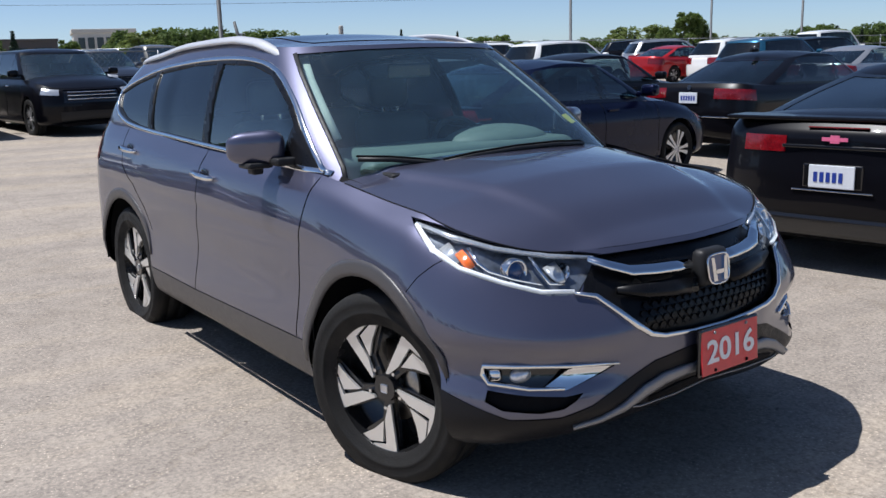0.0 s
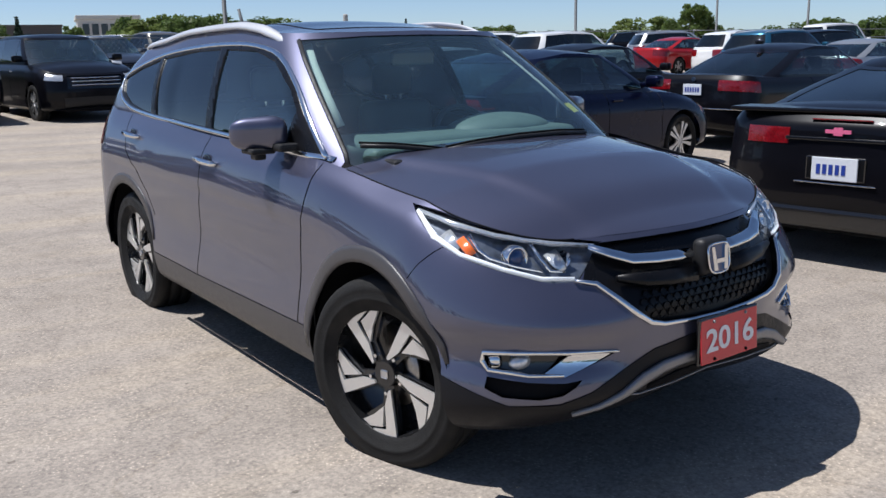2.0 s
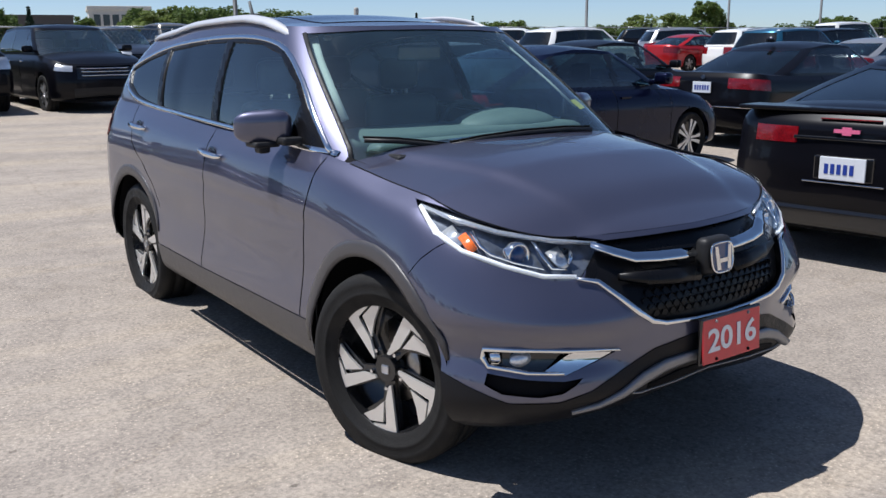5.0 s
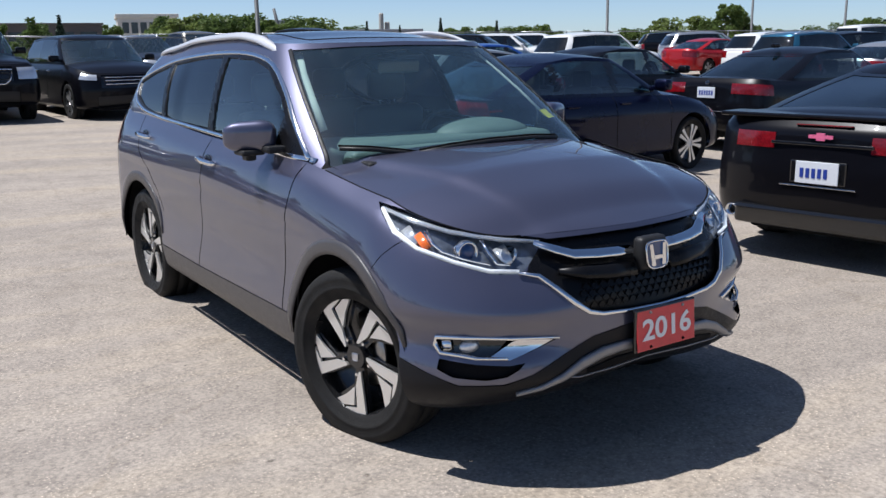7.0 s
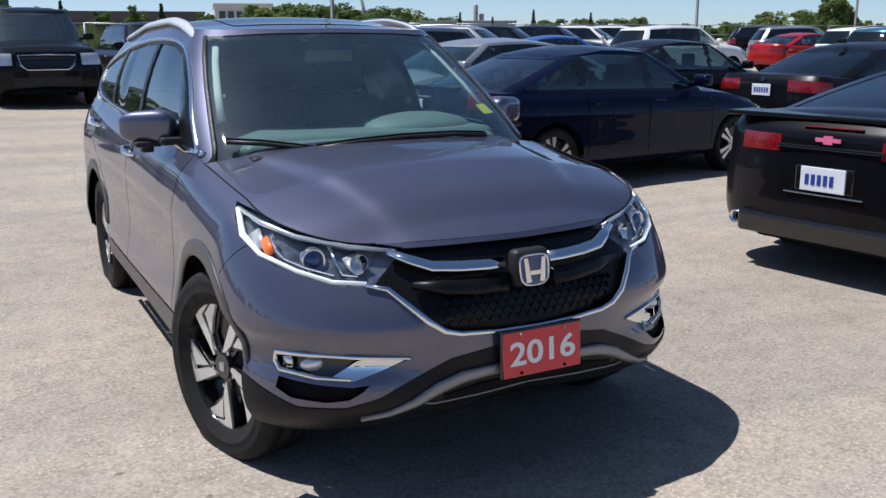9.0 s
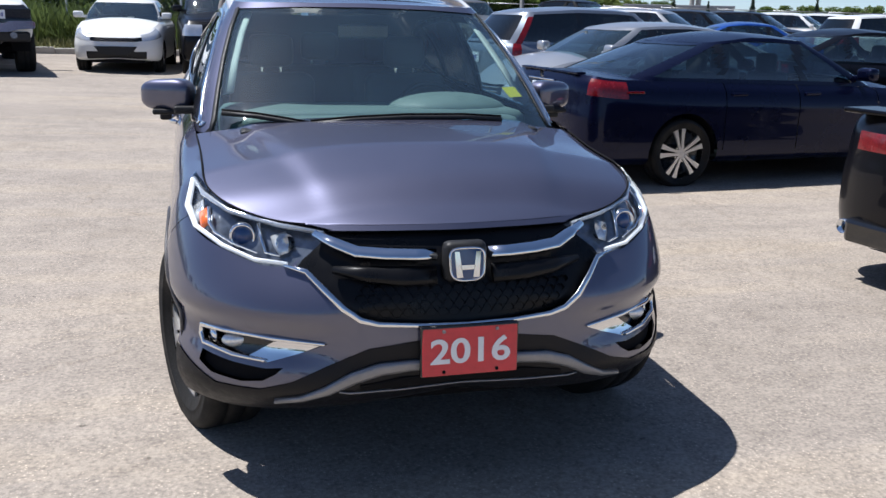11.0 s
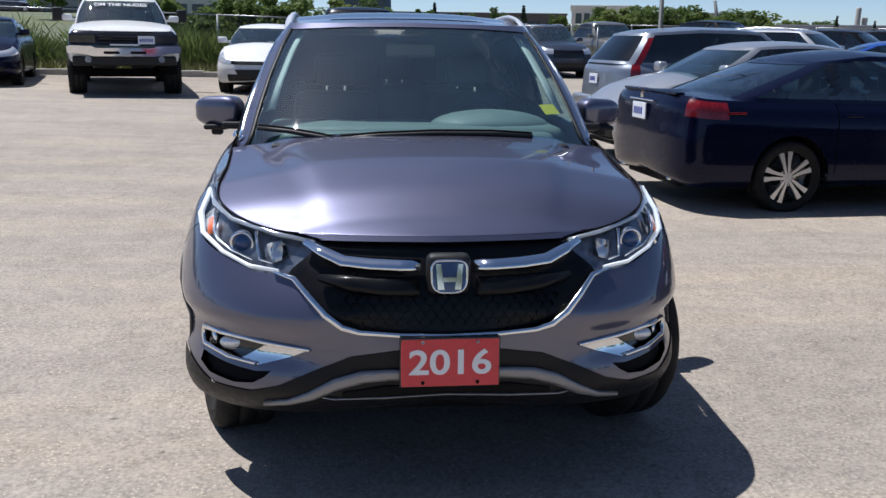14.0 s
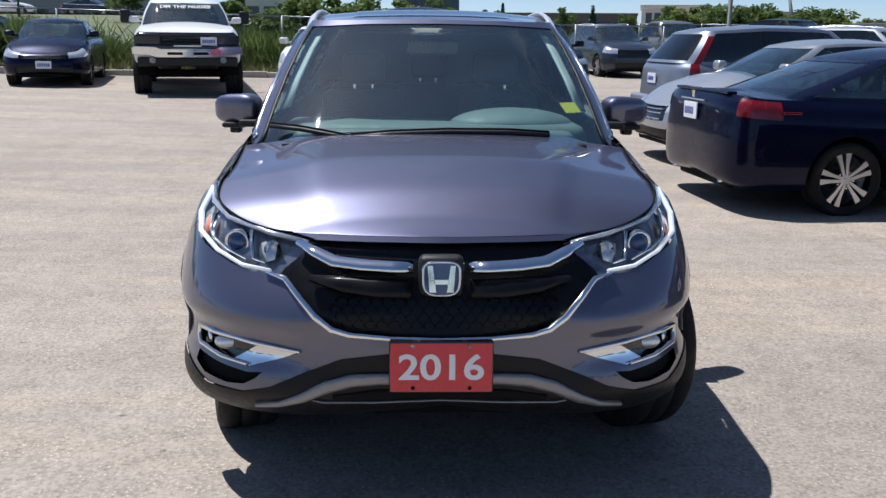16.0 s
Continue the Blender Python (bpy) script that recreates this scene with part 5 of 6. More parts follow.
        mb.transform(m)
        if s < 0:
            bmesh.ops.scale(mb, vec=(-1, 1, 1), verts=mb.verts)
            bmesh.ops.reverse_faces(mb, faces=mb.faces)
        mirror = part("door_mirror", mb, GREY_PAINT, top, "grey door mirror", True)
        ab = bmesh.new()
        box(ab, (0.745, 1.50, 1.082), (0.87, 1.62, 1.114), 0.012)
        box(ab, (0.85, 1.57, 1.072), (0.960, 1.68, 1.096), 0.010)
        box(ab, (0.880, 1.60, 1.046), (0.930, 1.66, 1.079), 0.010)
        if s < 0:
            bmesh.ops.scale(ab, vec=(-1, 1, 1), verts=ab.verts)
            bmesh.ops.reverse_faces(ab, faces=ab.faces)
        part("mirror_arm", ab, PLASTIC, mirror)
        # door handles
        for y, z in ((2.27, .983), (3.34, 1.038)):
            p, n = on_surface(P, SIDE, y, z, lambda q: q[0] > 0.6)
            hv, hf = tube([(s * (p.x + o), y + d, z + h) for d, o, h in ((-.115, .002, -.008), (-.09, .026, -.004), (0, .034, .0), (.09, .026, .004), (.115, .002, .008))], [.010, .014, .015, .014, .010], 8, 0.8)
            link_mesh("door_handle", hv, hf, CHROME, top, "chrome door handle")
            b = bmesh.new()
            bmesh.ops.create_uvsphere(b, u_segments=14, v_segments=8, radius=0.045, matrix=Matrix.Translation((s * (p.x - 0.002), y, z)) @ Matrix.Diagonal((0.12, 1.2, 0.75, 1)))
            part("handle_cup", b, GLOSS_BLACK, top, "", True)

    # wipers and cowl
    cow = bmesh.new()
    box(cow, (-0.62, 1.05, 1.02), (0.62, 1.30, 1.066), 0.02)
    part("cowl", cow, PLASTIC, top, "black plastic cowl")
    for pts3 in ([(-.68, 1.19, 1.118), (-.55, 1.155, 1.108), (-.42, 1.115, 1.090), (-.33, 1.085, 1.074)], [(-.34, 1.085, 1.084), (-.18, 1.085, 1.098), (.05, 1.085, 1.108), (.30, 1.10, 1.106), (.47, 1.12, 1.094)]):
        v, f = tube(pts3, 0.010, 6)
        w = link_mesh("wiper", v, f, PLASTIC, top)
        v, f = tube([(x, y + 0.012, z + 0.012) for x, y, z in pts3], 0.005, 6)
        link_mesh("wiper_blade", v, f, LINER, w)

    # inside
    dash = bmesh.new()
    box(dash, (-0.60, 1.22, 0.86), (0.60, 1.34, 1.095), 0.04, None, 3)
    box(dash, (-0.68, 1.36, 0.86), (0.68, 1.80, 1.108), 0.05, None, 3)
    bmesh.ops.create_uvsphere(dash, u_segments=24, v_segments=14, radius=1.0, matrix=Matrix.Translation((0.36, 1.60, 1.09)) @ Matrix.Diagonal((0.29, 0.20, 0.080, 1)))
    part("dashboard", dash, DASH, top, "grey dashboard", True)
    ringp = [Matrix.Translation((0.36, 1.86, 1.02)) @ Matrix.Rotation(radians(-25), 4, "X") @ Vector((0.18 * math.cos(a), 0, 0.18 * math.sin(a))) for a in np.linspace(0, 2 * math.pi, 28, endpoint=False)]
    v, f = tube(ringp, 0.014, 8, 1.0, True)
    link_mesh("steering_wheel", v, f, SEAT, top)
    for y, xs_ in ((2.45, (-0.37, 0.37)), (3.25, (-0.40, 0.0, 0.40))):
        for x in xs_:
            sb = bmesh.new()
            box(sb, (x - 0.24, y - 0.45, 0.62), (x + 0.24, y + 0.05, 0.78), 0.05, None, 3)
            box(sb, (x - 0.23, y, 0.72), (x + 0.23, y + 0.14, 1.20), 0.06, Matrix.Translation((0, 0, 0)), 3)
            box(sb, (x - 0.12, y + 0.05, 1.225), (x + 0.12, y + 0.15, 1.40), 0.045, None, 3)
            seat = part("seat", sb, SEAT, top, "dark leather seat", True)
            pb = bmesh.new()
            for d in (-0.05, 0.05):
                box(pb, (x + d - 0.006, y + 0.09, 1.18), (x + d + 0.006, y + 0.105, 1.25))
            part("headrest_post", pb, CHROME, seat)
    p, n = on_surface(G, FRONT, 0.590, 1.200, lambda q: q[1] < 2.1)
    st = part("sticker", slab([(-.042, -.032), (.042, -.032), (.042, .032), (-.042, .032)], 0.001, Matrix.Translation(p - n * 0.012) @ n.to_track_quat("Z", "Y").to_matrix().to_4x4()), STICKER, top, "yellow sticker inside the windscreen")
    mir = box(bmesh.new(), (-0.12, 1.79, 1.40), (0.12, 1.82, 1.47), 0.012)
    part("rear_view_mirror", mir, GLOSS_BLACK, top)
    return top


grey_car()


# ---- the row beside the grey car ----
def on_car(ob, name, bm, mat, label="", smooth=False):
    return part(name, bm, mat, ob, label, smooth)


coupe = car("black muscle coupe with red tail lights and a rear spoiler", at(7.91, 1.81, 96.9), BLACK_PAINT, "coupe", L=4.84, W=1.86, H=1.38, zf=0.72, zc=0.93, zb=1.03, zt=1.01, cowl=1.6, wtop=2.25, rtop=3.2,
            rbase=4.2, r=0.36, rim=0.25, axle=0.95, base=2.85, tint=PRIVACY, taper=0.74, B=0.46, nr=3.0, tail=(0.70, 0.85), tail_t=(2.36, 2.70))
LC = 4.84
b = bmesh.new()
box(b, (-0.82, LC - 0.36, 1.020), (0.82, LC - 0.08, 1.050), 0.012)
on_car(coupe, "spoiler", b, BLACK_PAINT, "black rear spoiler")
number_plate(coupe, pose(0, LC + 0.012, 0.665, 0, 0, 180), True, 5)
on_car(coupe, "plate_surround", box(bmesh.new(), (-0.20, LC - 0.03, 0.585), (0.20, LC + 0.004, 0.745), 0.01), GLOSS_BLACK)
on_car(coupe, "chrome_strip", box(bmesh.new(), (-0.27, LC - 0.02, 0.562), (0.27, LC + 0.010, 0.572), 0.003), CHROME)
on_car(coupe, "badge", slab([(-.085, -.012), (-.03, -.012), (-.03, -.026), (.03, -.026), (.03, -.012), (.085, -.012), (.085, .012), (.03, .012), (.03, .026), (-.03, .026), (-.03, .012), (-.085, .012)], 0.01, pose(0, LC - 0.015, 0.91, 90, 0, 180)), PINK, "pink rear badge")
on_car(coupe, "brake_light", box(bmesh.new(), (-0.20, LC - 0.07, 0.980), (0.20, LC - 0.045, 0.988), 0.004), LAMP_RED)
on_car(coupe, "boot_strip", box(bmesh.new(), (-0.36, LC - 0.03, 0.845), (0.36, LC - 0.008, 0.868), 0.006), GLOSS_BLACK, "gloss black strip under the badge")
on_car(coupe, "rear_diffuser", box(bmesh.new(), (-0.62, LC - 0.14, 0.25), (0.62, LC + 0.004, 0.40), 0.03), GLOSS_BLACK)
for s in (1, -1):
    v, f = lathe([(0.036, -0.10), (0.044, -0.10), (0.046, 0.02), (0.040, 0.022), (0.034, -0.08)], 20, "x")
    link_mesh("exhaust_tip", [Vector((s * 0.66 + q[1], LC - 0.05 + q[0], 0.33 + q[2])) for q in v], f, CHROME, coupe)

navy = car("dark navy blue sedan with bright alloy wheels", at(7.21, 6.09, 95), NAVY_PAINT, "sedan", L=4.73, W=1.835, H=1.44, axle=0.90, base=2.74, r=0.328, rim=0.245, zt=1.04, zb=1.0, B=0.34, nr=3.6,
           tail=(0.76, 0.97), tail_t=(1.97, 2.22))
LN = 4.73
number_plate(navy, pose(0, LN + 0.004, 0.86, 0, 0, 180), True, 5)
on_car(navy, "chrome_strip", box(bmesh.new(), (-0.27, LN - 0.04, 0.957), (0.27, LN - 0.004, 0.972), 0.006), CHROME)
on_car(navy, "boot_spoiler", box(bmesh.new(), (-0.60, LN - 0.17, 1.038), (0.60, LN - 0.075, 1.060), 0.01), NAVY_PAINT)
on_car(navy, "badge", slab([(-.03, -.03), (.03, -.03), (.035, .03), (-.035, .03)], 0.008, pose(0, LN - 0.022, 1.01, 90, 0, 180)), CHROME)
for s in (1, -1):
    on_car(navy, "side_marker", box(bmesh.new(), (s * 0.914 - 0.01, 4.12, 0.885), (s * 0.914 + 0.01, 4.28, 0.905), 0.004), LAMP_RED, "red side marker")
    v, f = lathe([(0.030, -0.10), (0.038, -0.10), (0.040, 0.02), (0.034, 0.022), (0.028, -0.08)], 20, "x")
    link_mesh("exhaust_tip", [Vector((s * 0.55 + q[1], LN - 0.10 + q[0], 0.30 + q[2])) for q in v], f, CHROME, navy)

sport = car("black sport sedan with red wrap-round tail lights", at(12.83, 6.39, 91.7), BLACK_PAINT, "sedan", L=4.83, W=1.85, H=1.45, axle=0.95, base=2.78, tint=PRIVACY, zt=1.04, B=0.36, nr=3.4, tail=(0.70, 0.86), tail_t=(2.02, 2.62))
LS = 4.83
number_plate(sport, pose(0, LS + 0.004, 0.84, 0, 0, 180), True, 6)
on_car(sport, "chrome_strip", box(bmesh.new(), (-0.80, LS - 0.12, 0.575), (0.80, LS - 0.0, 0.592), 0.006), CHROME)
on_car(sport, "badge", slab([(.035 * math.cos(a), .03 * math.sin(a)) for a in np.linspace(0, 6.0, 14)], 0.008, pose(0, LS - 0.02, 0.98, 90, 0, 180)), CHROME)
on_car(sport, "roof_aerial", box(bmesh.new(), (-0.03, 3.15, 1.44), (0.03, 3.32, 1.50), 0.02), BLACK_PAINT)

car("black sedan seen over the navy one", at(11.59, 9.34, 89.7), BLACK_PAINT, "sedan", L=4.7, W=1.8, H=1.47, axle=0.9)
hatch = car("silver hatchback with a dark windscreen, nose out", at(2.72, 8.35, -84), SILVER_PAINT, "hatch", L=4.3, W=1.74, H=1.46, chrome=True, zf=0.70, zc=0.98, cowl=1.05, wtop=1.75, zb=1.02)
compact = car("silver-blue compact SUV with tall red tail lights", at(8.05, 11.9, 98), SILVER_BLUE, "suv", L=4.53, W=1.82, H=1.66, zf=0.85, zc=1.0, zb=1.08, zt=1.1, cowl=1.15, wtop=1.85, rtop=4.05, tail=(0.70, 0.99), tail_t=(2.05, 2.20), tall_tail=True)
LK = 4.53
number_plate(compact, pose(0, LK + 0.004, 0.86, 0, 0, 180), True, 5)
on_car(compact, "rear_bumper", box(bmesh.new(), (-0.78, LK - 0.15, 0.36), (0.78, LK + 0.045, 0.60), 0.05, None, 3), SILVER_PAINT, "silver rear bumper", True)

# ---- facing the camera along the kerb ----
cross = car("black crossover with a wide chrome grille", at(2.65, 16.0, 3.7), BLACK_PAINT, "suv", L=4.72, W=1.93, H=1.70, zf=0.92, zc=1.08, zb=1.10, zt=1.15, cowl=1.2, wtop=1.95, rtop=4.25, r=0.37, rim=0.25, chrome=True, grille_z=(0.60, 0.90), head=(0.74, 0.90), head_t=(0.48, 0.80))
big = car("black full-size sport utility vehicle with chrome-edged grille", at(0.05, 16.1, 1.7), BLACK_PAINT, "suv", L=5.13, W=2.01, H=1.93, zf=1.08, zc=1.2, zb=1.22, zt=1.25, cowl=1.35, wtop=2.0, rtop=4.7, r=0.39, rim=0.25, sill=0.30, A=0.34, nf=4.0, grille_z=(0.58, 0.90), head=(0.64, 0.88), head_t=(0.50, 0.84))
v, f = tube([(-.50, -0.005, .98), (-.46, -0.03, .80), (-.36, -0.035, .72), (.36, -0.035, .72), (.46, -0.03, .80), (.50, -0.005, .98), (0, 0.02, 1.0)], 0.016, 6, 1.0, True)
link_mesh("grille_frame", v, f, CHROME, big)
white_hatch = car("white small hatchback with a black smiling intake", at(-2.2, 16.35, -4), WHITE_PAINT, "hatch", L=3.95, W=1.695, H=1.475, zf=0.74, zc=0.98, cowl=0.95, wtop=1.6, rtop=3.4, r=0.30, rim=0.20, axle=0.75, base=2.49, grille_z=(0.70, 0.82))
b = slab([(-.40, .30), (.40, .30), (.33, .20), (.20, .14), (-.20, .14), (-.33, .20)], 0.03, pose(0, 0.0, 0.22, 90, 0, 0))
on_car(white_hatch, "smiling_intake", b, PLASTIC)
truck = car("white lifted pickup truck with a chrome bumper and big tyres", at(-4.5, 15.25, 14), WHITE_PAINT, "pickup", L=5.7, W=2.02, H=1.95, sill=0.62, zf=1.24, zc=1.36, zb=1.36, zt=1.36, cowl=1.35, wtop=1.85, rtop=2.7, rbase=3.1, r=0.44, rim=0.22, base=3.5, A=0.30, nf=4.5, style="five",
            grille_z=(0.45, 0.97), grille_x=0.7, head=(0.45, 0.95), lamp_mat=GLOSS_BLACK, tyre=0.32)
bumper = slab([(-1.02, .82), (-.74, .80), (-.56, .755), (.56, .755), (.74, .80), (1.02, .82), (1.03, .93), (.98, .955), (.60, .945), (.50, .905), (-.50, .905), (-.60, .945), (-.98, .955), (-1.03, .93)], 0.20, pose(0, 0.10, 0, 90, 0, 0))
bumper = on_car(truck, "chrome_bumper", bumper, CHROME, "chrome front bumper with two slots")
for s in (1, -1):
    on_car(bumper, "bumper_slot", box(bmesh.new(), (s * 0.24 - 0.14, -0.106, 0.80), (s * 0.24 + 0.14, -0.095, 0.85), 0.004), LINER)
    on_car(truck, "headlight_frame", box(bmesh.new(), (s * 0.74 - 0.24, -0.004, 0.985), (s * 0.74 + 0.24, 0.06, 1.17), 0.02), GLOSS_BLACK, "smoked headlight")
for k in range(3):
    on_car(truck, "grille_slat", box(bmesh.new(), (-0.47, -0.012, 1.00 + 0.055 * k), (0.47, 0.03, 1.022 + 0.055 * k), 0.005), PLASTIC)
on_car(truck, "bumper_apron", box(bmesh.new(), (-0.94, -0.06, 0.58), (0.94, 0.12, 0.76), 0.04, None, 3), PLASTIC)
on_car(truck, "light_bar", box(bmesh.new(), (-0.26, -0.05, 0.955), (0.26, -0.01, 0.985), 0.006), LIGHT_GUIDE)
number_plate(truck, pose(0.40, -0.03, 1.06), True, 6)
for s in (1, -1):
    on_car(truck, "fog_lamp", slab([(.06 * math.cos(a), .06 * math.sin(a)) for a in np.linspace(0, 2 * math.pi, 16, endpoint=False)], 0.02, pose(s * 0.66, -0.06, 0.70, 90, 0, 0)), BOWL)
    on_car(truck, "tow_mirror", box(bmesh.new(), (s * 1.20 - 0.10, 1.62, 1.42), (s * 1.20 + 0.10, 1.72, 1.68), 0.03), PLASTIC, "black tow mirror", True)
    on_car(truck, "mirror_arm", box(bmesh.new(), (min(s * 0.86, s * 1.12), 1.65, 1.47), (max(s * 0.86, s * 1.12), 1.69, 1.50), 0.008), PLASTIC)
on_car(truck, "axle", box(bmesh.new(), (-0.8, 0.82, 0.34), (0.8, 0.98, 0.50), 0.04), LINER)
banner = bpy.data.curves.new("banner", "FONT")
banner.body, banner.align_x, banner.align_y, banner.size, banner.offset = "DM THE NUDES", "CENTER", "CENTER", 0.125, 0.003
tmp = bpy.data.objects.new("banner", banner)
scene.collection.objects.link(tmp)
bpy.context.view_layer.update()
me = bpy.data.meshes.new_from_object(tmp.evaluated_get(bpy.context.evaluated_depsgraph_get()))
bpy.data.objects.remove(tmp)
me.materials.clear()
me.materials.append(SIGN_WHITE)
lettering = new("windscreen_lettering", me)
lettering.parent = truck
lettering.matrix_local = pose(0, 1.655, 1.755, 42, 0, 0) @ Matrix.Diagonal((1.15, 1, 1, 1))
blue_sedan = car("dark blue sedan with hazy headlights", at(-7.75, 16.4, 13), NAVY_PAINT, "sedan", L=4.45, W=1.70, H=1.44, zf=0.70, zc=0.96, wtop=1.85, rtop=3.2, r=0.31, rim=0.19, axle=0.85, base=2.61, grille_z=(0.70, 0.84))
number_plate(blue_sedan, pose(0, -0.02, 0.46), True, 6)
car("black sedan at the end of the row", at(-11.8, 19.9, 2.3), BLACK_PAINT, "sedan", L=4.6, W=1.8, H=1.45)
car("dark slate crossover with silver roof rails", at(6.75, 25.8, 8), SLATE_PAINT, "suv", L=4.63, W=1.84, H=1.70, zf=0.92, zc=1.08, zb=1.1, rails=True, wtop=1.9, rtop=4.2, r=0.36, rim=0.24)
car("pewter pickup truck parked behind the SUVs", at(10.0, 29.0, 14), TAN_PAINT, "pickup", L=5.6, W=1.95, H=1.85, sill=0.4, zf=1.05, zc=1.2, zb=1.2, zt=1.2, cowl=1.4, wtop=1.95, rtop=3.2, rbase=3.6, base=3.4, r=0.38)
car("black crew-cab pickup truck", at(13.3, 24.6, 34), BLACK_PAINT, "pickup", L=5.8, W=2.02, H=1.93, sill=0.4, zf=1.12, zc=1.25, zb=1.25, zt=1.25, cowl=1.4, wtop=1.95, rtop=3.6, rbase=3.95, base=3.7, r=0.40, chrome=True)

# ---- farther rows ----
FAR = [
    (13.0, 18.4, 43.2, SILVER_PAINT, "suv", "silver SUV"), (16.2, 21.57, 44.7, BLACK_PAINT, "suv", "black SUV"), (18.94, 22.77, 44.7, BLACK_PAINT, "suv", "dark SUV"),
    (14.77, 16.46, 74.7, BLUE_PAINT, "sedan", "bright blue sedan"), (22.59, 25.57, 44.7, WHITE_PAINT, "suv", "white SUV"), (25.92, 27.43, 44.7, WHITE_PAINT, "suv", "white SUV"),
    (21.28, 19.72, 89.7, WHITE_PAINT, "suv", "white wagon"), (29.80, 22.00, 89.7, RED_PAINT, "sedan", "red sedan"), (26.6, 15.4, 89.7, TEAL_PAINT, "suv", "teal SUV with roof bars"),
    (30.6, 19.0, 79.7, WHITE_PAINT, "suv", "white SUV"), (23.2, 10.67, 89.7, SILVER_PAINT, "sedan", "silver sedan"), (28.92, 14.79, 79.7, BLACK_PAINT, "suv", "black minivan"),
    (42.11, 22.06, 79.7, WHITE_PAINT, "suv", "white van"), (37.20, 27.60, 59.7, WHITE_PAINT, "suv", "white SUV"), (34.58, 25.2, 59.7, SILVER_PAINT, "suv", "silver SUV"),
    (31.67, 17.56, 84.7, SLATE_PAINT, "sedan", "slate sedan"), (39.04, 30.78, 44.7, BLACK_PAINT, "suv", "black SUV"), (46.84, 28.15, 69.7, SLATE_PAINT, "suv", "slate SUV"),
    (34.71, 11.59, 89.7, SILVER_PAINT, "sedan", "silver sedan"), (30.37, 9.06, 89.7, BLACK_PAINT, "suv", "black SUV"), (17.76, 32.13, 29.7, WHITE_PAINT, "suv", "white SUV"),
    (21.55, 31.55, 39.7, BLACK_PAINT, "suv", "black SUV"), (18.51, 26.78, 39.7, SLATE_PAINT, "sedan", "slate sedan"), (51.89, 34.47, 59.7, WHITE_PAINT, "sedan", "white sedan"),
]
for fx, fy, ft, fp, fk, fl in FAR:
    if fk == "suv":
        tall = 2.0 if "van" in fl and "mini" not in fl else 1.70
        car(fl + " parked in a farther row", at(fx, fy, ft), fp, "suv", L=4.75, W=1.9, H=tall, zf=0.95, zc=1.1, zb=1.12, rails="bars" in fl or fp is SILVER_PAINT, wtop=1.9, rtop=4.3, r=0.36, rim=0.23, group="cars in the farther rows")
    else:
        car(fl + " parked in a farther row", at(fx, fy, ft), fp, "sedan", group="cars in the farther rows")


# ---- beyond the lot ----
def through_leaf(m):
    """Lets part of the light through the leaves."""
    nt = m.node_tree
    b, out = nt.nodes["Principled BSDF"], nt.nodes["Material Output"]
    tl = nt.nodes.new("ShaderNodeBsdfTranslucent")
    nt.links.new(b.inputs["Base Color"].links[0].from_socket, tl.inputs[0])
    mix = nt.nodes.new("ShaderNodeMixShader")
    mix.inputs[0].default_value = 0.45
    nt.links.new(b.outputs[0], mix.inputs[1])
    nt.links.new(tl.outputs[0], mix.inputs[2])
    nt.links.new(mix.outputs[0], out.inputs[0])


LEAF = [material("leaf_green_" + n, c, 0.6, bump=0.0, scale=8, vary=0.35, spec=0.2) for n, c in (("mid", (0.115, 0.165, 0.045)), ("dark", (0.095, 0.140, 0.042)), ("light", (0.17, 0.215, 0.065)))]
for lm in LEAF:
    through_leaf(lm)
CONIFER = material("conifer_green", (0.022, 0.045, 0.022), 0.7, scale=8, vary=0.3)
BARK = material("grey_bark", (0.10, 0.085, 0.07), 0.9, bump=0.4, scale=14, vary=0.3)
STEEL = material("galvanised_steel", (0.34, 0.35, 0.36), 0.45, 0.8, scale=30, vary=0.2)
POLE_GREY = material("weathered_pole", (0.10, 0.105, 0.11), 0.6, 0.3, scale=12, vary=0.2)
CREAM = material("cream_render", (0.62, 0.60, 0.55), 0.8, bump=0.1, scale=10, vary=0.12)
GREY_WALL = material("grey_cladding", (0.27, 0.28, 0.30), 0.6, bump=0.1, scale=10, vary=0.12)
DARK_WALL = material("brown_brick_wall", (0.13, 0.11, 0.10), 0.8, bump=0.2, scale=10, vary=0.15)
PANE = material("dark_window_pane", (0.03, 0.04, 0.05), 0.08, scale=3, vary=0.2)
rng = random.Random(7)


def leaf_quads(centres, count, size, spread):
    verts, faces = [], []
    for (cx, cy, cz), r in centres:
        for _ in range(count):
            d = Vector((rng.gauss(0, 1), rng.gauss(0, 1), rng.gauss(0, 0.8))).normalized() * r * rng.uniform(0.55, 1.05)
            c = Vector((cx, cy, cz)) + d
            u = Vector((rng.gauss(0, 1), rng.gauss(0, 1), rng.gauss(0, 1))).normalized()
            w = u.cross(Vector((rng.gauss(0, 1), rng.gauss(0, 1), rng.gauss(0, 1)))).normalized()
            s = size * rng.uniform(0.6, 1.4)
            k = len(verts)
            verts += [c - u * s, c + w * s * 0.6, c + u * s, c - w * s * 0.6]
            faces.append((k, k + 1, k + 2, k + 3))
    return verts, faces


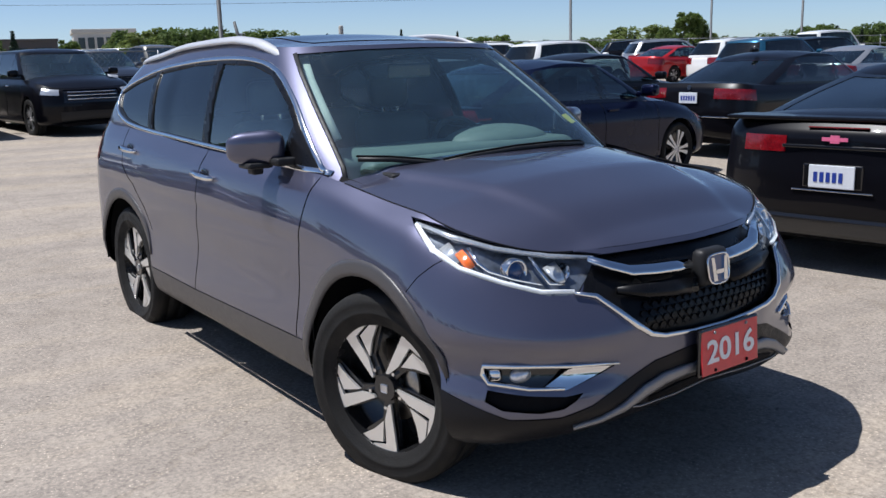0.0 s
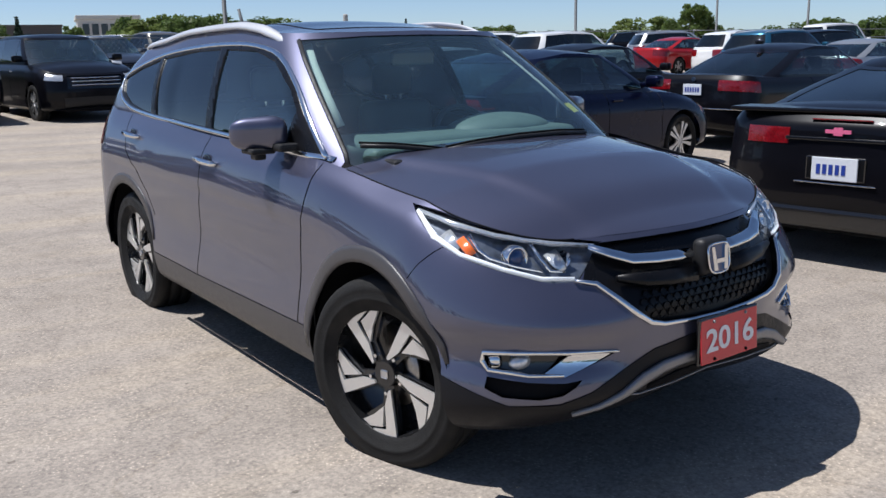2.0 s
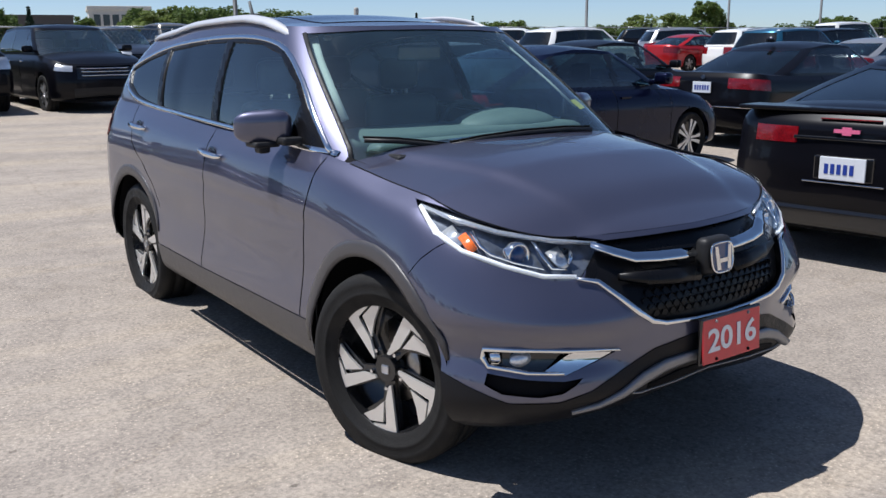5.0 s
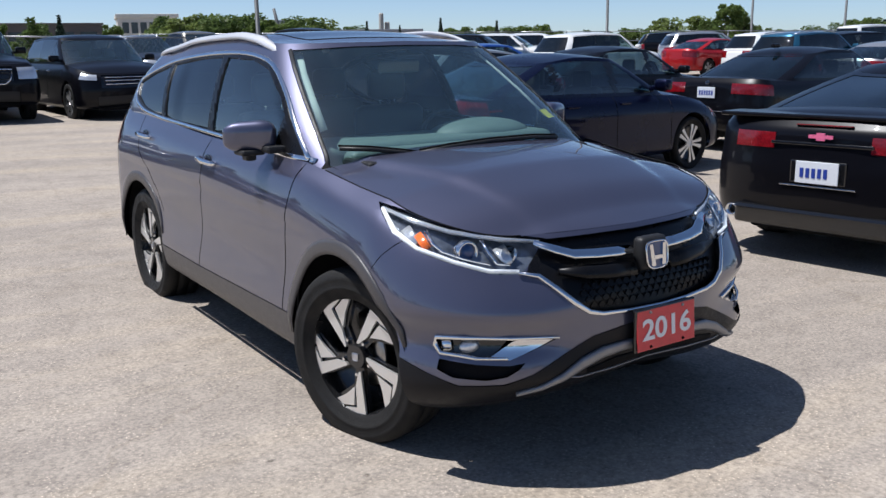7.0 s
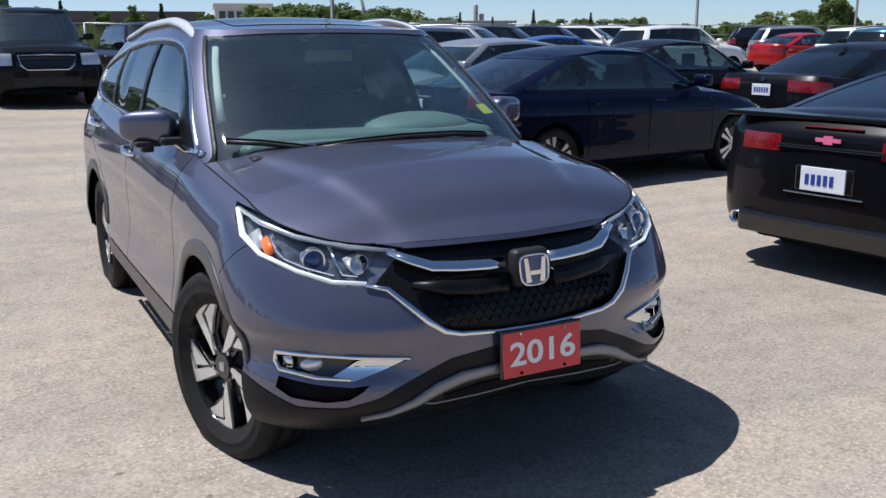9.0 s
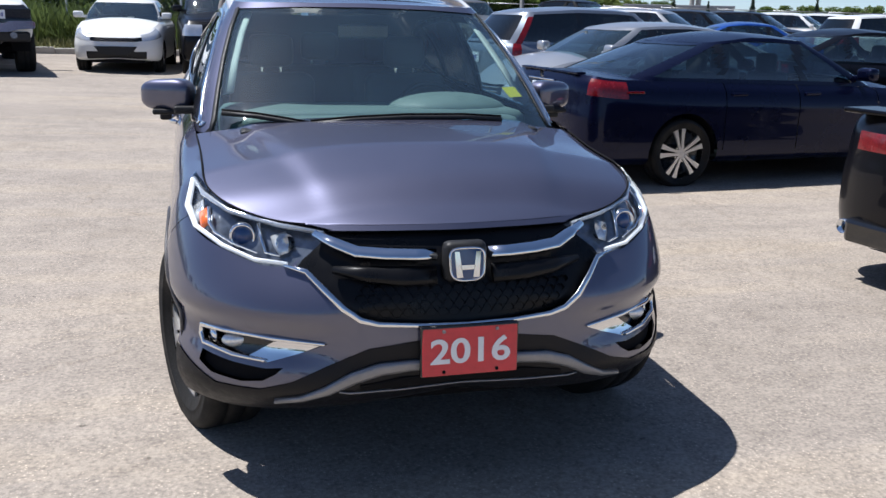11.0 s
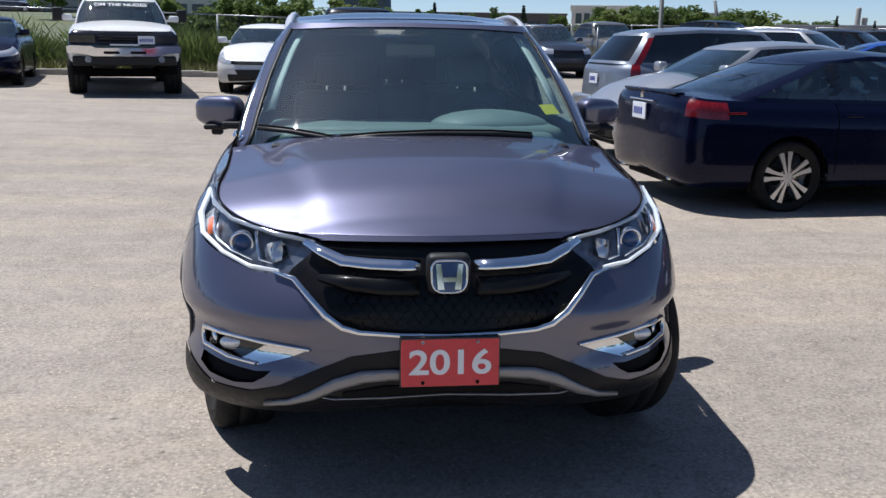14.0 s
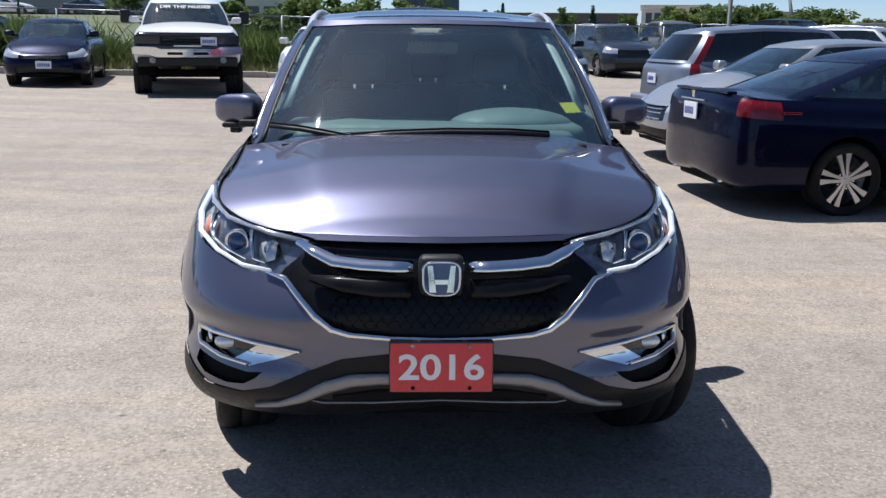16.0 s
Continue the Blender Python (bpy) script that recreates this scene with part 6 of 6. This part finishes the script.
def tree_meshes(kind, height, wide):
    """Trunk with limbs, and a crown of many small leaf clumps with gaps."""
    tv, tf = tube([(0, 0, -0.3), (0.05, 0.02, height * 0.3), (-0.04, 0.05, height * 0.6), (0, 0, height * 0.92)], [height * 0.028, height * 0.022, height * 0.014, 0.02], 8)
    limbs = []
    if kind == "broad":
        for k in range(9):
            a, z = rng.uniform(0, 6.28), height * rng.uniform(0.28, 0.7)
            reach = wide * rng.uniform(0.5, 0.95) * (1 - 0.5 * z / height)
            end = (math.cos(a) * reach, math.sin(a) * reach, z + height * rng.uniform(0.08, 0.22))
            v, f = tube([(0, 0, z), (end[0] * 0.5, end[1] * 0.5, z + (end[2] - z) * 0.35), end], [height * 0.010, height * 0.007, 0.015], 6)
            tf += [tuple(q + len(tv) for q in g) for g in f]
            tv += v
            limbs.append(end)
        centres = [(e, wide * rng.uniform(0.22, 0.40)) for e in limbs]
        centres += [((rng.gauss(0, wide * 0.33), rng.gauss(0, wide * 0.33), height * rng.uniform(0.35, 0.95)), wide * rng.uniform(0.18, 0.38)) for _ in range(12)]
        cv, cf = leaf_quads(centres, 95, height * 0.030, 1)
    else:
        cv, cf = [], []
        for k in range(16):
            q = k / 16
            r = wide * (1 - q) * rng.uniform(0.8, 1.1)
            v, f = leaf_quads([((math.cos(a) * r * 0.55, math.sin(a) * r * 0.55, height * (0.12 + 0.85 * q)), max(r * 0.45, 0.12)) for a in np.arange(0, 6.2, 1.25)], 14, height * 0.028, 1)
            cf += [tuple(x + len(cv) for x in g) for g in f]
            cv += v
    return (tv, tf), (cv, cf)


PROTO = {}


def tree(x, y, height, kind="broad", leaf=0, variant=0, label=None):
    key = (kind, leaf, variant)
    wide = 0.36 if kind == "broad" else 0.16
    if key not in PROTO:
        (tv, tf), (cv, cf) = tree_meshes(kind, 10.0, 10.0 * wide)
        names = ("broad-leaved tree with a ragged green crown", "dark green conifer with a pointed top")
        t = thing("tree", names[kind != "broad"] + " beyond the lot", "tree", group="trees beyond the lot")
        link_mesh("trunk", tv, tf, BARK, t)
        link_mesh("crown", cv, cf, LEAF[leaf] if kind == "broad" else CONIFER, t, smooth=False)
        t.matrix_world = pose(x, y, hill(x, y), 0, 0, rng.uniform(0, 360)) @ Matrix.Diagonal((height / 10,) * 3 + (1,))
        PROTO[key] = t
        return t
    src = PROTO[key]
    t = copy_thing(src, pose(x, y, hill(x, y), 0, 0, rng.uniform(0, 360)))
    t.scale = (height / 10 * rng.uniform(0.9, 1.25), height / 10 * rng.uniform(0.9, 1.25), height / 10)
    return t


def ray_spot(bearing, dist):
    """A place at a bearing (degrees clockwise from +Y) and distance from the grey car's front."""
    return dist * math.sin(radians(bearing)) - 1.0, dist * math.cos(radians(bearing)) - 2.3


# a broken line of trees all round the far side
for k in range(225):
    bear = -32 + 108 * k / 224 + rng.uniform(-0.6, 0.6)
    far = rng.uniform(150, 215)
    h = rng.uniform(4.8, 7.4) * (0.9 + 0.2 * math.sin(k * 0.27)) * far / 180
    x, y = ray_spot(bear, far)
    far_tree = tree(x, y, h * 0.92, "conifer" if rng.random() < 0.07 else "broad", rng.choice((0, 0, 1, 2)), rng.randrange(2))
    far_tree.location.z -= 0.24 * h
    far_tree.scale = (far_tree.scale.x * 1.5, far_tree.scale.y * 1.5, far_tree.scale.z)
for bear, far, h, lf, va in ((50.5, 82, 6.8, 0, 1), (51.6, 84, 5.8, 1, 0), (49.4, 85, 5.0, 0, 0), (13.2, 70, 4.6, 0, 1), (16.0, 66, 4.8, 2, 0), (18.2, 72, 4.4, 0, 1), (8.0, 90, 6.4, 1, 0), (6.0, 95, 6.0, 0, 1), (22.5, 80, 4.6, 0, 0), (25.0, 82, 4.2, 2, 1),
                             (-14.0, 48, 3.6, 1, 0), (-11.5, 50, 3.3, 0, 1), (-18.0, 52, 4.2, 0, 0), (-7.5, 46, 3.2, 1, 1), (-4.0, 60, 4.4, 0, 0), (0.5, 62, 4.2, 1, 1), (67.0, 95, 6.6, 0, 0), (69.5, 98, 7.2, 1, 1), (72.0, 92, 6.2, 0, 1), (-24, 60, 5.2, 0, 1), (-28, 64, 5.6, 1, 0), (3.5, 72, 4.6, 0, 1)):
    x, y = ray_spot(bear + (1.8 if bear < 12 else 0.3), far)
    tree(x, y, h * 0.60, "broad", lf, va)
for bear, far, h in ((33.5, 130, 7.0), (37.0, 132, 6.4), (31.0, 140, 6.0), (4.0, 120, 8.0), (9.5, 118, 7.6), (-2.0, 125, 7.0), (29.0, 150, 7.4)):
    x, y = ray_spot(bear + (1.8 if bear < 12 else 0.3), far)
    tree(x, y, h * 0.72, "conifer", 0, 0)
# the trees go on behind the camera, where the glass and the paint mirror them
crowns = []
for k in range(70):
    x, y = ray_spot(78 + 248 * k / 69 + rng.uniform(-1.2, 1.2), rng.uniform(70, 110))
    crowns.append((x, y, rng.uniform(4.5, 7.5)))

(tv0, tf0), (cv0, cf0) = tree_meshes("broad", 10.0, 3.6)
wood_v, wood_f = [], []
for x, y, h in crowns:
    turn, base_z = pose(x, y, rise(x, y) - 0.4, 0, 0, rng.uniform(0, 360)) @ Matrix.Diagonal((h / 7, h / 7, h / 10, 1)), len(wood_v)
    wood_v += [turn @ Vector(q) for q in cv0]
    wood_f += [tuple(q + base_z for q in g) for g in cf0]
tagged(link_mesh("woods", wood_v, wood_f, LEAF[1], smooth=False), "green belt of trees round the rest of the lot", "trees", kind="stuff")

# bushes in front of the cream building
for k in range(16):
    x, y = ray_spot(16.6 + 8.6 * k / 15 + rng.uniform(-0.3, 0.3), rng.uniform(55, 61))
    bush = tree(x, y, rng.uniform(2.3, 3.1), "broad", rng.choice((0, 2, 1)), rng.randrange(2))
    bush.name = "bush"
    bush["label"], bush["category"], bush["group"] = "rounded green bush in front of the far buildings", "bush", "bushes by the buildings"
    bush.scale = (bush.scale.x * 1.5, bush.scale.y * 1.5, bush.scale.z)

# cables over the lot, between two wooden poles
ends = [ray_spot(-15, 100), ray_spot(67, 100)]
for x, y in ends:
    z = rise(x, y)
    upole = thing("utility_pole", "weathered wooden utility pole with a crossarm", "utility pole", pose(x, y, z), "utility poles")
    v, f = lathe([(0.16, -0.3), (0.12, 8.4 - z), (0.0, 8.4 - z)], 10, "z")
    link_mesh("pole", v, f, BARK, upole)
    part("crossarm", box(bmesh.new(), (-0.9, -0.06, 7.9 - z), (0.9, 0.06, 8.05 - z), 0.01), BARK, upole)
for lift, sag in ((8.1, 1.3), (7.5, 1.4)):
    pts_c = [(ends[0][0] + (ends[1][0] - ends[0][0]) * k / 30, ends[0][1] + (ends[1][1] - ends[0][1]) * k / 30, lift - sag * math.sin(math.pi * k / 30)) for k in range(31)]
    v, f = tube(pts_c, 0.014, 5)
    tagged(link_mesh("overhead_cable", v, f, POLE_GREY), "thin grey overhead cable sagging between poles", "cable", "overhead cables")


# tall weeds on the verge
wv, wf = [], []
for _ in range(52000):
    x = rng.uniform(-34, -0.9) if rng.random() < 0.9 else rng.uniform(1.6, 13)
    y = kerb_y(x) + 1.7 + abs(rng.gauss(0, 3.6))
    z = hill(x, y) + 0.13
    h = rng.uniform(0.35, 1.25) * (0.72 + 0.32 * math.sin(x * 0.9 + 1.7 * math.sin(y * 0.5)) + 0.12 * math.sin(x * 3.1 + y))
    a = rng.uniform(0, math.pi)
    w = rng.uniform(0.006, 0.020)
    lean_x, lean_y = rng.gauss(0, 0.15), rng.gauss(0, 0.15)
    k = len(wv)
    wv += [(x - w * math.cos(a), y - w * math.sin(a), z), (x + w * math.cos(a), y + w * math.sin(a), z), (x + lean_x + w * math.cos(a), y + lean_y, z + h * 0.7), (x + lean_x * 1.7, y + lean_y * 1.7, z + h)]
    wf += [(k, k + 1, k + 2), (k, k + 2, k + 3)]
WEED = material("weed_green", (0.150, 0.195, 0.060), 0.7, scale=3, vary=0.6, coarse=0.4)
through_leaf(WEED)
tagged(link_mesh("weeds", wv, wf, WEED, smooth=False), "tall green weeds and reeds on the verge", "weeds", kind="stuff")
gv, gf = [], []
for _ in range(12000):
    x = rng.uniform(-36, -0.9)
    y = kerb_y(x) + rng.uniform(0.2, 2.6)
    z = rise(x, y) + 0.13
    h, a = rng.uniform(0.08, 0.26), rng.uniform(0, math.pi)
    k = len(gv)
    gv += [(x - 0.03 * math.cos(a), y - 0.03 * math.sin(a), z), (x + 0.03 * math.cos(a), y + 0.03 * math.sin(a), z), (x + rng.gauss(0, 0.05), y + rng.gauss(0, 0.05), z + h)]
    gf.append((k, k + 1, k + 2))
DRY = material("dry_grass_blades", (0.20, 0.19, 0.07), 0.8, scale=3, vary=0.4)
tagged(link_mesh("grass", gv, gf, DRY, smooth=False), "short dry grass behind the kerb", "grass", kind="stuff")

# wire fence along the verge
fence = thing("fence", "grey wire fence with round posts along the verge", "fence")
FENCE_H = 1.46


def fence_at(x):
    y = kerb_y(min(x, -0.8)) + KERB_SLOPE * max(x + 0.8, 0.0) + 3.0
    return y, rise(x, y) + 0.13


for k in range(19):
    x = -46 + 3.0 * k
    y, z = fence_at(x)
    v, f = tube([(x, y, z - 0.2), (x, y, z + FENCE_H + 0.02)], 0.032, 8)
    link_mesh("post", v, f, STEEL, fence)
    if k < 18:
        y2, z2 = fence_at(x + 3.0)
        for q, rr in ((FENCE_H, 0.024), (0.12, 0.006)):
            v, f = tube([(x, y, z + q), (x + 3.0, y2, z2 + q)], rr, 6)
            link_mesh("rail" if q > 1 else "wire", v, f, STEEL, fence)
wires_v, wires_f = [], []
for k in range(54 * 6):
    x = -46 + k / 6.0
    for s in (-1, 1):
        x2 = x + s * 1.3
        (ya, za), (yb, zb) = fence_at(x), fence_at(x2)
        n = len(wires_v)
        wires_v += [(x, ya, za + 0.1), (x + 0.006, ya, za + 0.1), (x2 + 0.006, yb, zb + FENCE_H), (x2, yb, zb + FENCE_H)]
        wires_f.append((n, n + 1, n + 2, n + 3))
mesh_wire = link_mesh("wire_mesh", wires_v, wires_f, STEEL, fence, smooth=False)
mesh_wire["kind"] = "stuff"
# shrubs behind the wire fence
for k in range(12):
    x = -6.2 + 7.0 * k / 11 + rng.uniform(-0.5, 0.5)
    y = kerb_y(min(x, -0.8)) + rng.uniform(3.6, 9.0)
    shrub = tree(x, y, rng.uniform(1.4, 2.4), "broad", rng.choice((0, 2, 1)), rng.randrange(2))
    shrub.scale = (shrub.scale.x * 1.5, shrub.scale.y * 1.5, shrub.scale.z)
    shrub.name = "shrub"
    shrub["category"], shrub["group"] = "shrub", "shrubs along the fence"
    shrub["label"] = "low leafy green shrub behind the wire fence"
fence2 = thing("guard_fence", "long low grey rail fence behind the farther rows", "fence")
for k in range(26):
    x, y = 12 + 3.2 * k, 47.0 - 0.62 * k
    x2, y2 = 12 + 3.2 * (k + 1), 47.0 - 0.62 * (k + 1)
    z, z2 = rise(x, y), rise(x2, y2)
    v, f = tube([(x, y, z - 0.1), (x, y, z + 1.75)], 0.045, 6)
    link_mesh("post", v, f, STEEL, fence2)
    for q in (1.7, 1.1, 0.5):
        v, f = tube([(x, y, z + q), (x2, y2, z2 + q)], 0.03, 6)
        link_mesh("rail", v, f, STEEL, fence2)

# lamp posts and a leaning pole
for x, y, r_ in ((9.85, 26.4, 0.075), (32.8, 33.5, 0.08), (55.9, 41.8, 0.09), (59.5, 36.5, 0.09)):
    z = rise(x, y)
    lampost = thing("lamp_post", "tall grey steel lamp post", "lamp post", pose(x, y, z), "lamp posts")
    v, f = lathe([(r_ * 2, 0), (r_ * 2, 0.5), (r_, 0.55), (r_ * 0.7, 10.5), (0.0, 10.5)], 12, "z")
    link_mesh("pole", v, f, POLE_GREY, lampost)
    b = box(bmesh.new(), (-0.9, -0.16, 10.4), (0.9, 0.16, 10.55), 0.04)
    part("lamp_head", b, POLE_GREY, lampost)
lx, ly = 24.0, 55.2
lean_pole = thing("leaning_pole", "thin dark leaning utility pole", "pole", pose(lx, ly, rise(lx, ly)))
v, f = tube([(0, 0, -0.1), (-0.20, 0.15, 1.9), (-0.45, 0.4, 3.5)], [0.16, 0.14, 0.10], 8)
link_mesh("pole", v, f, POLE_GREY, lean_pole)


# far buildings
def building(label, x, y, turn, w, d, h, wall, rows, cols, name="building", parapet=0.4, margin=1.0):
    top = thing(name, label, "building", pose(x, y, hill(x, y) - 0.2, 0, 0, turn))
    b = bmesh.new()
    box(b, (-w / 2, 0, 0), (w / 2, d, h))
    part("wall", b, wall, top)
    part("roof", box(bmesh.new(), (-w / 2 - 0.15, -0.15, h + 0.004), (w / 2 + 0.15, d + 0.15, h + parapet), 0.05), wall, top)
    sx, sz = (w - margin) / cols, h / rows
    for r_ in range(rows):
        for c in range(cols):
            x0, z0 = -w / 2 + margin / 2 + sx * c + sx * 0.14, sz * r_ + sz * 0.30
            fr = part("window", box(bmesh.new(), (x0 - 0.06, -0.06, z0 - 0.06), (x0 + sx * 0.72 + 0.06, 0.02, z0 + sz * 0.5 + 0.06)), wall, top)
            part("pane", box(bmesh.new(), (x0, -0.07, z0), (x0 + sx * 0.72, -0.061, z0 + sz * 0.5)), PANE, fr)
    return top


BLUE_WALL = material("blue_glazed_wall", (0.05, 0.09, 0.16), 0.3, scale=4, vary=0.15)
building("cream two-storey building with dark windows", 26.0, 91.8, -14, 5.8, 8, 4.3, CREAM, 2, 6, margin=0.6)
building("long grey building joined to the cream one", 35.4, 91.5, -14, 12.5, 8, 3.7, GREY_WALL, 1, 3)
building("long low grey-brown industrial building", 22.0, 162, -8, 34, 20, 5.4, DARK_WALL, 1, 9)
building("pale grey industrial building", 72.0, 135, -25, 26, 16, 3.6, GREY_WALL, 1, 4)
building("white flat-roofed two-storey building", -17.0, 112, 8, 9, 14, 6.4, CREAM, 2, 4)
building("dark blue glass-fronted building", 1.5, 112, 0, 7.5, 14, 6.0, BLUE_WALL, 2, 4)
building("grey warehouse with two rows of windows", -42.0, 120, 12, 22, 18, 5.6, GREY_WALL, 2, 8)
silo = thing("silo", "pale concrete twin silo on the horizon", "silo", pose(98, 166, 1))
for dx, hh, rr in ((-0.65, 7.2, 0.5), (0.75, 5.4, 0.55)):
    v, f = lathe([(rr, 0), (rr, hh), (rr * 0.8, hh + 0.3), (0.0, hh + 0.3)], 20, "z")
    link_mesh("silo_tower", [Vector((q[0] + dx, q[1], q[2])) for q in v], f, CONCRETE, silo)
# the road up the bank, with cars on it
rx = (-160, -90, -60, -40, -28, -20, -14, -9)
rv = [(x, y, hill(x, y) + 0.16) for x in rx for y in (66.0, 71.0, 76.0, 82.0)]
rf = [(4 * k + q, 4 * k + 4 + q, 4 * k + 5 + q, 4 * k + 1 + q) for k in range(len(rx) - 1) for q in range(3)]
tagged(link_mesh("road", rv, rf, ASPHALT), "pale grey road up the bank", "road", kind="structure")
for x, y, tn, pm, lab in ((-31, 74, 100, WHITE_PAINT, "white sedan on the road up the bank"), (-39, 78, 95, SILVER_PAINT, "silver sedan on the road up the bank"), (-25, 76, 85, SLATE_PAINT, "slate sedan on the road up the bank")):
    car(lab, pose(x, y, hill(x, y) + 0.16, 0, 0, tn), pm, "sedan", group="cars on the road")
